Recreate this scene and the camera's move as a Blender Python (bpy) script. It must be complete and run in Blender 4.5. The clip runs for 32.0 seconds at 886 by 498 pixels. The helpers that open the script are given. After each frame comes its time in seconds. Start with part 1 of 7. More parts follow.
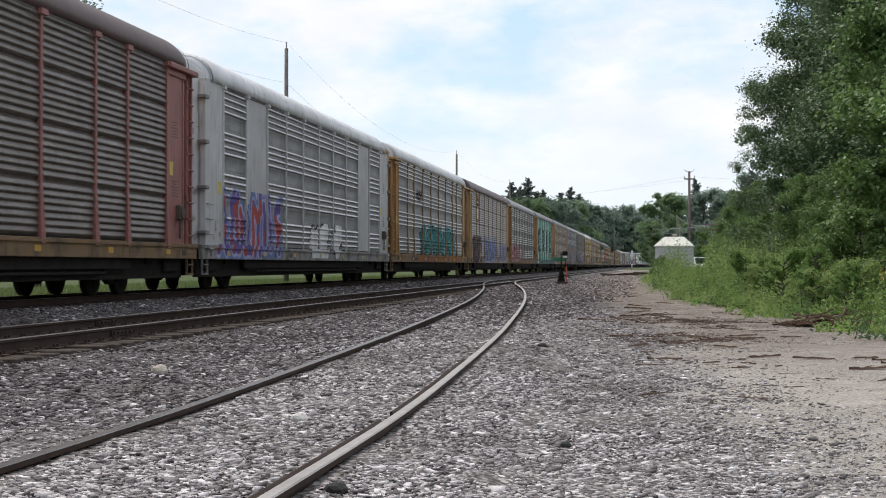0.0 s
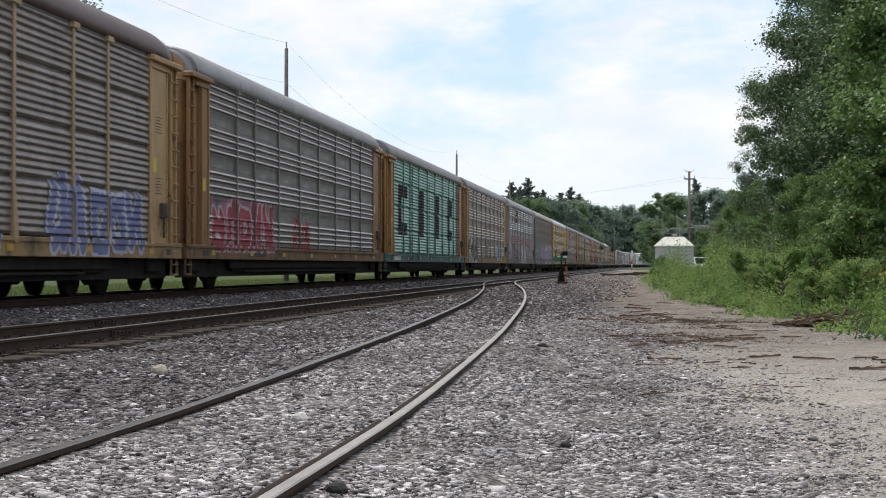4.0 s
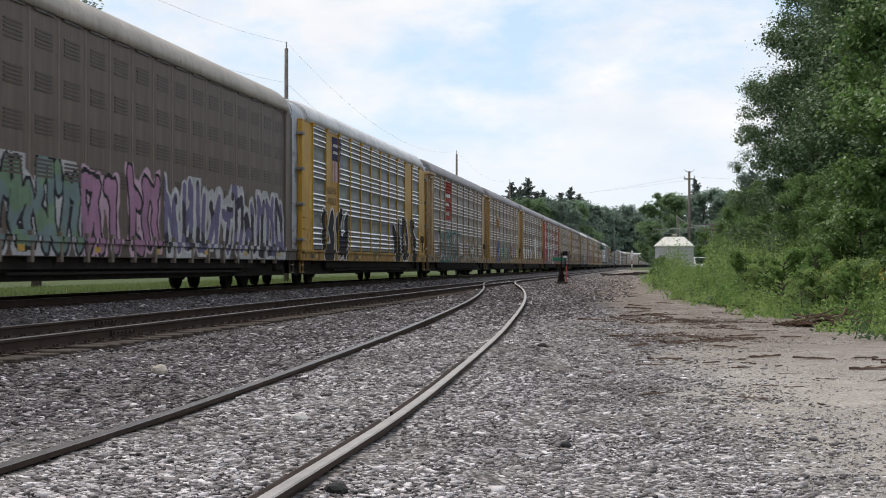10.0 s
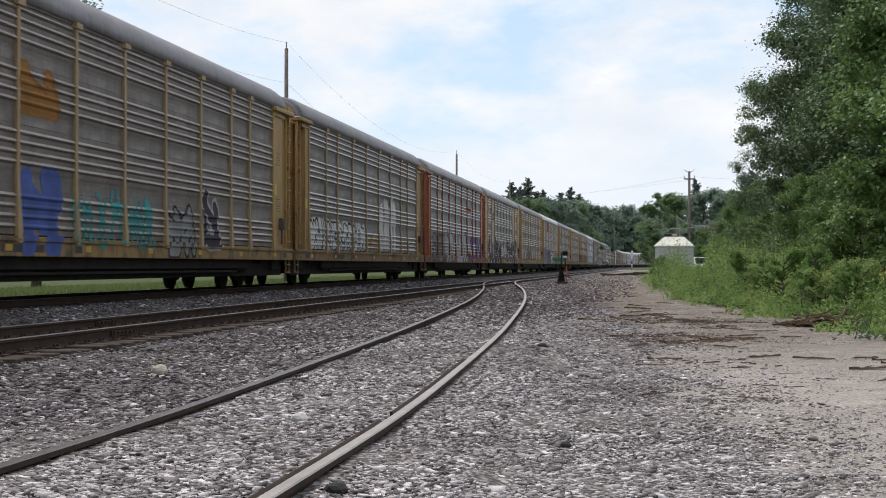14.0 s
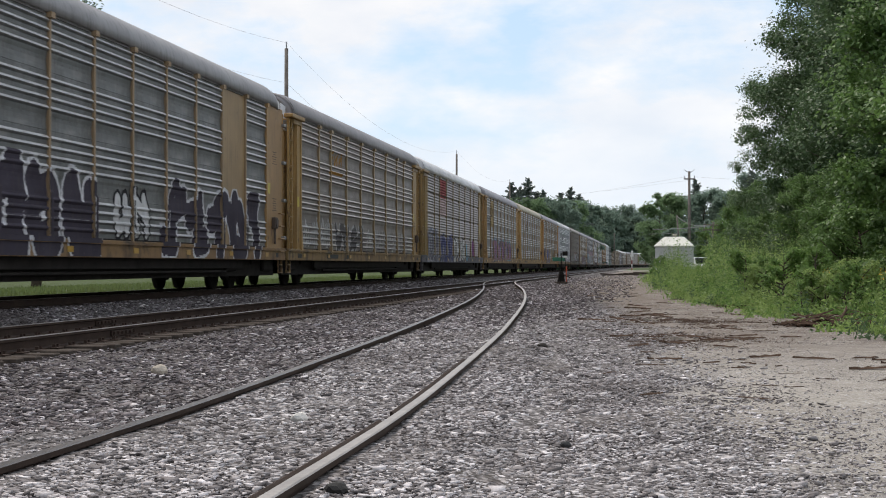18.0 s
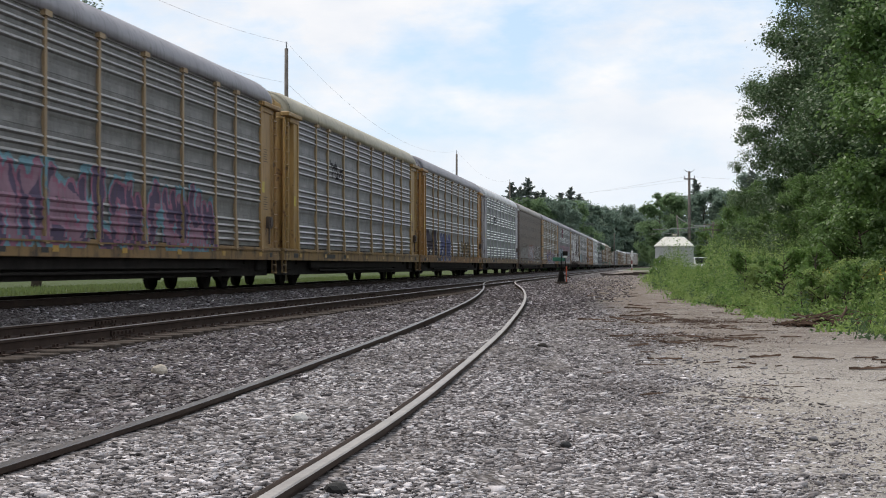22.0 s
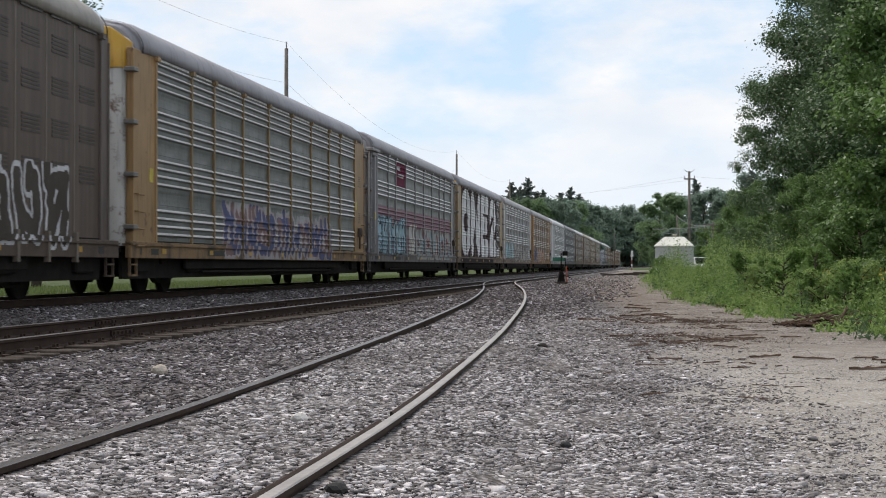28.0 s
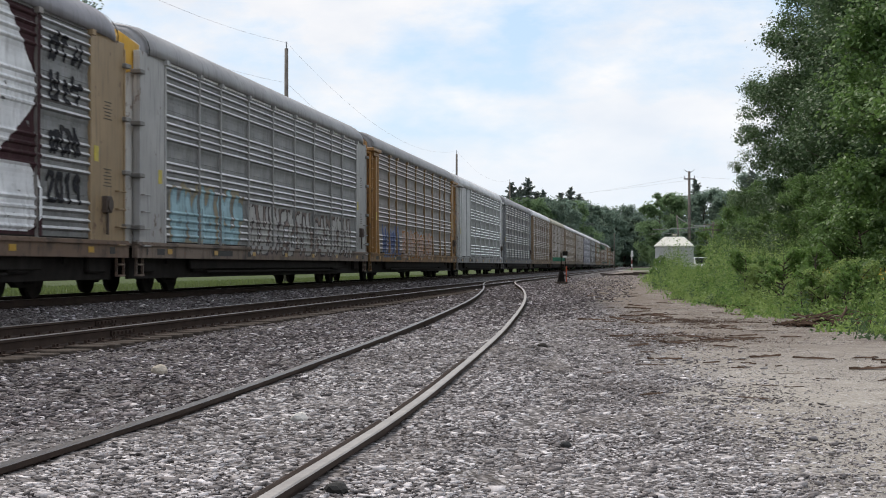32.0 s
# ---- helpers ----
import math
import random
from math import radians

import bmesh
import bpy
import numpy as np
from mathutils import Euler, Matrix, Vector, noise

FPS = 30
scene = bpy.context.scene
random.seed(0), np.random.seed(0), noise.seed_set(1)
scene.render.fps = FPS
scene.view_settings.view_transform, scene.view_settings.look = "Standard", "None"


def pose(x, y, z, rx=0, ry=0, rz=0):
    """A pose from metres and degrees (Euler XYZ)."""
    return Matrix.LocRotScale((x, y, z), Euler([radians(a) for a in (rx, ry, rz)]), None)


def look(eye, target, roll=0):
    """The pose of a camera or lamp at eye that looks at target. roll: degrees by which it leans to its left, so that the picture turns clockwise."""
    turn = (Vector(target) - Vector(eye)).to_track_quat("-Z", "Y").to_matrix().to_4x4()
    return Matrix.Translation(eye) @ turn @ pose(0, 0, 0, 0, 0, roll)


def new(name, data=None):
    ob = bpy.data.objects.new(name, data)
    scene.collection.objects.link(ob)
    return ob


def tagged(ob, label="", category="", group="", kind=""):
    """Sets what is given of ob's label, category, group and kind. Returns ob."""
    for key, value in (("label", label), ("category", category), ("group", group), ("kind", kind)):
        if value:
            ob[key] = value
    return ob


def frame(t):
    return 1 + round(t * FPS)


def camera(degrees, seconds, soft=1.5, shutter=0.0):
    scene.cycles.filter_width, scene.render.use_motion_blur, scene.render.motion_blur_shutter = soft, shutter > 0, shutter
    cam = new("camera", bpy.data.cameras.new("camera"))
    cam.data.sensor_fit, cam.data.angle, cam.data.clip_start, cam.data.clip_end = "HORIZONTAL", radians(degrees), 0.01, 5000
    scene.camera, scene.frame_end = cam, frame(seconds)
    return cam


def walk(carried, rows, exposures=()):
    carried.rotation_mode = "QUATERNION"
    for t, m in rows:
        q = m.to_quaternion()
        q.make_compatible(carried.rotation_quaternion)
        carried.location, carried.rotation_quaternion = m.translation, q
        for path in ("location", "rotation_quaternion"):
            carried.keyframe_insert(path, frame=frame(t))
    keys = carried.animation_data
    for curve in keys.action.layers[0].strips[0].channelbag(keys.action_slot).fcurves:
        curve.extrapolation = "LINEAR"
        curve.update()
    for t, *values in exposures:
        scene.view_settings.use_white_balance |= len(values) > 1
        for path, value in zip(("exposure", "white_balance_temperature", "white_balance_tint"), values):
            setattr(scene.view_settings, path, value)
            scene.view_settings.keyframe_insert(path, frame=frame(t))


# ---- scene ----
# ---- layout ----
# The main line runs away from the camera; s is metres along it, lat metres to its right, z = 0 on its rail heads.
EYE = 0.66
HEAD = 7.63          # degrees that the line bears to the right of the camera's axis
CAR = 28.6           # coupler to coupler
MAIN, MIDDLE = -12.84, -7.95
Z_MIDDLE, Z_SIDING = -0.17, -0.29
SA, CA = math.sin(radians(HEAD)), math.cos(radians(HEAD))
BEND, RADIUS = 600.0, 1000.0

cam = camera(31.85, 32.0, soft=1.0, shutter=0.12)
STAND = pose(0, 0, EYE, 90.604, 0, 0)
walk(cam, [(0.0, STAND), (32.0, STAND)], exposures=[(0.0, 0.14, 6750, 13), (4.0, 0.13, 6750, 13), (7.0, 0.09, 6750, 13), (16.0, 0.07, 6750, 13), (32.0, 0.06, 6750, 13)])


def place(s, lat, z=0.0):
    """World point at s along the main line's bearing, lat to its right; the line bends right far off."""
    if s <= BEND:
        return Vector((lat * CA + s * SA, -lat * SA + s * CA, z))
    a = (s - BEND) / RADIUS
    u, v = BEND + (RADIUS - (lat - MAIN)) * math.sin(a), lat + (RADIUS - (lat - MAIN)) * (1 - math.cos(a))
    return Vector((v * CA + u * SA, -v * SA + u * CA, z))


def bearing(s):
    return HEAD + (math.degrees((s - BEND) / RADIUS) if s > BEND else 0.0)


def flat_sl(x, y):
    """s and lat of a world point, by the straight part of the line."""
    return x * SA + y * CA, x * CA - y * SA


def smooth(a, b, x):
    t = min(1.0, max(0.0, (x - a) / (b - a)))
    return t * t * (3 - 2 * t)


SIDING_KNOTS = [(-40, -2.33), (8, -2.33), (15, -2.55), (25, -3.05), (43, -4.22), (58, -5.5), (80, -7.7), (92, -7.95), (200, -7.95)]


def siding_lat(s):
    ks = SIDING_KNOTS
    for i in range(len(ks) - 1):
        if s <= ks[i + 1][0]:
            (a, p), (b, q) = ks[i], ks[i + 1]
            pm = (q - ks[i - 1][1]) / (b - ks[i - 1][0]) if i > 0 else 0.0
            qm = (ks[i + 2][1] - p) / (ks[i + 2][0] - a) if i + 2 < len(ks) else 0.0
            t, h = (s - a) / (b - a), b - a
            return (2*t**3-3*t**2+1)*p + (t**3-2*t**2+t)*h*pm + (-2*t**3+3*t**2)*q + (t**3-t**2)*h*qm
    return MIDDLE


def siding_z(s):
    return Z_SIDING + (Z_MIDDLE - Z_SIDING) * smooth(30, 90, s)


# ---- light ----
SUN_EL, SUN_AZ = 60.0, -40.0     # azimuth from +y towards +x
world = bpy.data.worlds.new("sky")
scene.world = world
world.use_nodes = True
nt = world.node_tree
nt.nodes.clear()
wo, bg = nt.nodes.new("ShaderNodeOutputWorld"), nt.nodes.new("ShaderNodeBackground")
sky = nt.nodes.new("ShaderNodeTexSky")
sky.sky_type, sky.sun_disc = "NISHITA", False
sky.sun_elevation, sky.sun_rotation = radians(SUN_EL), radians(SUN_AZ)
tc, mp = nt.nodes.new("ShaderNodeTexCoord"), nt.nodes.new("ShaderNodeMapping")
mp.inputs["Scale"].default_value = (1.0, 1.0, 2.3)
mp.inputs["Location"].default_value = (0.35, 0.1, 0.22)
n1, n2 = nt.nodes.new("ShaderNodeTexNoise"), nt.nodes.new("ShaderNodeTexNoise")
n1.inputs["Scale"].default_value, n1.inputs["Detail"].default_value, n1.inputs["Roughness"].default_value = 8.0, 9.0, 0.56
n2.inputs["Scale"].default_value, n2.inputs["Detail"].default_value = 13.0, 7.0
r1, r2 = nt.nodes.new("ShaderNodeValToRGB"), nt.nodes.new("ShaderNodeValToRGB")
r1.color_ramp.elements[0].position, r1.color_ramp.elements[1].position = 0.36, 0.55
r2.color_ramp.elements[0].position, r2.color_ramp.elements[1].position = 0.3, 0.72
r2.color_ramp.elements[0].color, r2.color_ramp.elements[1].color = (6.9, 7.6, 8.4, 1), (8.75, 8.95, 9.05, 1)
haze = nt.nodes.new("ShaderNodeMixRGB")
haze.inputs[0].default_value = 0.62
haze.inputs[2].default_value = (5.6, 7.9, 10.4, 1)
mix = nt.nodes.new("ShaderNodeMixRGB")
nt.links.new(tc.outputs["Generated"], mp.inputs["Vector"])
for n, r in ((n1, r1), (n2, r2)):
    nt.links.new(mp.outputs["Vector"], n.inputs["Vector"])
    nt.links.new(n.outputs["Fac"], r.inputs["Fac"])
nt.links.new(sky.outputs["Color"], haze.inputs[1])
nt.links.new(r1.outputs["Color"], mix.inputs[0])
nt.links.new(haze.outputs["Color"], mix.inputs[1])
nt.links.new(r2.outputs["Color"], mix.inputs[2])
up, low, veil = nt.nodes.new("ShaderNodeSeparateXYZ"), nt.nodes.new("ShaderNodeMapRange"), nt.nodes.new("ShaderNodeMixRGB")
low.inputs["From Min"].default_value, low.inputs["From Max"].default_value = 0.0, 0.14
low.inputs["To Min"].default_value, low.inputs["To Max"].default_value = 0.62, 0.0
veil.inputs[2].default_value = (6.7, 8.0, 9.2, 1)
nt.links.new(tc.outputs["Generated"], up.inputs["Vector"])
nt.links.new(up.outputs["Z"], low.inputs["Value"])
nt.links.new(low.outputs["Result"], veil.inputs[0])
nt.links.new(mix.outputs["Color"], veil.inputs[1])
nt.links.new(veil.outputs["Color"], bg.inputs["Color"])
bg.inputs["Strength"].default_value = 0.11
nt.links.new(bg.outputs["Background"], wo.inputs["Surface"])

sun = new("sun", bpy.data.lights.new("sun", "SUN"))
sun.data.energy, sun.data.angle, sun.data.color = 2.5, radians(12), (1.0, 0.96, 0.9)
d = Vector((math.sin(radians(SUN_AZ)) * math.cos(radians(SUN_EL)), math.cos(radians(SUN_AZ)) * math.cos(radians(SUN_EL)), math.sin(radians(SUN_EL))))
sun.matrix_world = look(d * 50, (0, 0, 0))


# ---- materials ----
class Mat:
    """A node material with short helpers."""

    def __init__(self, name, rough=0.7, metal=0.0):
        self.m = bpy.data.materials.new(name)
        self.m.use_nodes = True
        self.t = self.m.node_tree
        self.b = self.t.nodes["Principled BSDF"]
        self.b.inputs["Roughness"].default_value, self.b.inputs["Metallic"].default_value = rough, metal
        if rough >= 0.8:
            self.b.inputs["Specular IOR Level"].default_value = 0.12

    def n(self, kind, **inputs):
        node = self.t.nodes.new("ShaderNode" + kind)
        for k, v in inputs.items():
            node.inputs[k.replace("_", " ")].default_value = v
        return node

    def link(self, a, b):
        self.t.links.new(a, b)

    def coords(self, scale=(1, 1, 1), kind="Object"):
        c, m = self.n("TexCoord"), self.n("Mapping", Scale=scale)
        self.link(c.outputs[kind], m.inputs["Vector"])
        return m.outputs["Vector"]

    def noise(self, vec, scale, detail=4.0, rough=0.55):
        k = self.n("TexNoise", Scale=scale, Detail=detail, Roughness=rough)
        if vec is not None:
            self.link(vec, k.inputs["Vector"])
        return k.outputs["Fac"]

    def ramp(self, fac, stops):
        r = self.n("ValToRGB")
        e = r.color_ramp.elements
        while len(e) < len(stops):
            e.new(0.5)
        for k, (p, c) in zip(e, stops):
            k.position, k.color = p, (*c, 1) if len(c) == 3 else c
        self.link(fac, r.inputs["Fac"])
        return r.outputs["Color"]

    def mask(self, fac, a, b):
        return self.ramp(fac, [(a, (0, 0, 0)), (b, (1, 1, 1))])

    def mix(self, fac, a, b, mode="MIX"):
        k = self.n("MixRGB")
        k.blend_type = mode
        for i, v in ((0, fac), (1, a), (2, b)):
            if isinstance(v, (int, float)):
                k.inputs[i].default_value = v
            elif isinstance(v, tuple):
                k.inputs[i].default_value = (*v, 1) if len(v) == 3 else v
            else:
                self.link(v, k.inputs[i])
        return k.outputs["Color"]

    def color(self, v):
        if isinstance(v, tuple):
            self.b.inputs["Base Color"].default_value = (*v, 1)
        else:
            self.link(v, self.b.inputs["Base Color"])
        return self

    def bump(self, h, strength=0.4, dist=0.01):
        k = self.n("Bump", Strength=strength, Distance=dist)
        self.link(h, k.inputs["Height"])
        self.link(k.outputs["Normal"], self.b.inputs["Normal"])
        return self


def shade(c, k):
    return tuple(min(1.0, v * k) for v in c)


MATS = {}


def paint(c, worn=0.5):
    """Weathered paint on steel: fading, streaks of grime, rust patches."""
    key = ("paint", c, worn)
    if key not in MATS:
        m = Mat("weathered_paint", 0.55)
        v = m.coords()
        a = m.noise(v, 0.8, 5)
        streak = m.noise(m.coords((2.5, 2.5, 0.25)), 3.0, 5, 0.6)
        rust = m.noise(v, 2.3, 8, 0.7)
        col = m.mix(m.mask(a, 0.35, 0.7), shade(c, 0.82), shade(c, 1.1))
        col = m.mix(m.mask(streak, 0.5, 0.75), col, shade(c, 0.5))
        col = m.mix(m.mask(rust, 0.66 - 0.12 * worn, 0.74 - 0.1 * worn), col, (0.1, 0.05, 0.03))
        m.color(col).bump(rust, 0.15, 0.01)
        MATS[key] = m.m
    return MATS[key]


def grimy(c):
    """Sill paint mostly lost under rust, oil and road dirt."""
    key = ("grimy", c)
    if key not in MATS:
        m = Mat("grimy_sill_paint", 0.7)
        v = m.coords()
        big, drip = m.noise(v, 1.1, 7, 0.7), m.noise(m.coords((3.0, 3.0, 0.4)), 1.6, 7, 0.7)
        col = m.mix(m.mask(big, 0.34, 0.5), (0.035, 0.026, 0.02), c)
        col = m.mix(m.mask(drip, 0.54, 0.7), col, (0.05, 0.03, 0.02))
        col = m.mix(m.mask(m.noise(v, 4.5, 6, 0.7), 0.6, 0.68), col, (0.16, 0.075, 0.035))
        m.color(col).bump(drip, 0.2, 0.01)
        MATS[key] = m.m
    return MATS[key]


def lacquer(c):
    """Dark glossy paint with long run marks."""
    key = ("lacquer", c)
    if key not in MATS:
        m = Mat("worn_dark_lacquer", 0.55)
        run = m.noise(m.coords((2.0, 2.0, 0.12)), 3.2, 6, 0.65)
        col = m.mix(m.mask(run, 0.42, 0.7), shade(c, 0.6), shade(c, 1.05))
        col = m.mix(m.mask(m.noise(m.coords(), 2.0, 7, 0.7), 0.55, 0.7), col, (0.07, 0.045, 0.03))
        m.color(col).bump(run, 0.12, 0.01)
        MATS[key] = m.m
    return MATS[key]


def galvanised(c, rough=0.5):
    """Dull zinc-coated sheet with vertical dirt streaks."""
    key = ("zinc", c, rough)
    if key not in MATS:
        m = Mat("galvanised_sheet", rough, 0.25 if rough > 0.4 else 0.5)
        v = m.coords()
        a = m.noise(v, 1.2, 5)
        fine = m.noise(m.coords((6, 6, 0.5)), 2.0, 6, 0.65)
        spots = m.noise(v, 5.0, 6, 0.7)
        col = m.mix(m.mask(a, 0.3, 0.7), shade(c, 0.75), shade(c, 1.15))
        col = m.mix(m.mask(fine, 0.48, 0.72), col, shade((c[0], c[1] * 0.93, c[2] * 0.86), 0.5))
        col = m.mix(m.mask(spots, 0.64, 0.7), col, (0.09, 0.055, 0.035))
        smear = m.noise(m.coords((0.7, 0.7, 2.6)), 1.1, 6, 0.7)
        col = m.mix(m.mask(smear, 0.5, 0.72), col, m.mix(0.6, col, (0.33, 0.32, 0.3)))
        col = m.mix(m.mask(m.noise(m.coords((1.4, 1.4, 0.6)), 1.7, 7, 0.75), 0.52, 0.7), col, shade((c[0], c[1] * 0.95, c[2] * 0.9), 0.45))
        rivet = m.n("TexVoronoi", Randomness=0.0, Scale=1.0)
        rivet.voronoi_dimensions = "2D"
        axes, flat = m.n("SeparateXYZ"), m.n("CombineXYZ")
        m.link(m.coords((1.0, 2.6, 3.76)), axes.inputs["Vector"])
        m.link(axes.outputs["Y"], flat.inputs["X"])
        m.link(axes.outputs["Z"], flat.inputs["Y"])
        m.link(flat.outputs["Vector"], rivet.inputs["Vector"])
        col = m.mix(m.mask(rivet.outputs["Distance"], 0.055, 0.085), m.mix(0.65, col, (0.03, 0.026, 0.022)), col)
        info = m.n("ObjectInfo")
        col = m.mix(m.mix(info.outputs["Random"], (0, 0, 0), (0.35, 0.35, 0.35)), col, shade(c, 0.7))
        m.color(col).bump(fine, 0.1, 0.01)
        MATS[key] = m.m
    return MATS[key]


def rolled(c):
    """Upper faces of the rolled ridges: zinc paled to paint in sky highlight, with thin grime."""
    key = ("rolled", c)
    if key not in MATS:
        m = Mat("highlit_rolled_ridge", 0.34, 0.35)
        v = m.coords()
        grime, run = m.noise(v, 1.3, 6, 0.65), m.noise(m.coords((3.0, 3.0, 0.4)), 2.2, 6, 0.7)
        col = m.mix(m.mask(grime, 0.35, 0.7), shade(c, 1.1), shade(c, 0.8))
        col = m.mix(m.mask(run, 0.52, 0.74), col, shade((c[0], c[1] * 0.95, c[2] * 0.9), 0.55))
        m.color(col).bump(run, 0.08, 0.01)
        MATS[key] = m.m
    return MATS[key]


def plain(name, c, rough=0.7, metal=0.0, var=0.25, scale=3.0, bump=0.2):
    key = (name, c, rough)
    if key not in MATS:
        m = Mat(name, rough, metal)
        v = m.coords()
        a, b = m.noise(v, scale, 5), m.noise(v, scale * 9, 4, 0.65)
        col = m.mix(m.mask(a, 0.3, 0.7), shade(c, 1 - var), shade(c, 1 + var))
        col = m.mix(m.mask(b, 0.5, 0.8), col, shade(c, 1 - var * 1.2))
        m.color(col).bump(b, bump, 0.01)
        MATS[key] = m.m
    return MATS[key]


def leaf_mat(name, dark, light, back=0.35, gloss=0.35):
    m = Mat(name, 0.5)
    m.b.inputs["Specular IOR Level"].default_value = gloss
    g, o = m.n("NewGeometry"), m.n("ObjectInfo")
    col = m.mix(g.outputs["Random Per Island"], dark, light)
    col = m.mix(m.mix(o.outputs["Random"], (0, 0, 0), (0.4, 0.4, 0.4)), col, shade(dark, 0.9))
    patch = m.noise(m.coords(), 0.35, 3)
    col = m.mix(m.mask(patch, 0.4, 0.65), col, m.mix(0.5, col, light))
    m.color(col)
    tr, mx = m.n("BsdfTranslucent"), m.n("MixShader", Fac=back)
    m.link(col, tr.inputs["Color"])
    out = m.t.nodes["Material Output"]
    m.link(m.b.outputs["BSDF"], mx.inputs[1])
    m.link(tr.outputs["BSDF"], mx.inputs[2])
    m.link(mx.outputs["Shader"], out.inputs["Surface"])
    return m.m


def ground_mat():
    m = Mat("ground_cover", 0.9)
    v = m.coords()
    at = m.n("Attribute")
    at.attribute_name = "cover"
    sep = m.n("SeparateColor")
    m.link(at.outputs["Color"], sep.inputs["Color"])
    vor = m.n("TexVoronoi", Scale=24.0)
    m.link(v, vor.inputs["Vector"])
    vor2 = m.n("TexVoronoi", Scale=60.0)
    m.link(v, vor2.inputs["Vector"])
    tone = m.n("SeparateColor")
    m.link(vor.outputs["Color"], tone.inputs["Color"])
    big, fine = m.noise(v, 0.5, 5), m.noise(v, 30.0, 6, 0.7)
    gravel = m.ramp(tone.outputs["Red"], [(0.0, (0.11, 0.1, 0.1)), (0.5, (0.26, 0.238, 0.236)), (0.8, (0.41, 0.38, 0.375)), (1.0, (0.62, 0.58, 0.575))])
    gravel = m.mix(m.mask(vor.outputs["Distance"], 0.3, 0.8), gravel, (0.035, 0.032, 0.03))
    gravel = m.mix(m.mask(big, 0.42, 0.62), gravel, m.mix(0.45, gravel, (0.085, 0.07, 0.06)))
    dark = m.mix(0.55, gravel, (0.066, 0.06, 0.06))
    sand = m.mix(m.mask(fine, 0.35, 0.7), (0.25, 0.228, 0.2), (0.49, 0.45, 0.395))
    sand = m.mix(m.mask(big, 0.4, 0.65), sand, m.mix(0.5, sand, (0.2, 0.175, 0.15)))
    sand = m.mix(m.mask(m.noise(v, 7.0, 7, 0.78), 0.44, 0.64), sand, m.mix(0.45, sand, (0.17, 0.15, 0.13)))
    tone2 = m.n("SeparateColor")
    m.link(vor2.outputs["Color"], tone2.inputs["Color"])
    sand = m.mix(m.mask(tone2.outputs["Red"], 0.86, 0.9), sand, (0.42, 0.4, 0.38))
    lit = m.n("Attribute")
    lit.attribute_name = "litter"
    streaks = m.noise(m.coords((1.0, 1.5, 1.0)), 1.6, 8, 0.72)
    sand = m.mix(m.mix(lit.outputs["Fac"], (0, 0, 0), m.mask(streaks, 0.31, 0.53)), sand, m.mix(fine, (0.09, 0.068, 0.054), (0.21, 0.172, 0.145)))
    grass = m.mix(fine, (0.035, 0.055, 0.018), (0.08, 0.1, 0.035))
    wobble = m.noise(v, 3.0, 6, 0.65)

    def region(channel, lo=0.68, hi=0.86):
        k = m.n("MixRGB")
        k.blend_type = "ADD"
        k.inputs[0].default_value = 0.55
        m.link(sep.outputs[channel], k.inputs[1])
        m.link(wobble, k.inputs[2])
        return m.mask(k.outputs["Color"], lo, hi)
    col = m.mix(region("Blue"), gravel, dark)
    col = m.mix(region("Red", 0.45, 1.1), col, sand)
    col = m.mix(region("Green"), col, grass)
    m.color(col)
    h = m.mix(sep.outputs["Red"], vor.outputs["Distance"], fine)
    m.bump(h, 0.7, 0.03)
    return m.m


GROUND = ground_mat()
RAIL_SIDE = plain("rusty_rail", (0.05, 0.034, 0.027), 0.8, 0.2)
RAIL_TOP = plain("polished_rail_head", (0.42, 0.4, 0.38), 0.32, 0.9, 0.15)
RAIL_DULL = plain("dull_rail_head", (0.29, 0.265, 0.245), 0.5, 0.5, 0.2)
RAIL_DARK = plain("dark_rail_head", (0.075, 0.058, 0.05), 0.33, 0.4, 0.3)
TIE = plain("creosoted_timber", (0.075, 0.06, 0.05), 0.9, 0, 0.4)
BLACK = plain("grimy_black_steel", (0.02, 0.017, 0.015), 0.88, 0.0, 0.35)
WOOD_POLE = plain("weathered_pole_timber", (0.16, 0.14, 0.125), 0.9, 0, 0.3)
BARK = plain("tree_bark", (0.1, 0.08, 0.065), 0.95, 0, 0.4)


# ---- mesh helpers ----
def mesh_from(name, verts, faces, mats=(), index=None):
    me = bpy.data.meshes.new(name)
    me.from_pydata(verts if isinstance(verts, list) else verts.tolist(), [], faces if isinstance(faces, list) else faces.tolist())
    for k in mats:
        me.materials.append(k)
    if index is not None:
        me.polygons.foreach_set("material_index", np.asarray(index, dtype=np.int32))
    me.update()
    return me


def child(name, me, parent, label="", m=None):
    ob = new(name, me)
    ob.parent = parent
    if m is not None:
        ob.matrix_basis = m
    return tagged(ob, label) if label else ob


def part(name, bm, material, parent, label="", m=None):
    me = bpy.data.meshes.new(name)
    bm.to_mesh(me)
    bm.free()
    for k in material if isinstance(material, (list, tuple)) else [material]:
        me.materials.append(k)
    return child(name, me, parent, label, m)


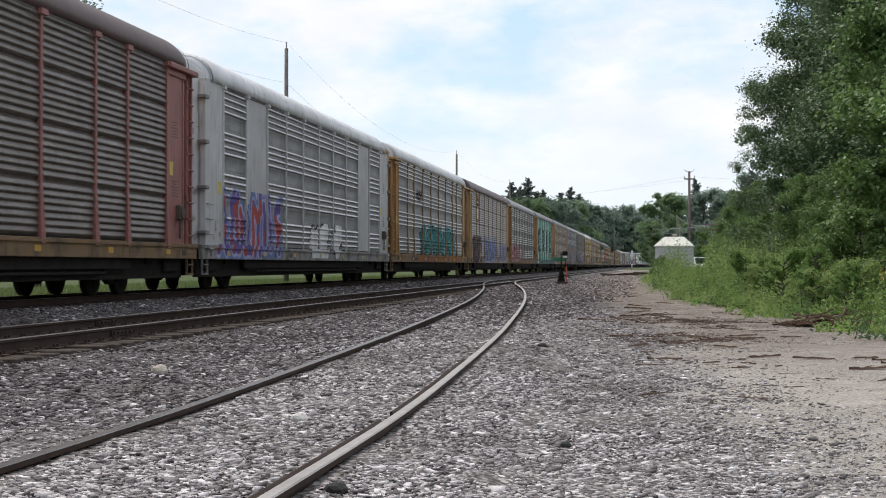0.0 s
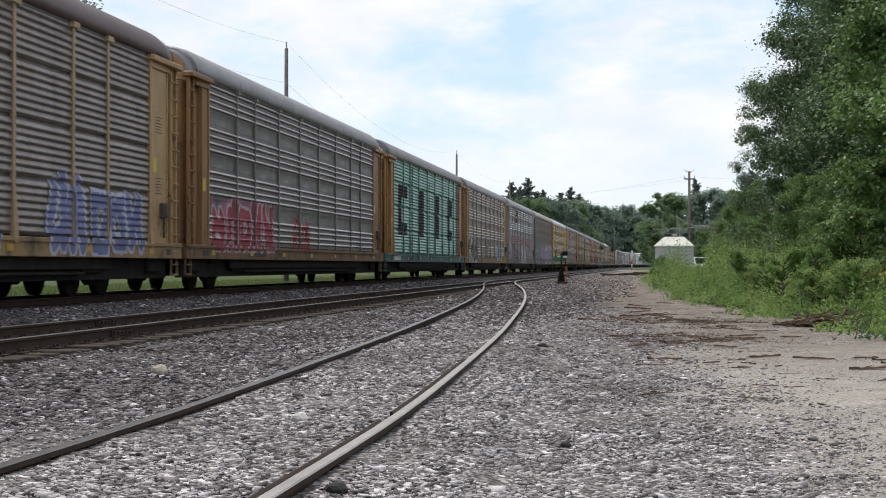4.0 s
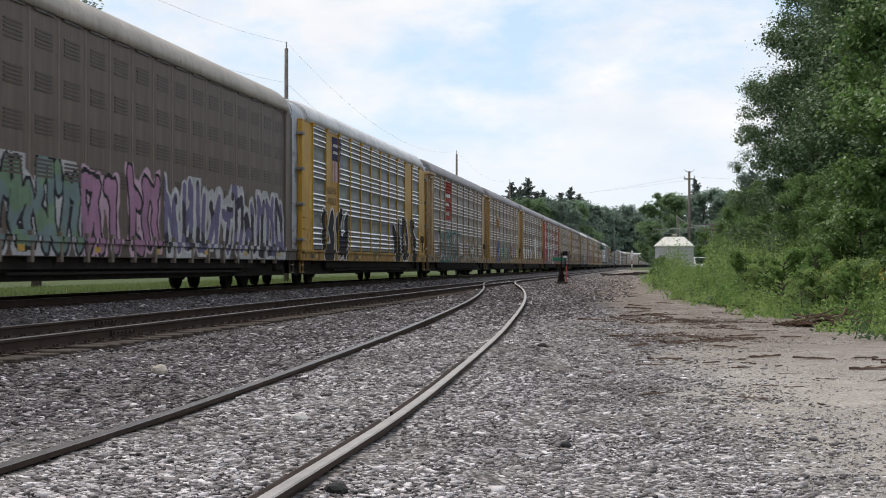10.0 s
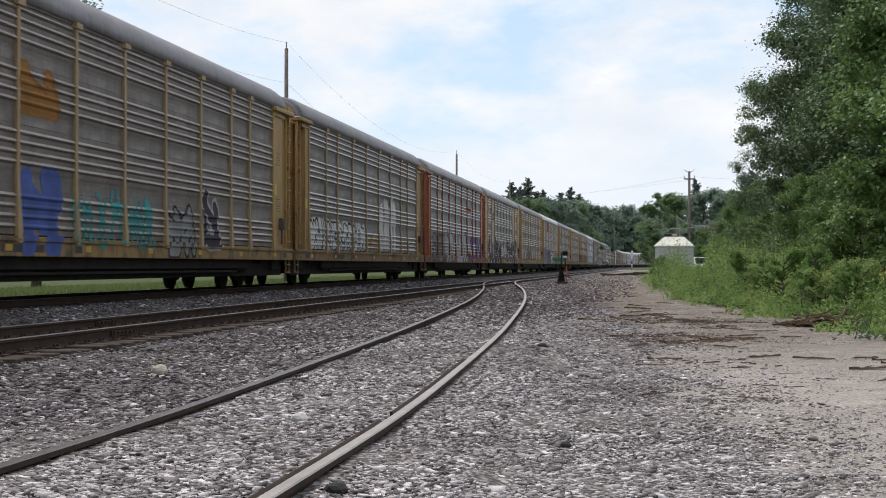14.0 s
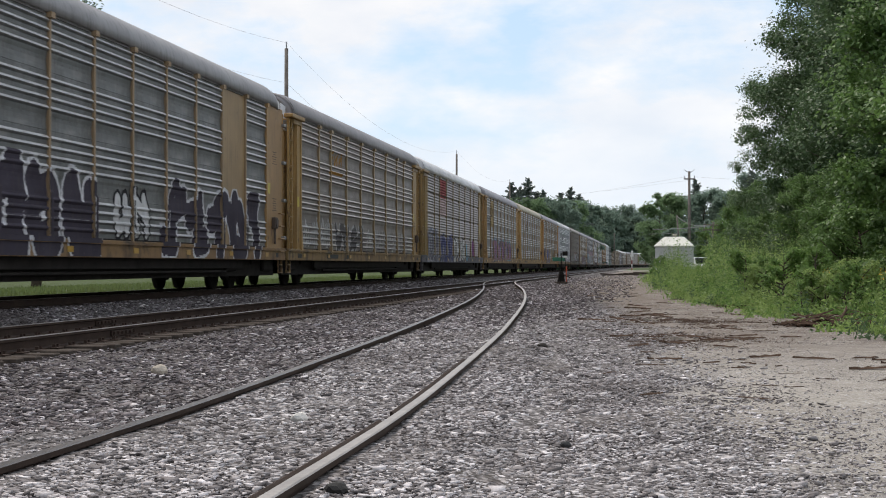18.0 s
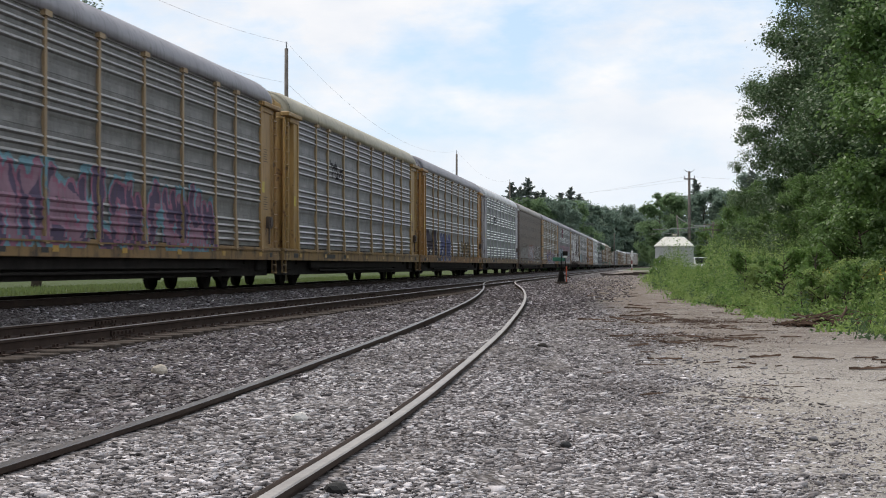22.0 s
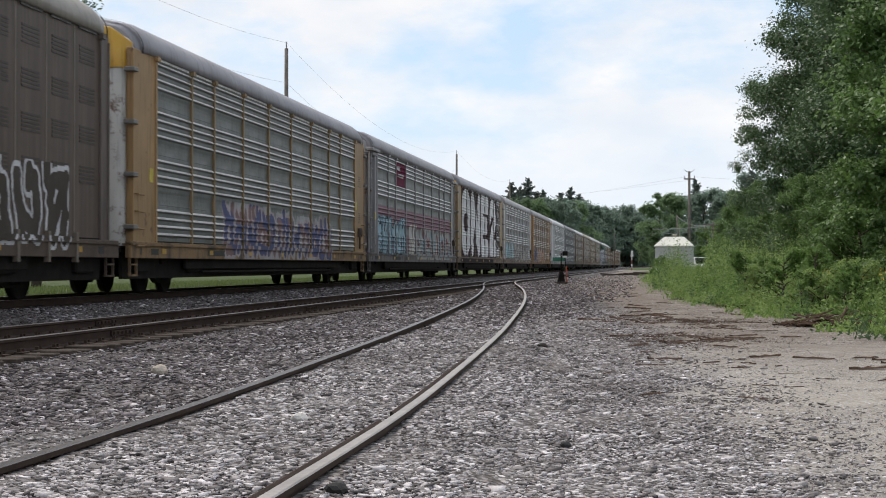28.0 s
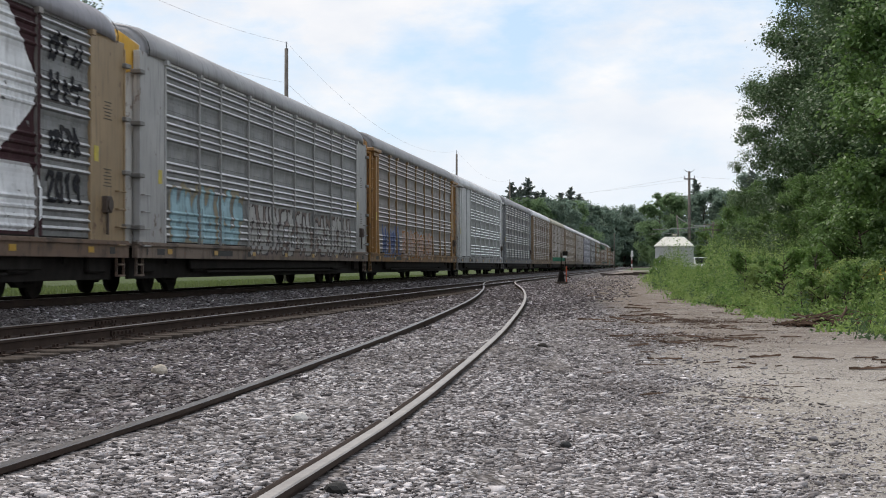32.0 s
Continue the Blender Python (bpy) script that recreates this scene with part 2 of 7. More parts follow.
def box(bm, x0, y0, z0, x1, y1, z1, bevel=0.0, mat=0):
    r = bmesh.ops.create_cube(bm, size=1, matrix=Matrix.Translation(((x0+x1)/2, (y0+y1)/2, (z0+z1)/2)) @ Matrix.Diagonal((abs(x1-x0), abs(y1-y0), abs(z1-z0), 1)))
    fs = set(f for v in r["verts"] for f in v.link_faces)
    if bevel:
        es = list(set(e for v in r["verts"] for e in v.link_edges))
        fs = bmesh.ops.bevel(bm, geom=es, offset=bevel, segments=1, affect="EDGES")["faces"] + [f for f in fs if f.is_valid]
    for f in fs:
        f.material_index = mat
    return bm


def tube(bm, a, b, r0, r1=None, n=8, mat=0):
    a, b = Vector(a), Vector(b)
    m = (b - a).to_track_quat("Z", "Y").to_matrix().to_4x4()
    r = bmesh.ops.create_cone(bm, cap_ends=True, segments=n, radius1=r0, radius2=r0 if r1 is None else r1, depth=(b-a).length, matrix=Matrix.Translation((a+b)/2) @ m)
    for f in set(f for v in r["verts"] for f in v.link_faces):
        f.material_index = mat
        f.smooth = len(f.verts) == 4 and n > 6
    return bm


def strip(profile, path, closed=True):
    """Sweeps a profile (list of (side, up)) along a path of (point, right vector): verts and faces."""
    verts, faces, n = [], [], len(profile)
    for p, right in path:
        for a, z in profile:
            verts.append((p.x + right.x * a, p.y + right.y * a, p.z + z))
    for i in range(len(path) - 1):
        for j in range(n if closed else n - 1):
            k = (j + 1) % n
            faces.append((i*n + j, i*n + k, (i+1)*n + k, (i+1)*n + j))
    return verts, faces
# ---- ground ----
def ground_z(s, lat):
    """Height of the ballast, road and grass."""
    road = -0.40 - 0.015 * max(0.0, -s)
    z_sid = siding_z(s) - 0.055 - 0.075 * smooth(16, 34, s)
    z = road
    sl = siding_lat(s)
    z = max(z, z_sid - 0.25 * max(0.0, abs(lat - sl) - 1.3) ** 1.2)
    if lat < sl:
        z = max(z, z_sid - 0.05)
    z = max(z, Z_MIDDLE - 0.215 - 0.3 * max(0.0, abs(lat - MIDDLE) - 1.5))
    z = max(z, -0.17 - 0.35 * max(0.0, abs(lat - MAIN) - 1.6))
    if lat < MAIN - 2:
        z = -0.2 - 0.015 * min(10.0, MAIN - 2 - lat) - 0.2 * smooth(11, 16, MAIN - lat)
    return z


VERGE = [(-50, 9.0), (0, 8.0), (10, 6.0), (22, 3.9), (26, 3.2), (30, 2.5), (43, 1.5), (60, 0.65), (86, 0.1), (150, -0.4), (260, -2.0), (285, 1.0), (330, -6.0), (900, -7.0)]


def verge(s):
    """Where the grass begins beside the road."""
    v = VERGE[-1][1]
    for (a, p), (b, q) in zip(VERGE, VERGE[1:]):
        if s <= b:
            v = p + (q - p) * (max(s, a) - a) / (b - a)
            break
    return v + 0.25 * math.sin(s * 0.23) + 0.15 * math.sin(s * 0.71) + 0.35 * noise.noise((s * 0.55, 3.3, 0.7))


def far_steps(a, b, first, grow):
    out, step = [a], first
    while out[-1] < b:
        out.append(out[-1] + step)
        step *= grow
    return out


def build_ground():
    ss = [-2500, -600, -150, -40, -15] + list(np.arange(-6, 40, 0.3)) + far_steps(40, 3500, 0.4, 1.035)
    near = list(np.arange(-17, 7, 0.22))
    ls = [-v for v in reversed(far_steps(17.3, 2500, 0.4, 1.2))] + near + far_steps(7.1, 2500, 0.3, 1.2)
    verts, cols, litter = [], [], []
    for s in ss:
        w = 1.0 + max(0.0, s - 500) / 500
        for lat in ls:
            sc = min(max(s, -40), 2000)
            p = place(s, lat) if -900 < lat < 900 else Vector((lat * CA + s * SA, -lat * SA + s * CA, 0))
            z = ground_z(sc, lat) + 0.03 * noise.noise((p.x * 0.7, p.y * 0.7, 0)) + 0.012 * noise.noise((p.x * 3.1, p.y * 3.1, 5))
            verts.append((p.x, p.y, z))
            sl = siding_lat(sc)
            v = verge(sc)
            wob = 0.5 * noise.noise((p.x * 0.25, p.y * 0.25, 9))
            grass = smooth(v - 0.4, v + 0.6, lat + wob) + (1 - smooth(MAIN - 5.2, MAIN - 4.0, lat + wob))
            sand = smooth(sl + 2.2, sl + 4.2, lat + wob * 1.5) * smooth(-30, 2, s)
            dark = smooth(MIDDLE - 2.2, MIDDLE - 1.0, lat) * (1 - smooth(MIDDLE + 1.0, MIDDLE + 3.6, lat)) + 1.1 * (1 - smooth(1.9, 2.8, abs(lat - MAIN))) + 0.9 * (1 - smooth(MAIN - 2.0, MAIN - 1.2, lat))
            dark = max(dark, (1 - smooth(sl - 1.5, sl - 0.4, lat)) * smooth(MIDDLE - 2.2, MIDDLE - 1.0, lat), smooth(26, 44, s) * (1 - smooth(sl + 2.0, sl + 4.5, lat)))
            cols += [sand, grass, dark, 1.0]
            litter.append(smooth(13, 24, s) * (0.78 + 0.22 * smooth(34, 50, s)) * (1 - 0.25 * smooth(80, 200, s)))
    n = len(ls)
    faces = [(i*n + j, i*n + j + 1, (i+1)*n + j + 1, (i+1)*n + j) for i in range(len(ss) - 1) for j in range(n - 1)]
    me = mesh_from("ground", verts, faces, [GROUND])
    at = me.color_attributes.new("cover", "FLOAT_COLOR", "POINT")
    at.data.foreach_set("color", cols)
    me.attributes.new("litter", "FLOAT", "POINT").data.foreach_set("value", litter)
    me.polygons.foreach_set("use_smooth", [True] * len(faces))
    return tagged(new("ground", me), "grey ballast, sandy track and grassy verges", "ground", kind="structure")


ground = build_ground()


# ---- tracks ----
def path_of(lat_fn, z_fn, s0, s1, off=0.0):
    steps, s = [], s0
    while s < s1:
        steps.append(s)
        s += 1.0 if s < 120 else 8.0
    steps.append(s1)
    out = []
    for s in steps:
        a, b = place(s - 0.5, lat_fn(s - 0.5)), place(s + 0.5, lat_fn(s + 0.5))
        d = (b - a).normalized()
        right = Vector((d.y, -d.x, 0))
        p = place(s, lat_fn(s), z_fn(s)) + right * off
        out.append((p, right))
    return out


RAIL = [(-0.07, -0.165), (0.07, -0.165), (0.07, -0.15), (0.012, -0.13), (0.012, -0.045), (0.036, -0.035), (0.036, -0.006), (0.028, 0.0), (-0.028, 0.0), (-0.036, -0.006), (-0.036, -0.035), (-0.012, -0.045), (-0.012, -0.13), (-0.07, -0.15)]


def rail(path, top, parent):
    v, f = strip(RAIL, path)
    idx = [1 if i % 14 in (6, 7, 8) else 0 for i in range(len(f))]
    return child("rail", mesh_from("rail", v, f, [RAIL_SIDE, top], idx), parent)


def tie_mesh():
    bm = bmesh.new()
    box(bm, -1.28, -0.115, -0.32, 1.28, 0.115, -0.165, 0.012)
    me = bpy.data.meshes.new("tie")
    bm.to_mesh(me)
    bm.free()
    me.materials.append(TIE)
    return me


def track(name, label, lat_fn, z_fn, s0, s1, top, tie0, tie1, tie_drop):
    root = tagged(new(name), label, "railway track", kind="structure")
    for off in (-0.7525, 0.7525):
        rail(path_of(lat_fn, z_fn, s0, s1, off), top[off > 0], root)
    me, s, rng = tie_mesh(), tie0, random.Random(3)
    while s < tie1:
        p = place(s, lat_fn(s), z_fn(s) - tie_drop + rng.uniform(-0.012, 0.012))
        slope = math.degrees(math.atan((lat_fn(s + 0.5) - lat_fn(s - 0.5))))
        child("tie", me, root, m=pose(p.x, p.y, p.z, 0, 0, -bearing(s) - slope + rng.uniform(-1.2, 1.2)))
        s += 0.52
    return root


main_track = track("main_track", "main line track with worn bright rails on dark ties", lambda s: MAIN, lambda s: 0.0, -25, 900, (RAIL_TOP, RAIL_TOP), 10, 130, 0.0)
middle_track = track("middle_track", "dull passing track with rusty rails on old ties", lambda s: MIDDLE, lambda s: Z_MIDDLE, -15, 700, (RAIL_DARK, RAIL_DARK), 8, 130, 0.0)
siding_track = track("siding_track", "rusty siding rails sunk in gravel curving to a turnout", siding_lat, siding_z, -8, 88, (RAIL_DARK, RAIL_DULL), 24, 88, 0.02)
# ---- rail cars ----
BODY = 28.0            # length of the racks
HALF = 1.6             # half the width at the panels
SILL0, SILL1, EAVE, CROWN = 0.74, 1.19, 5.45, 6.25
WHEEL, STEP = 0.47, 0.026
CACHE = {}


def cached(key, make):
    if key not in CACHE:
        CACHE[key] = make()
    return CACHE[key]


def bm_mesh(name, mats, fill):
    bm = bmesh.new()
    fill(bm)
    bmesh.ops.recalc_face_normals(bm, faces=bm.faces)
    me = bpy.data.meshes.new(name)
    bm.to_mesh(me)
    bm.free()
    for k in mats:
        me.materials.append(k)
    return me


def panel_profile(kind):
    """(out, z) up a side sheet. grouped: four bands of four rolled ridges; sheeted: four ribbed sheets with open joints; smooth: plain with lower louvres."""
    h = EAVE - SILL1
    pts = [(0.0, SILL1)]
    if kind == "grouped":
        for c in (0.115, 0.385, 0.645, 0.905):
            for k in range(4):
                a = SILL1 + h * (c - 0.085 + 0.0425 * k)
                pts += [(0.0, a), (0.03, a + 0.026), (0.04, a + 0.045), (0.036, a + 0.062), (0.0, a + 0.098)]
            if c < 0.9:
                a = SILL1 + h * (c + 0.072)
                pts += [(-0.004, a + 0.05), (-0.012, a + 0.056), (-0.012, a + 0.066), (-0.006, a + 0.07), (-0.016, a + 0.16), (-0.02, a + 0.26), (-0.016, a + 0.34), (-0.004, a + 0.4)]
    elif kind == "sheeted":
        for r in range(4):
            b, w = SILL1 + r * h / 4, h / 4 / 7.6
            pts += [(-0.05, b + 0.005), (-0.05, b + 0.04), (0.0, b + 0.045)]
            for k in range(7):
                a = b + 0.05 + k * w
                pts += [(0.0, a), (0.035, a + w * 0.2), (0.038, a + w * 0.36), (0.0, a + w * 0.9)]
    pts.append((0.0, EAVE - 0.05))
    return pts


def out_at(kind, z):
    pts = cached(("prof", kind), lambda: panel_profile(kind))
    for (a, p), (b, q) in zip(pts, pts[1:]):
        if p <= z <= q:
            return a + (b - a) * (z - p) / max(q - p, 1e-6)
    return 0.0


def panel_mesh(width, kind, mats, bands=()):
    pts = panel_profile(kind)
    v, f, idx = [], [], []
    for y in (0.0, width):
        v += [(o, y, z) for o, z in pts]
    n = len(pts)
    for i in range(n - 1):
        f.append((i, i + n, i + n + 1, i + 1))
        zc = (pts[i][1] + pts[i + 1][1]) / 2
        # only upward ridge faces take slot 1, the painted highlight
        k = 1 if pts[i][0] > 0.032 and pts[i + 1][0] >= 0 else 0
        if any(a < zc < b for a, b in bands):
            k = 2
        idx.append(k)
    m = len(v)
    v += [(-0.06, 0, SILL1), (-0.06, width, SILL1), (-0.06, width, EAVE - 0.05), (-0.06, 0, EAVE - 0.05)]
    f += [(m, m + 3, m + 2, m + 1), (0, m, m + 1, n), (n - 1, 2 * n - 1, m + 2, m + 3)]
    idx += [0, 0, 0]
    return mesh_from("panel", v, f, mats, idx)


def roof_mesh(mats, length=BODY - 1.1):
    """Arched roof with standing seams, turned down at both ends."""
    half = [(HALF - 0.02, EAVE - 0.028), (HALF + 0.05, EAVE - 0.03), (HALF + 0.06, EAVE + 0.14), (HALF + 0.02, EAVE + 0.28), (HALF - 0.08, EAVE + 0.43), (HALF - 0.21, EAVE + 0.55), (HALF - 0.38, EAVE + 0.65), (0.75, CROWN - 0.05)]
    prof = [(-x, z) for x, z in half] + [(0, CROWN)] + list(reversed(half))
    v, f, ys = [], [], []
    y = -length / 2
    ys += [(y, -0.16), (y + 0.3, -0.03), (y + 0.7, 0)]
    y += 1.2
    while y < length / 2 - 1.2:
        ys += [(y, 0)]
        y += 2.4
    ys += [(length / 2 - 0.7, 0), (length / 2 - 0.3, -0.03), (length / 2, -0.16)]
    n = len(prof)
    for yy, up in ys:
        for x, z in prof:
            v.append((x * (1 + up / 2), yy, z + up))
    for i in range(len(ys) - 1):
        for j in range(n - 1):
            f.append((i*n + j, (i+1)*n + j, (i+1)*n + j + 1, i*n + j + 1))
    f.append(tuple(range(n)))
    f.append(tuple((len(ys)-1)*n + j for j in reversed(range(n))))
    me = mesh_from("roof", v, f, mats)
    me.polygons.foreach_set("use_smooth", [len(q) == 4 for q in f])
    return me


def post_fill(kind):
    def fill(bm):
        if kind == "flared":
            prof = [(SILL1 - 0.12, 0.2, 0.1), (SILL1 + 0.1, 0.2, 0.1), (SILL1 + 1.0, 0.115, 0.058), (EAVE, 0.115, 0.058)]
        else:
            prof = [(SILL1 - 0.06, 0.085, 0.058), (SILL1 + 0.5, 0.085, 0.054), (EAVE, 0.085, 0.054)]
        rings = [[bm.verts.new((x, y, z)) for x, y in ((-0.02, -w/2), (o - 0.012, -w/2), (o, -w/2 + 0.012), (o, w/2 - 0.012), (o - 0.012, w/2), (-0.02, w/2))] for z, w, o in prof]
        for a, b in zip(rings, rings[1:]):
            for i in range(5):
                bm.faces.new((a[i], a[i + 1], b[i + 1], b[i]))
        bm.faces.new(rings[0])
        bm.faces.new(list(reversed(rings[-1])))
        w = 0.17 if kind == "flared" else 0.1
        box(bm, -0.02, -w, EAVE - 0.13, 0.11, w, EAVE - 0.02)
    return fill


def wheelset_mesh():
    def fill(bm):
        for s in (-1, 1):
            x = 0.76 * s
            tube(bm, (x - 0.065, 0, 0), (x + 0.065, 0, 0), WHEEL, n=24)
            tube(bm, (x - 0.065 * s - 0.02, 0, 0), (x - 0.065 * s + 0.01, 0, 0), WHEEL + 0.025, n=24)
            tube(bm, (x + 0.06 * s, 0, 0), (x + 0.14 * s, 0, 0), 0.16, n=12)
            for k in range(4):
                a = k * math.pi / 2
                box(bm, x + 0.062 * s, 0.26 * math.cos(a) - 0.05, 0.26 * math.sin(a) - 0.05, x + 0.072 * s, 0.26 * math.cos(a) + 0.05, 0.26 * math.sin(a) + 0.05)
        tube(bm, (-1.0, 0, 0), (1.0, 0, 0), 0.085, n=10)
    return bm_mesh("wheelset", [BLACK], fill)


def frame_fill(bm):
    """Cast side frame of a truck, with spring nest and journal boxes."""
    pts = [(-1.2, 0.42), (-1.2, 0.6), (-0.75, 0.66), (-0.45, 0.86), (0.45, 0.86), (0.75, 0.66), (1.2, 0.6), (1.2, 0.42), (0.8, 0.4), (0.45, 0.24), (-0.45, 0.24), (-0.8, 0.4)]
    a = [bm.verts.new((-0.07, y, z)) for y, z in pts]
    b = [bm.verts.new((0.07, y, z)) for y, z in pts]
    bm.faces.new(a)
    bm.faces.new(list(reversed(b)))
    for i in range(len(pts)):
        k = (i + 1) % len(pts)
        bm.faces.new((a[i], b[i], b[k], a[k]))
    for y in (-0.9, 0.9):
        box(bm, -0.1, y - 0.16, 0.36, 0.12, y + 0.16, 0.66, 0.02)
    for y in (-0.16, 0.0, 0.16):
        tube(bm, (0.08, y, 0.3), (0.08, y, 0.62), 0.07, n=8)


def truck(parent, y):
    t = child("truck", cached("bolster", lambda: bm_mesh("truck", [BLACK], lambda bm: box(bm, -1.15, -0.2, 0.5, 1.15, 0.2, 0.85, 0.03))), parent, m=pose(0, y, 0))
    for s in (-1, 1):
        child("side_frame", cached("frame", lambda: bm_mesh("side_frame", [BLACK], frame_fill)), t, m=pose(0.99 * s, 0, 0, 0, 0, 0 if s > 0 else 180))
    for k in (-0.9, 0.9):
        child("wheelset", cached("wheels", wheelset_mesh), t, m=pose(0, k, WHEEL))
    return t


def ladder_fill(bm):
    """Flat stiles with round rungs standing proud of a narrow backing sheet."""
    for y in (-0.2, 0.2):
        box(bm, -0.03, y - 0.03, SILL1 - 0.3, 0.035, y + 0.03, EAVE - 0.12, 0.006)
    box(bm, -0.05, -0.2, SILL1 - 0.05, -0.035, 0.2, EAVE - 0.12)
    z = SILL1 - 0.2
    while z < EAVE - 0.25:
        tube(bm, (0.06, -0.23, z), (0.06, 0.23, z), 0.016, n=6)
        for y in (-0.21, 0.21):
            box(bm, 0.03, y - 0.012, z - 0.02, 0.07, y + 0.012, z + 0.02)
        z += 0.4


def rung_fill(bm):
    """One bent rung."""
    tube(bm, (0.09, -0.22, 0), (0.09, 0.22, 0), 0.018, n=6)
    for y in (-0.21, 0.21):
        box(bm, -0.01, y - 0.015, -0.015, 0.1, y + 0.015, 0.015)


def corner_fill(depth):
    """Flush sheet with a turned edge between the last bay and the folded door."""
    def fill(bm):
        box(bm, HALF - 0.14, -0.04, SILL1 - 0.1, HALF + 0.004, depth, EAVE - 0.01, 0.012)
        box(bm, HALF - 0.1, depth - 0.05, SILL1 - 0.1, HALF + 0.03, depth + 0.012, EAVE - 0.14, 0.008)
    return fill


def stencil_block_fill(bm):
    """Small stencilled lines on a corner sheet."""
    for k, w in enumerate((0.5, 0.34, 0.42, 0.5, 0.3, 0.45)):
        box(bm, 0, -w / 2, k * 0.07, 0.004, w / 2, k * 0.07 + 0.022)


RECESS = 0.1           # the folded doors stand back from the sides
INSET = 0.42           # and from the ends of the deck


def end_fill(depth):
    """Folded end door behind the corner sheet, well rounded in plan, arched at the top."""
    def fill(bm):
        r = min(0.36, depth - 0.04)
        w = HALF - RECESS
        plan = [(w, 0.0), (w, depth - r)] + [(w - r + r * math.cos(q), depth - r + r * math.sin(q)) for q in (radians(18), radians(36), radians(54), radians(72), radians(90))] + [(0.45, depth), (0.0, depth)]
        plan = plan + [(-x, y) for x, y in reversed(plan[:-1])]
        rows = []
        for k in (0, 1):
            rows.append([bm.verts.new((x, y, (EAVE + 0.02 + (0.62 * (1 - (abs(x) / HALF) ** 3))) if k else SILL1 - 0.1)) for x, y in plan])
        for i in range(len(plan) - 1):
            f = bm.faces.new((rows[0][i], rows[0][i + 1], rows[1][i + 1], rows[1][i]))
            f.smooth = True
        bm.faces.new(rows[1])
    return fill


def hood_fill(depth):
    """Painted cap over the top of the folded door."""
    def fill(bm):
        r = min(0.36, depth - 0.04)
        w = HALF - RECESS
        plan = [(w + 0.012, depth - r - 0.02)] + [(w - r + (r + 0.012) * math.cos(q), depth - r + (r + 0.012) * math.sin(q)) for q in (0, radians(18), radians(36), radians(54), radians(72), radians(90))] + [(0.0, depth + 0.024)]
        plan = plan + [(-x, y) for x, y in reversed(plan[:-1])]
        rows = [[bm.verts.new((x, y, EAVE + 0.03 + 0.62 * (1 - (min(abs(x), HALF) / HALF) ** 3) if k else EAVE - 0.5 - 0.05 * math.sin(y * 9 + x * 3))) for x, y in plan] for k in (0, 1)]
        for i in range(len(plan) - 1):
            f = bm.faces.new((rows[0][i], rows[0][i + 1], rows[1][i + 1], rows[1][i]))
            f.smooth = True
        bm.faces.new(rows[1])
    return fill


def shelf_fill(depth):
    def fill(bm):
        box(bm, HALF - 0.14, -0.08, EAVE - 0.15, HALF + 0.15, depth - 0.2, EAVE - 0.02, 0.02)
        box(bm, HALF - 0.1, -0.05, EAVE - 0.3, HALF + 0.05, depth * 0.6, EAVE - 0.15, 0.015)
        tube(bm, (HALF - 0.02, depth - 0.3, EAVE - 0.22), (HALF - 0.3, depth - 0.02, EAVE - 0.22), 0.03, n=6)
    return fill


def hinge_fill(bm):
    """Hinge post with its knuckles, up one corner."""
    tube(bm, (0, 0, SILL1 - 0.1), (0, 0, EAVE + 0.02), 0.03, n=8)
    for k in range(8):
        z = SILL1 + 0.15 + k * 0.56
        box(bm, -0.05, -0.08, z, 0.045, 0.06, z + 0.07)


def sill_fill(bm):
    box(bm, -0.09, -BODY / 2, SILL0 + 0.08, 0.05, BODY / 2, SILL1 - 0.005, 0.01)
    box(bm, -0.16, -BODY / 2, SILL1 - 0.09, 0.09, BODY / 2, SILL1 - 0.05)
    

def slot_fill(y0, y1):
    """Dark drain slot above the sill."""
    def fill(bm):
        box(bm, -0.05, y0, SILL1 - 0.048, 0.012, y1, SILL1 + 0.028)
    return fill


def vent_fill(edges):
    """Perforated vent strip under the eaves, one length to a bay."""
    def fill(bm):
        for p, q in zip(edges, edges[1:]):
            box(bm, -0.05, p + 0.2, EAVE - 0.085, 0.03, q - 0.25, EAVE - 0.03)
    return fill


def deck_fill(bm):
    box(bm, -HALF + 0.2, -BODY / 2, 0.95, HALF - 0.2, BODY / 2, 1.05)
    box(bm, -0.35, -BODY / 2, 0.55, 0.35, BODY / 2, 0.948)
    for y in (-11, -7, -3.5, 0, 3.5, 7, 11):
        box(bm, -1.4, y - 0.12, 0.7, 1.4, y + 0.12, 0.948)
    box(bm, -1.25, -8.0, 0.4, 1.25, 8.0, 0.945, 0.05)
    for e in (-1, 1):
        box(bm, e * 1.26, -BODY / 2 + 0.3, 0.36, e * 1.34, BODY / 2 - 0.3, 0.947)
    box(bm, -1.15, -9.5, 0.7, 1.15, 9.5, 0.94)
    for e in (-1, 1):
        box(bm, e * 1.42, -BODY / 2 + 4.5, 0.58, e * 1.5, BODY / 2 - 4.5, 0.9, 0.01)
        tube(bm, (e * 1.45, -8, 0.5), (e * 1.45, 8, 0.5), 0.035, n=6)
        for y in (-12.6, -8.6, 8.6, 12.6):
            box(bm, e * 1.1, y - 0.5, 0.5, e * 1.45, y + 0.5, 0.9, 0.04)
    box(bm, 0.5, -2.2, 0.36, 1.2, -1.0, 0.9, 0.05)
    tube(bm, (0.8, 0.5, 0.65), (0.8, 2.0, 0.65), 0.2, n=12)


def louvre_fill(bm):
    """Short stack of pressed slots."""
    for k in range(5):
        box(bm, -0.004, -0.42, k * 0.075, 0.01, 0.42, k * 0.075 + 0.045)


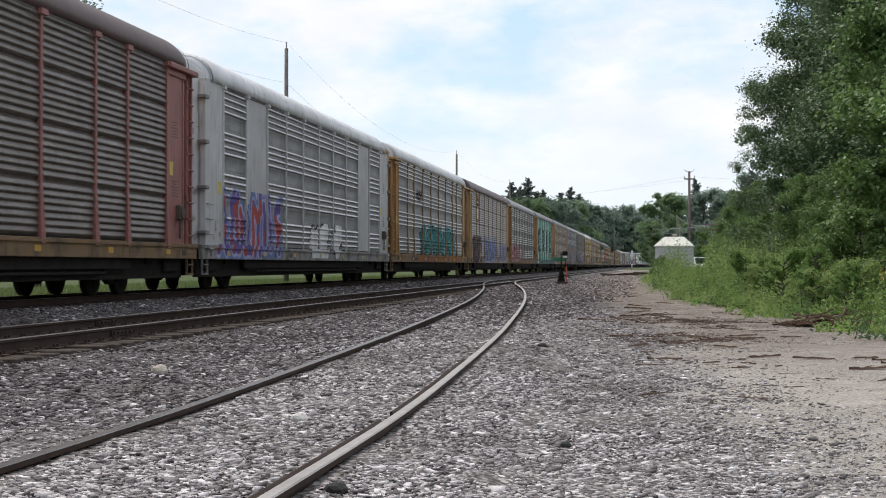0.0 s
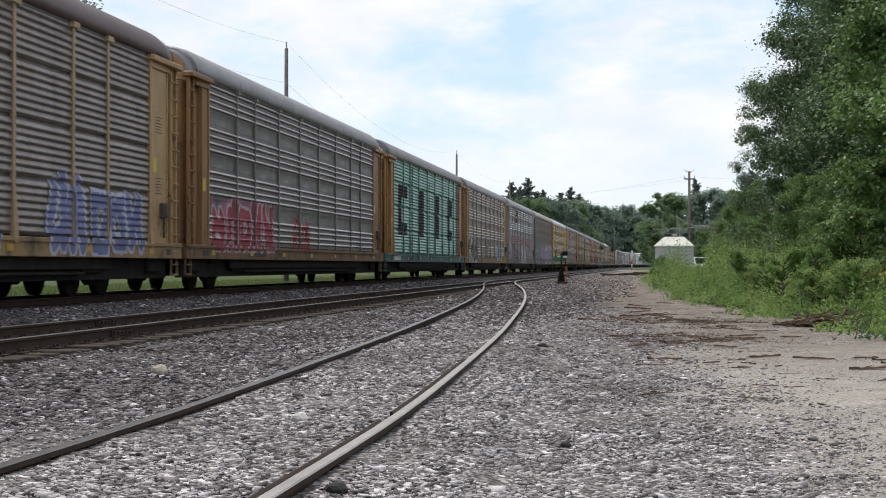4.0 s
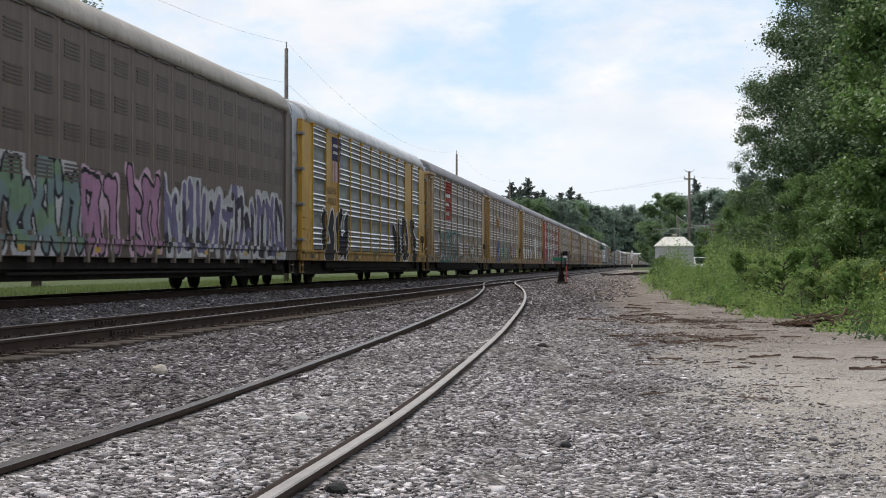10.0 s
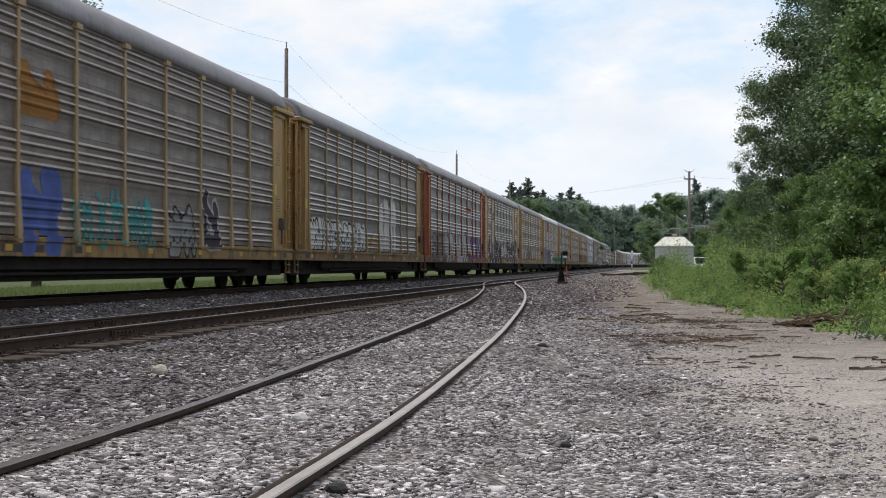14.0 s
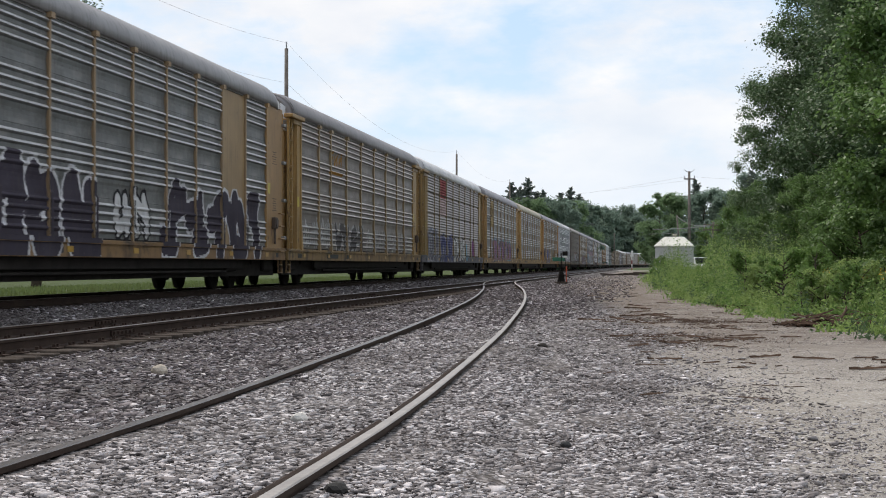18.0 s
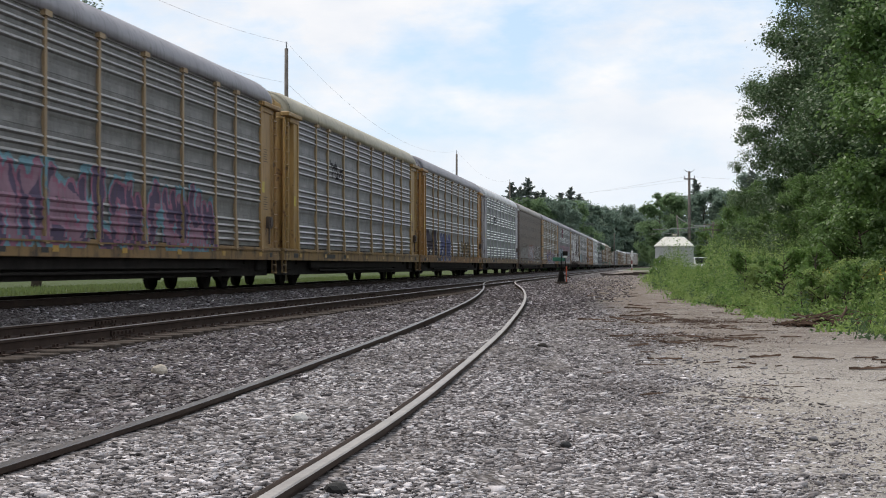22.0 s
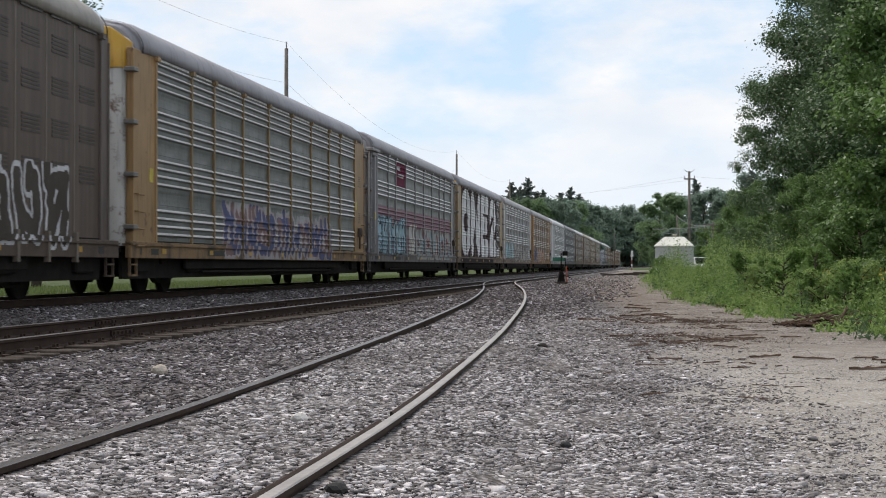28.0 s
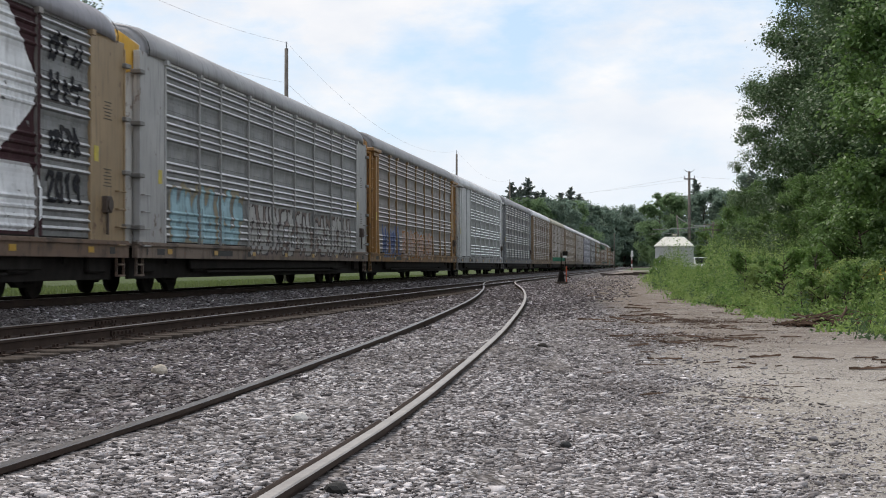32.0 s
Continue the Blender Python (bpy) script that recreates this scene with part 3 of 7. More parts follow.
def dark_line_fill(bm):
    """Thin black strips added near both edges of an end door to draw a dark line."""
    for e in (-1, 1):
        box(bm, e * (HALF - 0.62), 0, SILL1, e * (HALF - 0.56), 0.03, EAVE)


def brake_fill(bm):
    box(bm, -0.01, -0.16, 1.75, 0.12, 0.16, 2.1, 0.02)
    tube(bm, (0.12, 0, 1.92), (0.15, 0, 1.92), 0.14, n=12)
    tube(bm, (0.06, 0.02, 1.3), (0.06, 0.02, 1.76), 0.03, n=6)


def seal_mesh():
    """Dark rubber strip over the end of the roof."""
    half = [(HALF + 0.075, EAVE - 0.02), (HALF + 0.085, EAVE + 0.14), (HALF + 0.04, EAVE + 0.29), (HALF - 0.07, EAVE + 0.45), (HALF - 0.2, EAVE + 0.57), (HALF - 0.37, EAVE + 0.67), (0.75, CROWN - 0.02)]
    prof = [(-x, z) for x, z in half] + [(0, CROWN + 0.03)] + list(reversed(half))
    v = [(x * 0.985, y, z - 0.05) for y in (-0.035, 0.035) for x, z in prof]
    n = len(prof)
    f = [(i, i + 1, n + i + 1, n + i) for i in range(n - 1)]
    return mesh_from("roof_seal", v, f, [BLACK])


def coupler_fill(bm):
    box(bm, -0.12, 0, 0.72, 0.12, 0.32, 0.96, 0.03)
    box(bm, -0.2, 0.3, 0.68, 0.2, 0.53, 1.0, 0.05)
    for e in (-1, 1):
        tube(bm, (e * 0.3, 0, 0.75), (e * 0.34, 0.25, 0.5), 0.03, n=6)
        tube(bm, (e * 0.34, 0.25, 0.5), (e * 0.3, 0.5, 0.6), 0.03, n=6)


def step_fill(bm):
    """Corner steps under the ladder."""
    for y in (-0.22, 0.22):
        box(bm, -0.02, y - 0.02, 0.42, 0.03, y + 0.02, SILL1 - 0.2)
    for z in (0.42, 0.66):
        box(bm, -0.02, -0.22, z, 0.05, 0.22, z + 0.04)


# letters as strokes in a unit cell: sideways and up
GLYPHS = {
    "O": [(0.35, 0.98, 0.12, 0.82), (0.12, 0.82, 0.12, 0.18), (0.12, 0.18, 0.35, 0.02), (0.35, 0.02, 0.65, 0.02), (0.65, 0.02, 0.88, 0.18), (0.88, 0.18, 0.88, 0.82), (0.88, 0.82, 0.65, 0.98), (0.65, 0.98, 0.35, 0.98)],
    "N": [(0.1, 0, 0.1, 1), (0.1, 1, 0.9, 0), (0.9, 0, 0.9, 1)],
    "E": [(0.15, 0, 0.15, 1), (0.15, 1, 0.9, 1), (0.15, 0.52, 0.75, 0.52), (0.15, 0, 0.9, 0)],
    "2": [(0.1, 0.75, 0.3, 0.98), (0.3, 0.98, 0.7, 0.98), (0.7, 0.98, 0.88, 0.72), (0.88, 0.72, 0.1, 0.02), (0.1, 0.02, 0.92, 0.02)],
    "S": [(0.88, 0.85, 0.5, 1), (0.5, 1, 0.12, 0.78), (0.12, 0.78, 0.88, 0.25), (0.88, 0.25, 0.5, 0), (0.5, 0, 0.1, 0.15)],
    "T": [(0.5, 0, 0.5, 1), (0.05, 0.97, 0.95, 0.97)],
    "A": [(0.1, 0, 0.5, 1), (0.5, 1, 0.9, 0), (0.28, 0.4, 0.72, 0.4)],
    "U": [(0.12, 1, 0.14, 0.25), (0.14, 0.25, 0.5, 0.02), (0.5, 0.02, 0.86, 0.25), (0.86, 0.25, 0.88, 1)],
    "R": [(0.15, 0, 0.15, 1), (0.15, 1, 0.8, 0.85), (0.8, 0.85, 0.75, 0.55), (0.75, 0.55, 0.15, 0.48), (0.4, 0.5, 0.9, 0)],
    "0": [(0.3, 0.95, 0.15, 0.5), (0.15, 0.5, 0.3, 0.05), (0.3, 0.05, 0.7, 0.05), (0.7, 0.05, 0.85, 0.5), (0.85, 0.5, 0.7, 0.95), (0.7, 0.95, 0.3, 0.95)],
    "1": [(0.5, 0, 0.5, 1), (0.5, 1, 0.25, 0.8)],
    "9": [(0.8, 0.55, 0.35, 0.5), (0.35, 0.5, 0.2, 0.75), (0.2, 0.75, 0.45, 0.98), (0.45, 0.98, 0.8, 0.9), (0.8, 0.9, 0.7, 0.0)],
    "H": [(0.12, 0, 0.12, 1), (0.88, 0, 0.88, 1), (0.12, 0.5, 0.88, 0.5)],
}


def stroke_dist(py, pz, strokes):
    best = np.full(py.shape, 9.0)
    for a, b, c, d in strokes:
        vy, vz = c - a, d - b
        t = np.clip(((py - a) * vy + (pz - b) * vz) / max(vy * vy + vz * vz, 1e-9), 0, 1)
        best = np.minimum(best, np.hypot(py - a - t * vy, pz - b - t * vz))
    return best


def sprayed(c):
    """Flat faded spray paint with grime worn into it."""
    key = ("sprayed", c)
    if key not in MATS:
        m = Mat("faded_spray_paint", 0.82)
        v = m.coords()
        col = m.mix(m.mask(m.noise(v, 1.4, 5), 0.35, 0.7), shade(c, 0.82), shade(c, 1.15))
        col = m.mix(m.mask(m.noise(m.coords((3.0, 3.0, 0.4)), 2.5, 6, 0.65), 0.52, 0.75), col, m.mix(0.55, col, (0.09, 0.075, 0.065)))
        col = m.mix(m.mask(m.noise(v, 9.0, 6, 0.7), 0.6, 0.7), col, m.mix(0.5, col, (0.12, 0.11, 0.1)))
        m.color(col)
        MATS[key] = m.m
    return MATS[key]


def quad_mesh(name, verts, mats, index):
    n = len(verts) // 4
    me = bpy.data.meshes.new(name)
    me.vertices.add(n * 4)
    me.vertices.foreach_set("co", verts.reshape(-1))
    me.loops.add(n * 4)
    me.loops.foreach_set("vertex_index", np.arange(n * 4))
    me.polygons.add(n)
    me.polygons.foreach_set("loop_start", np.arange(n) * 4)
    for k in mats:
        me.materials.append(k)
    me.polygons.foreach_set("material_index", np.asarray(index, dtype=np.int32))
    me.update(calc_edges=True)
    return me


def spray(root, art, kind, edges, plates, lift=0.0):
    """Sprayed paint that follows the ridges, posts and sill of the near side. art: from, to, low, high, fill, edge, seed, style, extra colours."""
    ya, yb, za, zb, fill, edge, seed, style, extra = (art + (None,) * 9)[:9]
    ya, yb = ya - BODY / 2, yb - BODY / 2
    rng = random.Random(seed)
    zs = [z for _, z in cached(("prof", kind), lambda: panel_profile(kind)) if za < z < zb and z > SILL1 + 0.01]
    zs += [za, zb] + list(np.arange(za, zb, STEP * 1.3))
    zs = sorted(set(round(z, 3) for z in zs))
    zs = [z for i, z in enumerate(zs) if i == 0 or z - zs[i - 1] > 0.012]
    ys = np.arange(ya, yb, STEP)
    yc, zc = np.meshgrid(ys + STEP / 2, (np.array(zs[:-1]) + np.array(zs[1:])) / 2)
    strokes, thick = [], 0.16
    if style in ("letters", "bold", "tag", "drips"):
        n = max(1, int((yb - ya) / {"letters": 1.12, "bold": 1.75}.get(style, 0.6)))
        cw = (yb - ya) / n
        for k in range(n):
            a, lo, hi = ya + k * cw, za + rng.uniform(0.1, 0.2) * (zb - za), zb - rng.uniform(0.1, 0.36) * (zb - za)
            stems = [[(u + rng.uniform(-0.12, 0.12), z) for z in (0.0, rng.uniform(0.3, 0.5), rng.uniform(0.6, 0.8), 1.0 + rng.uniform(-0.15, 0.08))] for u in ((0.2, 0.78) if rng.random() < 0.75 else (0.5,))]
            lines = [p + q for st in stems for p, q in zip(st, st[1:])]
            if len(stems) == 2:
                i, m = rng.randrange(4), rng.randrange(4)
                lines.append(stems[0][i] + stems[1][m])
                if rng.random() < 0.5:
                    lines.append(stems[0][0 if i else 3] + stems[1][0 if i else 3])
            else:
                u, z = stems[0][rng.choice((0, 3))]
                lines += [(u, z, u + rng.choice((-0.4, 0.4)), z + rng.uniform(-0.1, 0.1)), (stems[0][2] + (rng.choice((0.1, 0.9)), rng.uniform(0.4, 0.9)))]
            lean = rng.uniform(-0.2, 0.2)
            for p, q, r, z in lines:
                strokes.append((a + cw * (0.05 + 0.9 * p) + lean * q, lo + (hi - lo) * q, a + cw * (0.05 + 0.9 * r) + lean * z, lo + (hi - lo) * z))
            if rng.random() < 0.6:
                u = a + cw * rng.random()
                strokes.append((u, hi - 0.1, u + rng.uniform(-0.15, 0.15), min(zb, hi + rng.uniform(0.1, 0.35))))
        thick = {"letters": min(0.17, 0.135 * cw), "bold": 0.34}.get(style, 0.06)
    elif style and style.startswith("="):
        word = style[1:]
        cw = (yb - ya) / len(word)
        thick = (0.175 if zb - za > 3 else 0.085) * (zb - za)
        fat = np.full(yc.shape, -1)
        for k, g in enumerate(word):
            lo, hi = ya + cw * (k - 0.07) + thick * 1.05, ya + cw * (k + 1.07) - thick * 1.05
            bot, top = za + thick * 1.02, zb - thick * 1.02
            heavy = thick * (0.84 if g in "E2" else 1.0)
            lo, hi, bot, top = lo - thick + heavy, hi + thick - heavy, bot - thick + heavy, top + thick - heavy
            dk = stroke_dist(yc, zc, [(lo + (hi - lo) * p, bot + (top - bot) * q, lo + (hi - lo) * r, bot + (top - bot) * s) for p, q, r, s in GLYPHS[g]])
            fat = np.where(dk < heavy, 0, np.where(dk < heavy + 0.26 * thick, 1, fat))

    def cloud(fy, fz, o):
        """Noise sampled coarsely and spread over the cells."""
        gy, gz = np.arange(ya, yb + 0.16, 0.08), np.arange(za, zb + 0.16, 0.08)
        g = np.array([[noise.noise((p * fy + seed * 0.7, q * fz + seed, o)) for p in gy] for q in gz])
        u, w = (yc - ya) / 0.08, (zc - za) / 0.08
        iu, iw = np.clip(u.astype(int), 0, len(gy) - 2), np.clip(w.astype(int), 0, len(gz) - 2)
        u, w = u - iu, w - iw
        return (g[iw, iu] * (1 - u) + g[iw, iu + 1] * u) * (1 - w) + (g[iw + 1, iu] * (1 - u) + g[iw + 1, iu + 1] * u) * w
    blob, fine = cloud(1.3, 1.7, seed * 0.37), cloud(5.1, 6.3, 3.0)
    if style and style.startswith("="):
        index = np.where((fat < 0) & bool(extra), 1, fat)
    elif strokes:
        d = stroke_dist(yc, zc, strokes) + 0.05 * fine
        index = np.where(d < thick, 0, np.where(d < thick + (0.085 if style != "tag" else 0.0), 1, -1))
        if extra:
            n = len(extra)
            pick = np.clip(((blob + 0.5) * n).astype(int), 0, n - 1)
            if n > 1:
                index = np.where((index == 0) & (blob > 0.1), 3 + pick % (n - 1), index)
            if style == "letters":
                index = np.where((index < 0) & (d < thick + 0.2 + 0.3 * blob), 2, index)
    else:
        rim = np.minimum(np.minimum(yc - ya, yb - yc), np.minimum(zc - za, zb - zc))
        if style == "panel":
            index = np.where(rim >= 0, 0, -1)
        else:
            index = np.where(blob + 0.6 * np.minimum(rim, 0.4) - 0.1 + 0.2 * fine > 0.05, 0, -1)
    wear = fine * 0.6 + blob * 0.3
    index = np.where((wear > (0.52 if style in ("letters", "bold") else 0.4)) & (style != "panel"), -1, index)
    zs = np.array(zs)
    mids = ys + STEP / 2
    near = np.min(np.abs(mids[:, None] - np.array(edges)[None]), 1) < 0.06 if kind != "smooth" else np.zeros(len(ys), bool)
    bay = np.sum(np.array(edges)[None] < mids[:, None], 1) - 1
    flat = (bay < 0) | (bay > len(edges) - 2) | np.isin(bay, list(plates))
    ribbed = np.array([HALF + out_at(kind, z) - 0.003 for z in zs])
    rows, cols_ = np.nonzero(index >= 0)
    idx = index[rows, cols_].astype(int)

    def depth(zi):
        o = lift + np.where(flat[cols_], HALF - 0.003, ribbed[zi])
        o = np.where(near[cols_], HALF + np.where(zs[zi] < SILL1 + 0.9, 0.092, 0.052), o)
        return np.where(zs[rows] < SILL1, np.where(zs[rows + 1] < SILL1 - 0.05, HALF + 0.056, HALF + 0.096), o)
    o0, o1, y, z0, z1 = depth(rows), depth(rows + 1), ys[cols_], zs[rows], zs[rows + 1]
    verts = np.stack([np.stack(k, 1) for k in ((o0, y, z0), (o0, y + STEP, z0), (o1, y + STEP, z1), (o1, y, z1))], 1).reshape(-1, 3)
    faces = len(rows)
    if faces:
        cols = [fill, edge or fill] + list(extra or ())
        ob = child("painted_sign" if style == "panel" else "graffiti", quad_mesh("graffiti", verts, [sprayed(shade(c, 0.95 if min(c) > 0.3 else 0.75)) for c in cols], idx), root, "sprayed paint lettering" if style != "panel" else "flat painted sign or seam shade bar")
        tagged(ob, kind="stuff")


def build_car(label, c):
    """One enclosed car carrier. c: colours and kinds of its parts."""
    root = tagged(new("rail_car"), label, "rail car", "cars of the freight train")
    frame_c, sheet_c, roof_c = shade(c["frame"], 0.94), shade(c["sheet"], 1.18 if c.get("kind") == "sheeted" else 1.0), shade(c["roof"], 1.1 if min(c["roof"]) > 0.45 else 0.72)
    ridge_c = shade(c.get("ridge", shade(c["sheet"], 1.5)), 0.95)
    if sheet_c[0] > sheet_c[1] * 1.04:
        sheet_c, ridge_c = [(q[0] * 1.06, q[1], q[2] * 0.95) for q in (sheet_c, ridge_c)]
    sill_c, door_c, post_c = shade(c.get("sill", c["frame"]), 0.6), shade(c.get("door", c["frame"]), 0.98), shade(c.get("post", c["frame"]), 0.88)
    hue = c["frame"]
    if "post" not in c and hue != YELLOW and 0.5 < hue[1] / hue[0] < 0.78:
        post_c = tuple(0.6 * q + 0.4 * b for q, b in zip(post_c, (0.3, 0.25, 0.19)))
    fr, bk, bays, kind = c.get("front", 1.95), c.get("back", 2.3), c.get("bays", 9), c.get("kind", "grouped")
    plates = c.get("plates", {})
    bands = c.get("bands", ())
    child("roof", cached(("roof", roof_c), lambda: roof_mesh([paint(roof_c, 0.2)])), root)
    for e in (-1, 1):
        child("side_sill", cached(("sill", sill_c), lambda: bm_mesh("side_sill", [grimy(sill_c)], sill_fill)), root, m=pose(HALF * e, 0, 0, 0, 0, 0 if e > 0 else 180))
    child("underframe", cached("deck", lambda: bm_mesh("underframe", [BLACK], deck_fill)), root)
    for y in (-1, 1):
        child("coupler", cached("coupler", lambda: bm_mesh("coupler", [BLACK], coupler_fill)), root, m=pose(0, y * BODY / 2, 0, 0, 0, 0 if y > 0 else 180))
        truck(root, y * 9.9)
        child("door_gasket", cached("door_line", lambda: bm_mesh("door_gasket", [BLACK], dark_line_fill)), root, m=pose(0, y * (BODY / 2 - INSET), 0, 0, 0, 0 if y > 0 else 180))
    y0, y1 = -BODY / 2 + fr, BODY / 2 - bk
    for y, depth, turn in ((y0, fr, 180), (y1, bk, 0)):
        e = -1 if turn else 1
        wrap = c.get("wrap", False)
        shut = depth - (0.08 if wrap else INSET)
        if c.get("hood"):
            hc = c["hood"]
            child("door_hood", cached(("hood", hc, shut), lambda: bm_mesh("door_hood", [paint(hc, 0.5)], hood_fill(shut))), root, m=pose(0, y, 0, 0, 0, turn))
        side = pose(0, y, 0) if e > 0 else pose(0, y, 0) @ Matrix.Diagonal((1, -1, 1, 1))
        if kind != "smooth" and not wrap:
            child("door_track", cached(("shelf", door_c, depth), lambda: bm_mesh("door_track", [paint(shade(door_c, 0.9), 0.6)], shelf_fill(depth))), root, m=side)
        corner = child("end_door", cached(("end", c.get("face", door_c), shut), lambda: bm_mesh("end_door", [paint(shade(c.get("face", door_c), 0.92), 0.9)], end_fill(shut))), root, m=pose(0, y, 0, 0, 0, turn))
        for x in (-0.85, 0.0, 0.85):
            child("door_rib", cached(("door_rib", door_c), lambda: bm_mesh("door_rib", [paint(shade(door_c, 0.85), 0.9)], lambda bm: box(bm, -0.03, -0.01, SILL1, 0.03, 0.02, EAVE + 0.2))), corner, m=pose(x, shut, 0))
        for q in (-1, 1):
            child("hinge_post", cached(("hinge", door_c), lambda: bm_mesh("hinge_post", [paint(shade(door_c, 0.75), 0.9)], hinge_fill)), corner, m=pose(q * (HALF - RECESS - 0.02), shut - 0.3, 0, 0, 0, 0 if q > 0 else 180))
            child("corner_step", cached(("step", sill_c), lambda: bm_mesh("corner_step", [grimy(sill_c)], step_fill)), root, m=pose(q * (HALF - 0.04), y + e * (depth - 0.35), 0, 0, 0, 0 if q > 0 else 180))
            flush = (depth * (0.55 if e > 0 else 0.3)) if kind != "smooth" else shut - 0.1
            flush = depth - 0.2 if wrap else flush
            child("corner_sheet", cached(("corner", door_c, flush), lambda: bm_mesh("corner_sheet", [paint(door_c, 0.4)], corner_fill(flush))), root, m=side if q > 0 else Matrix.Diagonal((-1, 1, 1, 1)) @ side)
        if kind != "smooth" and e > 0 and depth > 1.5:
            for z in (2.3, 3.7):
                tagged(child("stencil_block", cached("stencil_block", lambda: bm_mesh("stencil_block", [plain("faded_stencil", (0.09, 0.07, 0.05))], stencil_block_fill)), root, m=pose(HALF + 0.006, y + flush * 0.5, z)), kind="stuff")
        if wrap:
            for k in range(4):
                child("rung", cached(("rung", door_c), lambda: bm_mesh("rung", [paint(shade(door_c, 0.9), 0.8)], rung_fill)), root, m=pose(HALF, y + e * (depth - 0.55), SILL1 - 0.1 + 0.38 * k))
            for k in range(4):
                child("hinge_bracket", cached("bracket", lambda: bm_mesh("hinge_bracket", [plain("dull_bracket_steel", (0.2, 0.19, 0.18), 0.5, 0.4)], lambda bm: box(bm, -0.12, -0.2, -0.05, 0.12, 0.12, 0.05, 0.015))), corner, m=pose(e * (HALF - 0.02), shut - 0.06, 1.5 + 1.15 * k))
        elif kind != "smooth":
            child("ladder", cached(("ladder", door_c), lambda: bm_mesh("ladder", [paint(shade(door_c, 0.95), 0.8)], ladder_fill)), root, m=pose(HALF - 0.02, y + e * (depth - 0.5), 0))
    share = [2.75, 1.95, 2.85, 2.85, 2.85, 2.85, 2.85, 1.95, 2.75] if bays == 9 else [1.0] * bays
    edges = [y0 + (y1 - y0) * sum(share[:i]) / sum(share) for i in range(bays + 1)]
    posts = c.get("posts", "flared")
    for e in (-1, 1):
        child("drain_slot", cached(("slot", round(y0, 2), round(y1, 2)), lambda: bm_mesh("drain_slot", [BLACK], slot_fill(y0, y1))), root, m=pose((HALF - 0.01) * e, 0, 0) if e > 0 else pose(-HALF + 0.01, 0, 0) @ Matrix.Diagonal((-1, 1, 1, 1)))
        vent_c = (0.62, 0.62, 0.6) if c.get("pale_vent") else (0.09, 0.08, 0.075)
        child("eave_vent", cached(("vent", round(y0, 2), round(y1, 2), bays, vent_c), lambda: bm_mesh("eave_vent", [plain("vent_mesh", vent_c, 0.6)], vent_fill(edges))), root, m=pose((HALF - 0.01) * e, 0, 0) if e > 0 else pose(-HALF + 0.01, 0, 0) @ Matrix.Diagonal((-1, 1, 1, 1)))
    # slot 1: paler zinc that paints sky highlight onto the ridge tops
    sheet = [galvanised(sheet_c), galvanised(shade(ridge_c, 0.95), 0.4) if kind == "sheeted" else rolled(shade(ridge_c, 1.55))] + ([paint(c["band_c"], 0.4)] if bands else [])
    if kind == "smooth":
        sheet = [lacquer(sheet_c)] * 2
    for e in (-1, 1):
        for i in range(bays):
            w = edges[i + 1] - edges[i]
            m = pose(HALF - 0.01, edges[i], 0) if e > 0 else pose(-HALF + 0.01, edges[i + 1], 0, 0, 0, 180)
            if i in plates:
                pc = shade(plates[i], 0.85)
                child("plate", cached(("plate", round(w, 3), pc), lambda: panel_mesh(w, "plain", [paint(pc, 0.4)] * 2)), root, m=m)
            else:
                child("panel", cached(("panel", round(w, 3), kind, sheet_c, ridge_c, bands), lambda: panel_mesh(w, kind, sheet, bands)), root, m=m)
        for i in range(bays + 1):
            pc = door_c if i in (0, bays) else post_c
            pk = "slim" if posts == "slim" or kind == "smooth" else "flared"
            if kind == "smooth" and 0 < i < bays:
                me = cached(("seam", pc), lambda: bm_mesh("seam", [paint(pc, 0.5)], lambda bm: box(bm, -0.02, -0.03, SILL1, 0.008, 0.03, EAVE - 0.02)))
                child("seam", me, root, m=pose((HALF - 0.012) * e, edges[i], 0, 0, 0, 0 if e > 0 else 180))
                me = cached(("rib", pc), lambda: bm_mesh("skirt_rib", [paint(shade(pc, 0.8), 0.8)], lambda bm: box(bm, -0.02, -0.06, SILL0 - 0.02, 0.09, 0.06, SILL1 + 0.12, 0.01)))
                for lz in (2.3, 3.1, 3.9, 4.7):
                    louvre = cached(("louvre", pc), lambda: bm_mesh("louvre", [lacquer(shade(sheet_c, 0.5))], louvre_fill))
                    child("louvre", louvre, root, m=pose((HALF - 0.012) * e, edges[i] + 0.7, lz, 0, 0, 0 if e > 0 else 180))
                child("skirt_rib", me, root, m=pose((HALF - 0.012) * e, edges[i], 0, 0, 0, 0 if e > 0 else 180))
            else:
                child("post", cached(("post", pk, pc), lambda: bm_mesh("post", [paint(pc, 0.5)], post_fill(pk))), root, m=pose((HALF - 0.012) * e, edges[i], 0, 0, 0, 0 if e > 0 else 180))
    for k, art in enumerate(c.get("art", ())):
        spray(root, art, kind, edges, plates, 0.002 * k)
    # stencilled data on the sill and doors, as plain bars
    if kind != "smooth":
        child("brake_box", cached("brake", lambda: bm_mesh("brake_box", [plain("brake_box_paint", (0.07, 0.05, 0.04))], brake_fill)), root, m=pose(HALF + 0.004, y1 + bk * 0.38, 0))
        for y, z in ((y1 + bk * 0.16, 2.95), (y0 - fr * 0.17, 2.7)):
            child("notice_plate", cached("notice", lambda: bm_mesh("notice_plate", [plain("yellow_notice", (0.5, 0.4, 0.06), 0.5)], lambda bm: box(bm, 0, -0.13, -0.16, 0.006, 0.13, 0.16))), root, m=pose(HALF + 0.006, y, z))
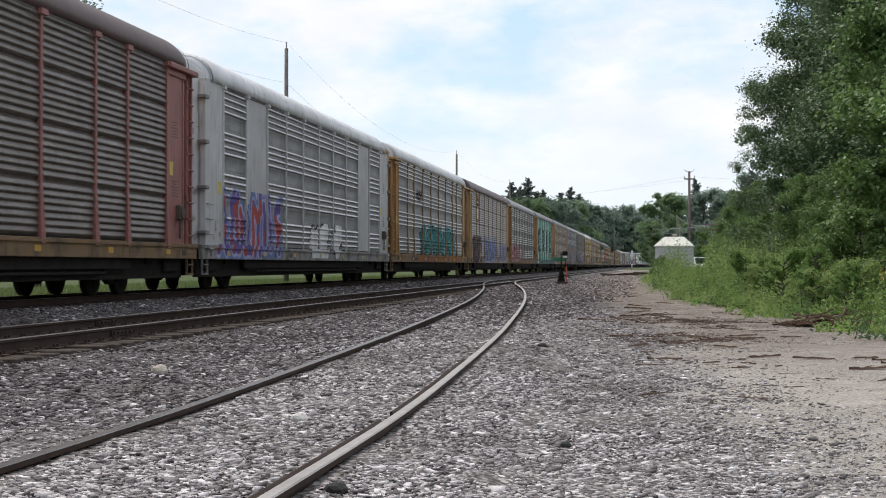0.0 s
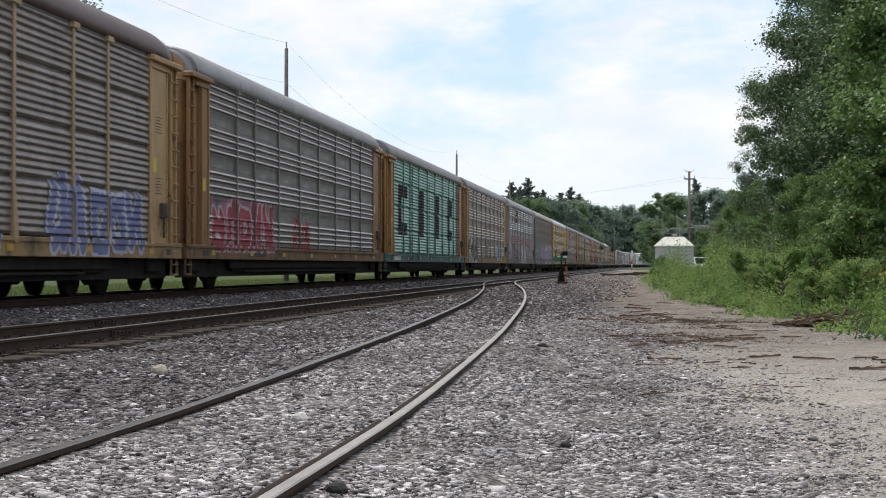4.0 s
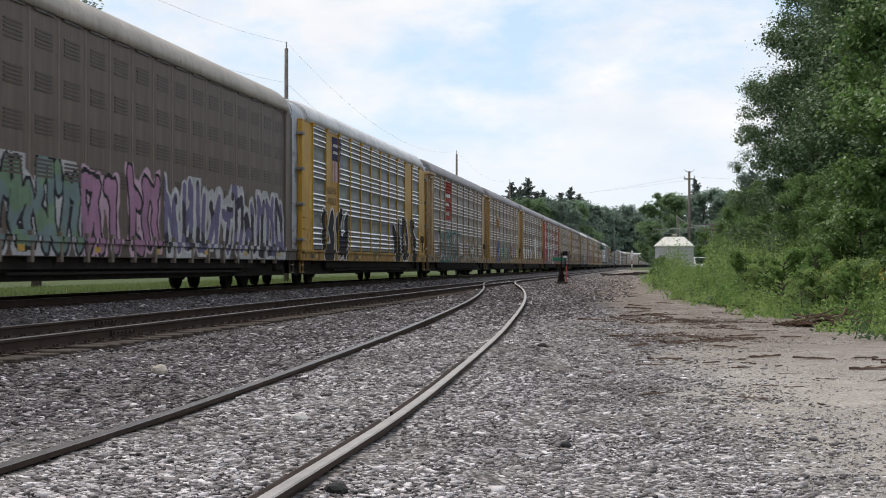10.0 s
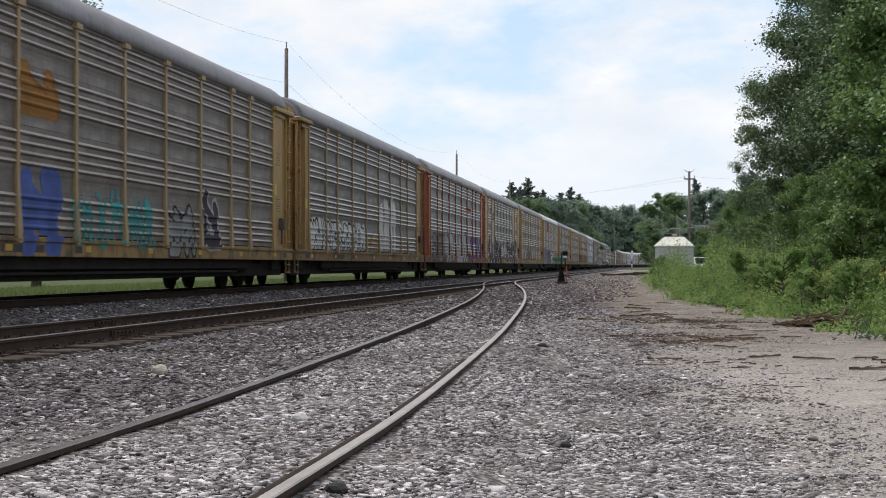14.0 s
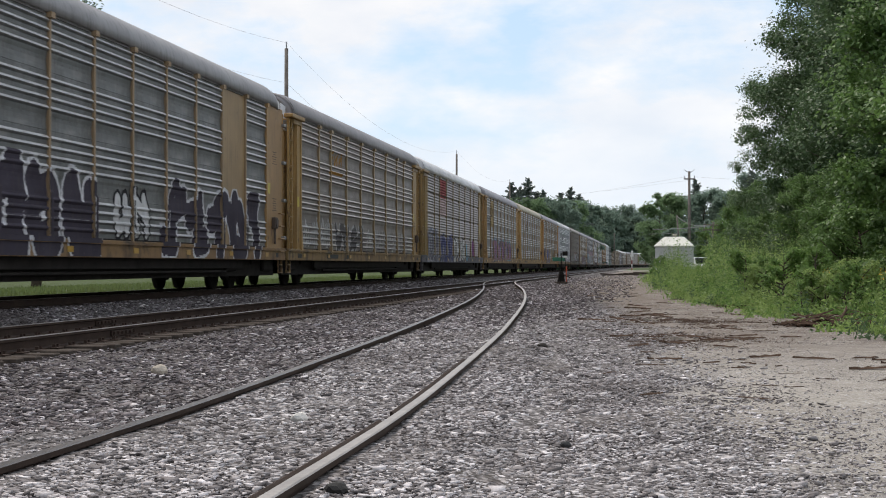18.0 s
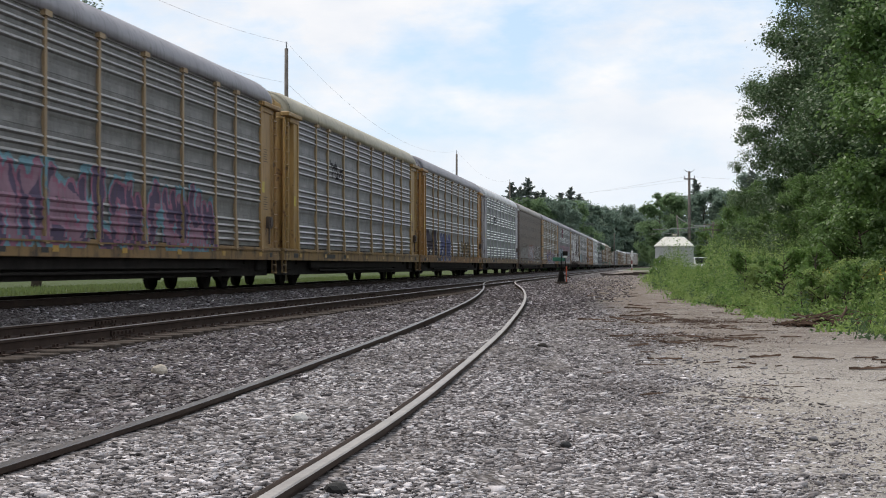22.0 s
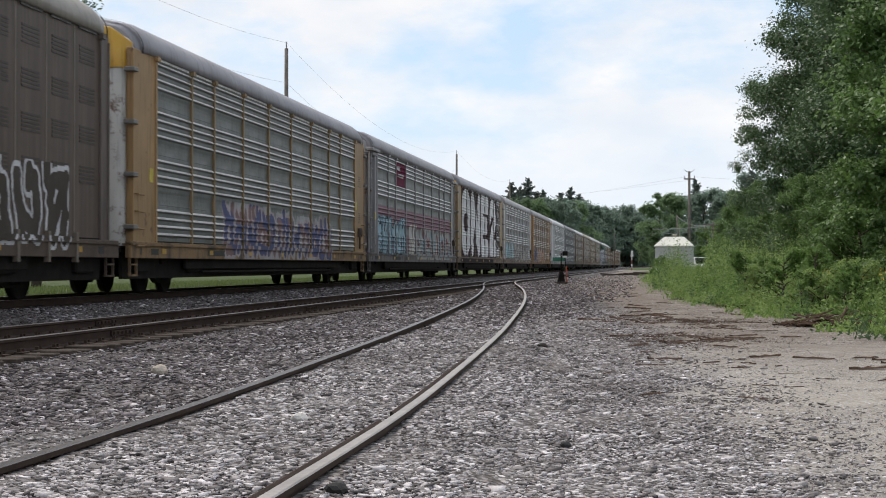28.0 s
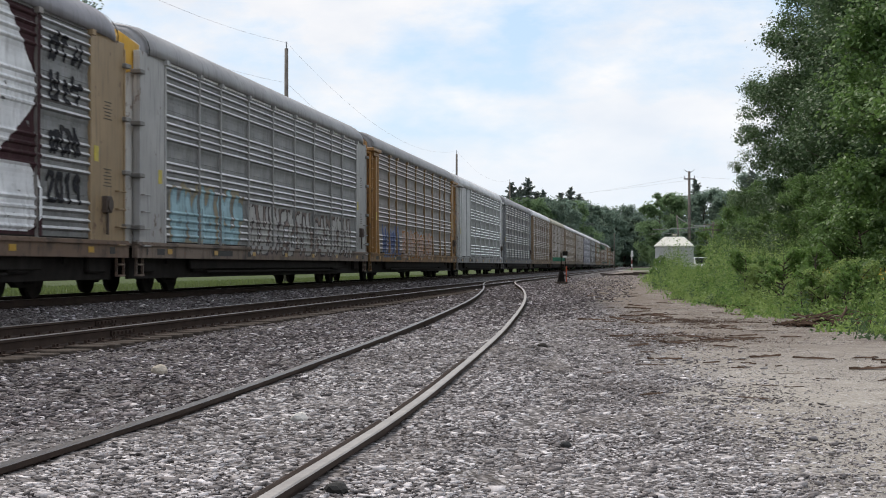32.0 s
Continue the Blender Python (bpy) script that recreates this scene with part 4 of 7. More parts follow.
    for k in range(7):
        child("reflector", cached("reflector", lambda: bm_mesh("reflector", [plain("reflector_tape", (0.42, 0.24, 0.03), 0.4)], lambda bm: box(bm, 0, -0.16, 0.92, 0.005, 0.16, 1.04))), root, m=pose(HALF + 0.052, -BODY / 2 + 2.3 + k * 3.9, 0))
    for e in (-1, 1):
        child("roof_seal", cached("seal", seal_mesh), root, m=pose(0, e * (BODY / 2 - 0.75), 0))
    for a, l in ((0.6, 0.1), (1.35, 0.55), (5.9, 1.9), (9.4, 0.35), (BODY - 1.2, 0.3)):
        me = cached(("mark", l, bool(c.get("mark"))), lambda: bm_mesh("stencil_mark", [plain("stencil_paint", (0.5, 0.5, 0.47) if c.get("mark") else (0.03, 0.03, 0.03))], lambda bm: box(bm, 0, 0, 0.9, 0.004, l, 1.04)))
        child("stencil_mark", me, root, m=pose(HALF + 0.051, a - BODY / 2, 0))
    return root


OCHRE, TAN, BUFF, YELLOW = (0.36, 0.19, 0.06), (0.27, 0.16, 0.07), (0.4, 0.27, 0.13), (0.52, 0.29, 0.035)
ZINC, BROWNZ, DARKZ, GREENZ = (0.2, 0.2, 0.2), (0.158, 0.14, 0.132), (0.125, 0.12, 0.115), (0.17, 0.18, 0.172)
WHITE, LILAC, GREY, CREAM, MAROON = (0.58, 0.58, 0.59), (0.37, 0.355, 0.39), (0.36, 0.35, 0.36), (0.58, 0.52, 0.38), (0.115, 0.062, 0.06)
BRIGHT = (0.62, 0.66, 0.66)
TEAL, BLUE, INK, CHALK, PINK, PURPLE, RED, ORANGE, SKYB = (0.06, 0.36, 0.36), (0.09, 0.14, 0.4), (0.03, 0.03, 0.035), (0.6, 0.6, 0.6), (0.5, 0.2, 0.3), (0.17, 0.12, 0.34), (0.42, 0.06, 0.06), (0.5, 0.2, 0.04), (0.25, 0.5, 0.62)
CAR_TABLE = {
    -1: dict(label="brown sheeted car carrier with faded red posts", front=1.95, back=2.32, frame=(0.3, 0.115, 0.1), sheet=(0.1, 0.082, 0.072), ridge=(0.145, 0.12, 0.105), hood=(0.45, 0.25, 0.05), roof=MAROON, sill=TAN, kind="sheeted"),
    0: dict(label="white framed car carrier with purple graffiti", front=1.89, back=2.24, wrap=True, frame=(0.5, 0.5, 0.5), sheet=ZINC, ridge=(0.42, 0.42, 0.42), roof=WHITE, sill=(0.36, 0.35, 0.34), posts="slim", plates={1: (0.5, 0.5, 0.5), 8: (0.5, 0.5, 0.5)}, bays=10),
    1: dict(label="grey car carrier with ochre posts and teal graffiti", front=1.86, back=2.27, pale_vent=True, frame=OCHRE, sheet=ZINC, roof=WHITE),
    2: dict(label="brown car carrier with maroon roof and blue graffiti", front=1.93, back=2.30, frame=(0.42, 0.27, 0.12), sheet=BROWNZ, hood=(0.5, 0.45, 0.4), roof=MAROON, kind="sheeted"),
    3: dict(label="dark grey car carrier with rusty ochre ends", front=1.95, back=2.30, frame=(0.27, 0.14, 0.055), sheet=DARKZ, ridge=(0.3, 0.3, 0.3), roof=GREY, post=(0.2, 0.18, 0.16), posts="slim"),
    4: dict(label="sea-green car carrier with dark block lettering", front=2.24, back=2.22, frame=(0.1, 0.3, 0.235), sheet=(0.12, 0.33, 0.265), ridge=(0.17, 0.4, 0.33), hood=(0.5, 0.4, 0.3), roof=(0.27, 0.25, 0.26), sill=(0.07, 0.22, 0.19), door=OCHRE, post=(0.085, 0.24, 0.19), kind="sheeted"),
    5: dict(label="brown-grey car carrier with ochre posts and pale tags", front=1.89, back=2.49, pale_vent=True, frame=(0.37, 0.22, 0.1), sheet=BROWNZ, hood=(0.5, 0.45, 0.4), roof=(0.27, 0.25, 0.26), ridge=(0.3, 0.28, 0.26)),
    6: dict(label="grey car carrier with red bands and bright graffiti", front=2.08, back=2.37, frame=(0.3, 0.29, 0.29), sheet=GREENZ, ridge=(0.45, 0.46, 0.46), hood=WHITE, roof=LILAC, sill=(0.25, 0.22, 0.2), bands=((1.27, 2.05), (2.42, 3.15)), band_c=(0.2, 0.07, 0.09)),
    7: dict(label="smooth dark brown car carrier with a graffiti skirt", front=1.00, back=1.36, frame=(0.13, 0.1, 0.085), sheet=(0.115, 0.086, 0.071), roof=(0.5, 0.44, 0.38), kind="smooth", bays=18, sill=(0.12, 0.09, 0.07)),
    8: dict(label="yellow framed car carrier with bright ridged sheets", face=(0.4, 0.43, 0.46), front=1.79, back=2.23, wrap=True, pale_vent=True, frame=YELLOW, sheet=(0.13, 0.15, 0.145), ridge=BRIGHT, roof=WHITE, posts="slim", bays=11, plates={1: YELLOW, 9: YELLOW}),
    9: dict(label="brown-grey car carrier with a red sign and teal graffiti", front=2.04, back=2.45, frame=(0.4, 0.27, 0.14), sheet=BROWNZ, hood=WHITE, roof=(0.29, 0.27, 0.29), ridge=(0.28, 0.265, 0.25)),
    10: dict(label="grey car carrier with ochre posts and an orange sign", front=1.97, back=2.42, frame=(0.39, 0.24, 0.08), sheet=BROWNZ, roof=(0.29, 0.27, 0.29)),
    11: dict(label="dark grey car carrier with white block graffiti", front=1.95, back=2.30, frame=(0.33, 0.2, 0.07), sheet=DARKZ, roof=(0.29, 0.27, 0.29), ridge=(0.33, 0.33, 0.33)),
    12: dict(label="grey car carrier with orange-red posts and silver graffiti", front=1.95, back=2.37, frame=(0.36, 0.1, 0.045), sheet=(0.16, 0.165, 0.16), ridge=(0.36, 0.36, 0.35), hood=YELLOW, roof=GREY, posts="flared"),
    13: dict(label="ochre framed car carrier with streaked plates and black graffiti", face=(0.3, 0.32, 0.34), front=1.97, back=2.25, wrap=True, frame=(0.36, 0.21, 0.085), sheet=(0.15, 0.155, 0.155), ridge=(0.34, 0.34, 0.34), hood=YELLOW, roof=GREY, posts="slim", bays=10, plates={1: (0.38, 0.27, 0.15), 8: (0.38, 0.25, 0.12)}),
    14: dict(label="brown-grey car carrier with an orange sign and white tags", front=1.90, back=2.27, frame=(0.37, 0.23, 0.085), sheet=BROWNZ, hood=WHITE, roof=(0.3, 0.28, 0.29), ridge=(0.3, 0.29, 0.27)),
    15: dict(label="brown-grey car carrier with a faded red and white sign", front=1.95, back=2.40, frame=(0.33, 0.22, 0.09), sheet=BROWNZ, roof=WHITE, kind="sheeted", sill=(0.16, 0.16, 0.19)),
    16: dict(label="grey car carrier with a buff sign plate and pink graffiti", front=2.04, back=2.16, frame=(0.38, 0.23, 0.09), sheet=(0.16, 0.155, 0.15), hood=(0.45, 0.42, 0.4), roof=LILAC),
    17: dict(label="blue-grey car carrier with a cream roof and ochre posts", front=2.00, back=2.44, frame=(0.4, 0.25, 0.09), sheet=(0.165, 0.165, 0.175), ridge=(0.25, 0.25, 0.26), roof=CREAM),
    18: dict(label="dark grey car carrier with strong ochre ends", front=1.98, back=2.33, pale_vent=True, frame=(0.39, 0.21, 0.065), sheet=(0.14, 0.145, 0.14), ridge=(0.3, 0.3, 0.3), hood=WHITE, roof=LILAC),
    19: dict(label="pale lilac car carrier with bright ridged green-grey sheets", front=2.50, back=2.30, pale_vent=True, frame=(0.46, 0.45, 0.48), sheet=(0.135, 0.16, 0.15), ridge=BRIGHT, roof=WHITE, sill=(0.27, 0.18, 0.09)),
    20: dict(label="smooth dark brown car carrier with worn white graffiti", front=1.20, back=1.00, frame=(0.12, 0.092, 0.08), sheet=(0.108, 0.081, 0.067), roof=(0.42, 0.38, 0.34), kind="smooth", bays=18, sill=(0.13, 0.09, 0.065)),
    21: dict(label="ochre ended car carrier with red and blue graffiti", face=(0.5, 0.48, 0.45), front=1.79, back=2.19, wrap=True, pale_vent=True, frame=(0.36, 0.22, 0.1), sheet=GREENZ, ridge=(0.36, 0.35, 0.33), hood=YELLOW, roof=LILAC, posts="slim", post=(0.3, 0.2, 0.1)),
    22: dict(label="grey car carrier with red bands and pale blue graffiti", front=1.92, back=2.23, frame=(0.3, 0.29, 0.3), sheet=GREENZ, ridge=(0.45, 0.46, 0.46), roof=LILAC, sill=(0.25, 0.23, 0.23), bands=((1.27, 2.05), (2.42, 3.15)), band_c=(0.2, 0.07, 0.11)),
    23: dict(label="car carrier covered in huge white letters edged maroon", face=(0.5, 0.48, 0.45), front=2.03, back=2.26, wrap=True, frame=(0.33, 0.23, 0.13), sheet=ZINC, ridge=(0.4, 0.4, 0.4), hood=YELLOW, roof=LILAC, posts="slim", post=(0.3, 0.27, 0.25), sill=(0.24, 0.15, 0.1)),
    24: dict(label="grey-white car carrier with pale blue and silver graffiti", hood=YELLOW, face=(0.5, 0.48, 0.45), front=2.03, back=2.30, wrap=True, pale_vent=True, frame=(0.42, 0.41, 0.4), sheet=ZINC, ridge=(0.42, 0.42, 0.42), roof=(0.42, 0.41, 0.42), sill=(0.3, 0.22, 0.17), posts="slim", post=(0.36, 0.35, 0.34)),
    25: dict(label="brown car carrier with ochre ends and orange graffiti", front=1.95, back=2.30, frame=OCHRE, sheet=BROWNZ, roof=GREY, ridge=(0.32, 0.31, 0.3)),
    26: dict(label="white car carrier with bright ridged sheets", front=1.95, back=2.30, frame=WHITE, sheet=GREENZ, ridge=BRIGHT, roof=WHITE, sill=(0.45, 0.45, 0.45), plates={0: WHITE, 1: WHITE}, posts="slim"),
    27: dict(label="dark blue-grey car carrier with pale ridges", front=1.95, back=2.30, frame=(0.2, 0.21, 0.22), sheet=DARKZ, ridge=(0.32, 0.34, 0.35), roof=GREY),
    28: dict(label="brown car carrier with a pale roof", front=1.95, back=2.30, frame=(0.25, 0.17, 0.1), sheet=BROWNZ, roof=WHITE),
    29: dict(label="dull brown sheeted car carrier", front=1.95, back=2.30, frame=(0.24, 0.17, 0.12), sheet=(0.18, 0.16, 0.14), roof=CREAM, kind="sheeted"),
    30: dict(label="tan car carrier with faded sheets", front=1.95, back=2.30, frame=(0.3, 0.23, 0.16), sheet=(0.22, 0.19, 0.165), roof=WHITE),
    31: dict(label="grey-brown car carrier with plain sheets", front=1.95, back=2.30, frame=(0.26, 0.2, 0.15), sheet=(0.2, 0.18, 0.165), roof=WHITE, kind="sheeted"),
    32: dict(label="pale lilac-grey car carrier", front=1.95, back=2.30, frame=(0.35, 0.34, 0.38), sheet=(0.27, 0.27, 0.31), roof=WHITE),
    33: dict(label="grey car carrier with white tags", front=1.95, back=2.30, frame=(0.24, 0.23, 0.22), sheet=ZINC, roof=WHITE),
}
LATE = [dict(label="brown sheeted car carrier with a grey roof", frame=(0.22, 0.14, 0.09), sheet=BROWNZ, roof=GREY, kind="sheeted"),
        dict(label="grey car carrier with ochre posts", frame=TAN, sheet=ZINC, roof=WHITE),
        dict(label="rust-brown car carrier with dark ends", frame=(0.2, 0.12, 0.08), sheet=(0.16, 0.13, 0.11), roof=LILAC)]
SILVER, GOLD, LIME, DUSK, NIGHT = (0.42, 0.42, 0.43), (0.42, 0.27, 0.08), (0.2, 0.3, 0.2), (0.24, 0.22, 0.3), (0.07, 0.06, 0.08)
LOGO = (0.05, 0.04, 0.045)


def signs(rows):
    return [(a, b, lo, hi, c, None, 1, "panel") for a, b, lo, hi, c in rows]


# sprayed letters, painted signs and shade bars of each car: from, to, low, high, fill, edge, seed, style, other colours
ART = {
    0: [(1.8, 9.2, 0.84, 2.75, PURPLE, (0.34, 0.36, 0.55), 3, "letters", ((0.2, 0.25, 0.5), (0.45, 0.1, 0.09))), (13.0, 18.5, 0.9, 2.1, (0.7, 0.7, 0.7), INK, 8, "bold")],
    1: [(9.2, 22.8, 1.2, 2.75, TEAL, INK, 11, "letters", ((0.22, 0.5, 0.55), (0.04, 0.2, 0.2))), (8.5, 24.5, 0.84, 1.18, ORANGE, BLUE, 5, "letters", (RED, GOLD)), (7.8, 10.0, 3.75, 4.4, INK, (0.7, 0.7, 0.7), 2, "tag")],
    2: signs([(5.1, 7.1, 3.5, 5.3, BUFF), (5.6, 6.55, 3.7, 4.5, (0.7, 0.68, 0.66)), (5.5, 6.65, 4.5, 5.05, (0.05, 0.05, 0.11)), (5.7, 6.45, 4.72, 4.82, CHALK)]) + [(2.9, 8.6, 0.84, 2.6, NIGHT, (0.13, 0.09, 0.1), 6, "letters", ((0.22, 0.1, 0.12),)), (9.9, 18.2, 0.84, 2.7, (0.1, 0.16, 0.36), (0.4, 0.42, 0.5), 7, "letters", ((0.3, 0.33, 0.45),)), (20.3, 26.0, 0.84, 2.5, (0.22, 0.24, 0.42), (0.42, 0.42, 0.5), 9, "letters")],
    3: [(2.8, 9.5, 1.0, 2.5, (0.4, 0.1, 0.12), (0.45, 0.4, 0.4), 13, "letters", (PINK,)), (11.9, 14.5, 1.0, 2.3, RED, INK, 14, "tag")],
    # the last three tall bars paint narrow seam shadows, not lettering
    4: signs([(24.65, 26.2, 1.22, 5.38, (0.2, 0.17, 0.15))] + [(a, b, lo, hi, LOGO) for a, b, lo, hi in ((4.0, 4.9, 2.05, 4.33), (4.9, 6.6, 3.75, 4.33), (4.9, 6.6, 2.05, 2.6), (10.15, 11.9, 2.05, 4.33), (15.8, 17.5, 2.05, 4.33), (20.95, 21.75, 2.05, 4.33), (21.75, 22.85, 3.4, 4.33), (21.75, 22.85, 2.05, 2.6))] + [(2.6, 4.6, 0.9, 1.1, CHALK), (7.9, 8.15, 0.9, 5.3, (0.06, 0.12, 0.1)), (13.6, 13.75, 0.9, 4.9, (0.06, 0.12, 0.1)), (19.1, 19.2, 0.9, 5.3, (0.06, 0.12, 0.1))]),
    5: [(2.2, 7.4, 0.84, 2.6, (0.1, 0.1, 0.1), (0.58, 0.58, 0.58), 17, "letters", (SILVER,)), (9.2, 14.8, 0.9, 2.3, (0.27, 0.25, 0.27), (0.13, 0.2, 0.14), 19, "tag"), (19.8, 24.2, 1.0, 2.2, (0.3, 0.42, 0.5), (0.5, 0.5, 0.52), 21, "letters")],
    6: signs([(7.1, 9.6, 4.2, 5.3, (0.2, 0.025, 0.06)), (7.6, 9.2, 4.62, 4.78, CHALK), (7.4, 8.2, 4.9, 5.1, CHALK)]) + [(2.5, 3.5, 1.3, 2.7, (0.2, 0.42, 0.5), SKYB, 31, "drips"), (5.6, 9.8, 1.0, 2.4, (0.26, 0.2, 0.19), INK, 33, "letters"), (12.7, 18.2, 0.84, 2.5, (0.3, 0.5, 0.56), (0.5, 0.5, 0.5), 35, "letters", (PINK, (0.42, 0.38, 0.12))), (20.4, 25.2, 1.1, 2.1, SILVER, None, 37, "tag")],
    7: [(1.4, 9.6, 0.84, 2.7, (0.2, 0.27, 0.27), INK, 41, "letters", (SILVER, LIME)), (9.6, 14.6, 0.84, 2.9, (0.44, 0.24, 0.36), INK, 43, "letters", ((0.5, 0.34, 0.42),)), (14.9, 26.8, 0.84, 2.85, (0.2, 0.18, 0.3), (0.5, 0.5, 0.5), 45, "letters", (SILVER, NIGHT))],
    8: signs([(5.5, 7.0, 4.4, 5.25, (0.05, 0.05, 0.14)), (5.7, 6.8, 4.65, 4.75, CHALK), (5.7, 6.8, 4.9, 5.0, CHALK), (5.6, 6.9, 3.65, 4.4, (0.5, 0.4, 0.4)), (5.9, 6.05, 3.65, 4.4, (0.42, 0.1, 0.1)), (6.45, 6.6, 3.65, 4.4, (0.42, 0.1, 0.1))]) + [(3.6, 8.4, 0.84, 2.75, (0.035, 0.035, 0.04), (0.75, 0.75, 0.77), 51, "bold"), (18.6, 25.2, 0.84, 2.8, (0.035, 0.035, 0.04), (0.75, 0.75, 0.77), 53, "bold")],
    9: signs([(7.3, 10.0, 3.2, 5.3, (0.4, 0.06, 0.05)), (7.5, 9.7, 4.45, 4.65, CHALK), (7.5, 9.1, 3.95, 4.12, CHALK), (7.5, 9.3, 3.45, 3.62, CHALK)]) + [(4.7, 13.8, 0.84, 2.6, (0.3, 0.3, 0.29), (0.07, 0.07, 0.07), 61, "letters", ((0.08, 0.32, 0.3), SILVER)), (15.9, 23.9, 0.84, 2.4, (0.42, 0.36, 0.28), (0.16, 0.13, 0.09), 63, "letters", ((0.36, 0.26, 0.14), SILVER))],
    10: [(7.2, 9.4, 3.4, 4.4, (0.36, 0.17, 0.05), (0.3, 0.13, 0.04), 71, "letters"), (7.2, 9.4, 0.84, 2.5, (0.08, 0.12, 0.32), BLUE, 73, "letters", (BLUE,)), (9.9, 15.0, 0.9, 2.3, TEAL, INK, 75, "tag"), (15.9, 18.2, 0.84, 2.2, (0.3, 0.3, 0.3), INK, 76, "letters"), (18.6, 20.6, 1.0, 2.6, NIGHT, SILVER, 77, "letters")],
    11: [(2.5, 12.8, 1.2, 2.3, (0.58, 0.58, 0.57), INK, 81, "letters", ((0.58, 0.58, 0.57),)), (16.0, 20.6, 1.1, 3.9, (0.6, 0.6, 0.6), (0.6, 0.6, 0.6), 83, "letters"), (13.3, 15.8, 1.1, 1.9, GOLD, INK, 85, "tag")],
    12: [(8.4, 18.3, 0.84, 2.7, SILVER, INK, 91, "bold"), (3.0, 8.0, 0.84, 2.4, (0.3, 0.3, 0.31), INK, 95, "letters"), (20.2, 26.2, 0.84, 2.45, PURPLE, INK, 93, "=STN")] + signs([(17.9, 20.7, 4.0, 4.2, (0.36, 0.1, 0.045)), (18.5, 20.3, 1.22, 1.45, (0.36, 0.1, 0.045))]),
    13: [(2.6, 12.0, 0.84, 2.75, NIGHT, (0.62, 0.62, 0.64), 101, "bold"), (12.9, 15.3, 1.2, 2.4, (0.58, 0.58, 0.58), INK, 103, "letters"), (16.0, 25.8, 0.84, 2.75, NIGHT, (0.6, 0.6, 0.62), 105, "bold"), (5.2, 6.8, 3.9, 4.5, INK, None, 107, "tag")],
    14: [(6.4, 8.8, 4.15, 4.75, (0.42, 0.22, 0.05), (0.42, 0.22, 0.05), 111, "tag")] + signs([(6.4, 8.8, 3.9, 4.0, (0.42, 0.22, 0.05))]) + [(2.0, 7.0, 1.2, 2.3, (0.5, 0.5, 0.49), INK, 113, "tag"), (7.4, 13.0, 1.2, 2.2, (0.14, 0.13, 0.13), (0.42, 0.42, 0.42), 115, "letters"), (13.5, 24.0, 1.2, 2.1, (0.45, 0.44, 0.43), INK, 117, "tag")],
    15: signs([(6.6, 9.2, 4.3, 5.3, (0.38, 0.1, 0.1)), (6.6, 9.2, 3.3, 4.3, (0.45, 0.35, 0.34))]) + [(1.7, 6.2, 0.84, 2.6, (0.2, 0.2, 0.24), SILVER, 121, "letters", ((0.24, 0.26, 0.36),)), (6.7, 12.1, 0.84, 2.45, (0.1, 0.11, 0.24), (0.3, 0.3, 0.4), 122, "letters"), (12.3, 18.0, 0.84, 2.3, (0.6, 0.6, 0.58), INK, 123, "letters"), (18.3, 19.2, 0.84, 2.2, (0.25, 0.5, 0.65), None, 126, "drips"), (20.9, 23.0, 1.2, 2.2, (0.3, 0.1, 0.27), (0.16, 0.06, 0.16), 125, "letters")],
    16: signs([(4.5, 6.6, 3.4, 5.25, (0.42, 0.31, 0.16)), (4.8, 4.95, 4.1, 4.7, INK), (4.8, 5.4, 4.58, 4.7, INK), (4.8, 5.4, 4.1, 4.22, INK), (5.65, 5.78, 4.1, 4.7, INK), (6.2, 6.33, 4.1, 4.7, INK)]) + [(6.1, 20.9, 1.0, 2.7, (0.13, 0.1, 0.16), (0.38, 0.17, 0.24), 131, "letters", ((0.2, 0.36, 0.42), (0.36, 0.22, 0.28))), (1.9, 4.4, 3.4, 4.2, (0.3, 0.3, 0.3), INK, 133, "tag")],
    17: [(7.0, 9.3, 3.7, 4.4, INK, (0.65, 0.65, 0.65), 141, "tag")],
    18: [(1.8, 6.0, 1.2, 2.5, NIGHT, (0.15, 0.15, 0.17), 151, "bold"), (7.0, 11.8, 0.9, 2.4, (0.12, 0.14, 0.28), (0.38, 0.4, 0.48), 153, "bold"), (15.0, 21.2, 1.1, 2.1, (0.25, 0.2, 0.13), INK, 155, "letters")],
    19: [(7.0, 9.4, 3.6, 4.3, (0.05, 0.05, 0.06), None, 161, "tag")],
    20: [(2.5, 10.5, 0.95, 2.4, (0.3, 0.3, 0.29), (0.12, 0.1, 0.08), 170, "letters"), (11.0, 17.2, 0.95, 2.6, (0.4, 0.4, 0.42), (0.22, 0.15, 0.12), 171, "letters", ((0.3, 0.14, 0.1), (0.32, 0.36, 0.42))), (17.5, 25.2, 0.95, 2.6, (0.1, 0.085, 0.07), (0.55, 0.55, 0.56), 173, "letters")],
    21: [(7.6, 21.6, 0.84, 2.4, (0.13, 0.15, 0.28), (0.42, 0.36, 0.36), 181, "letters", (SILVER, (0.3, 0.2, 0.2)))],
    22: signs([(7.1, 9.8, 4.2, 5.3, (0.2, 0.025, 0.07)), (7.6, 9.3, 4.62, 4.78, CHALK), (7.4, 8.2, 4.9, 5.1, CHALK)]) + [(2.3, 9.8, 1.1, 2.8, (0.36, 0.52, 0.6), INK, 191, "letters", ((0.28, 0.42, 0.52),)), (10.9, 13.2, 1.1, 2.7, (0.6, 0.6, 0.58), (0.5, 0.45, 0.4), 192, "letters"), (13.2, 26.0, 0.95, 2.5, (0.32, 0.42, 0.46), (0.5, 0.48, 0.46), 193, "letters", ((0.5, 0.48, 0.46), (0.32, 0.15, 0.16)))],
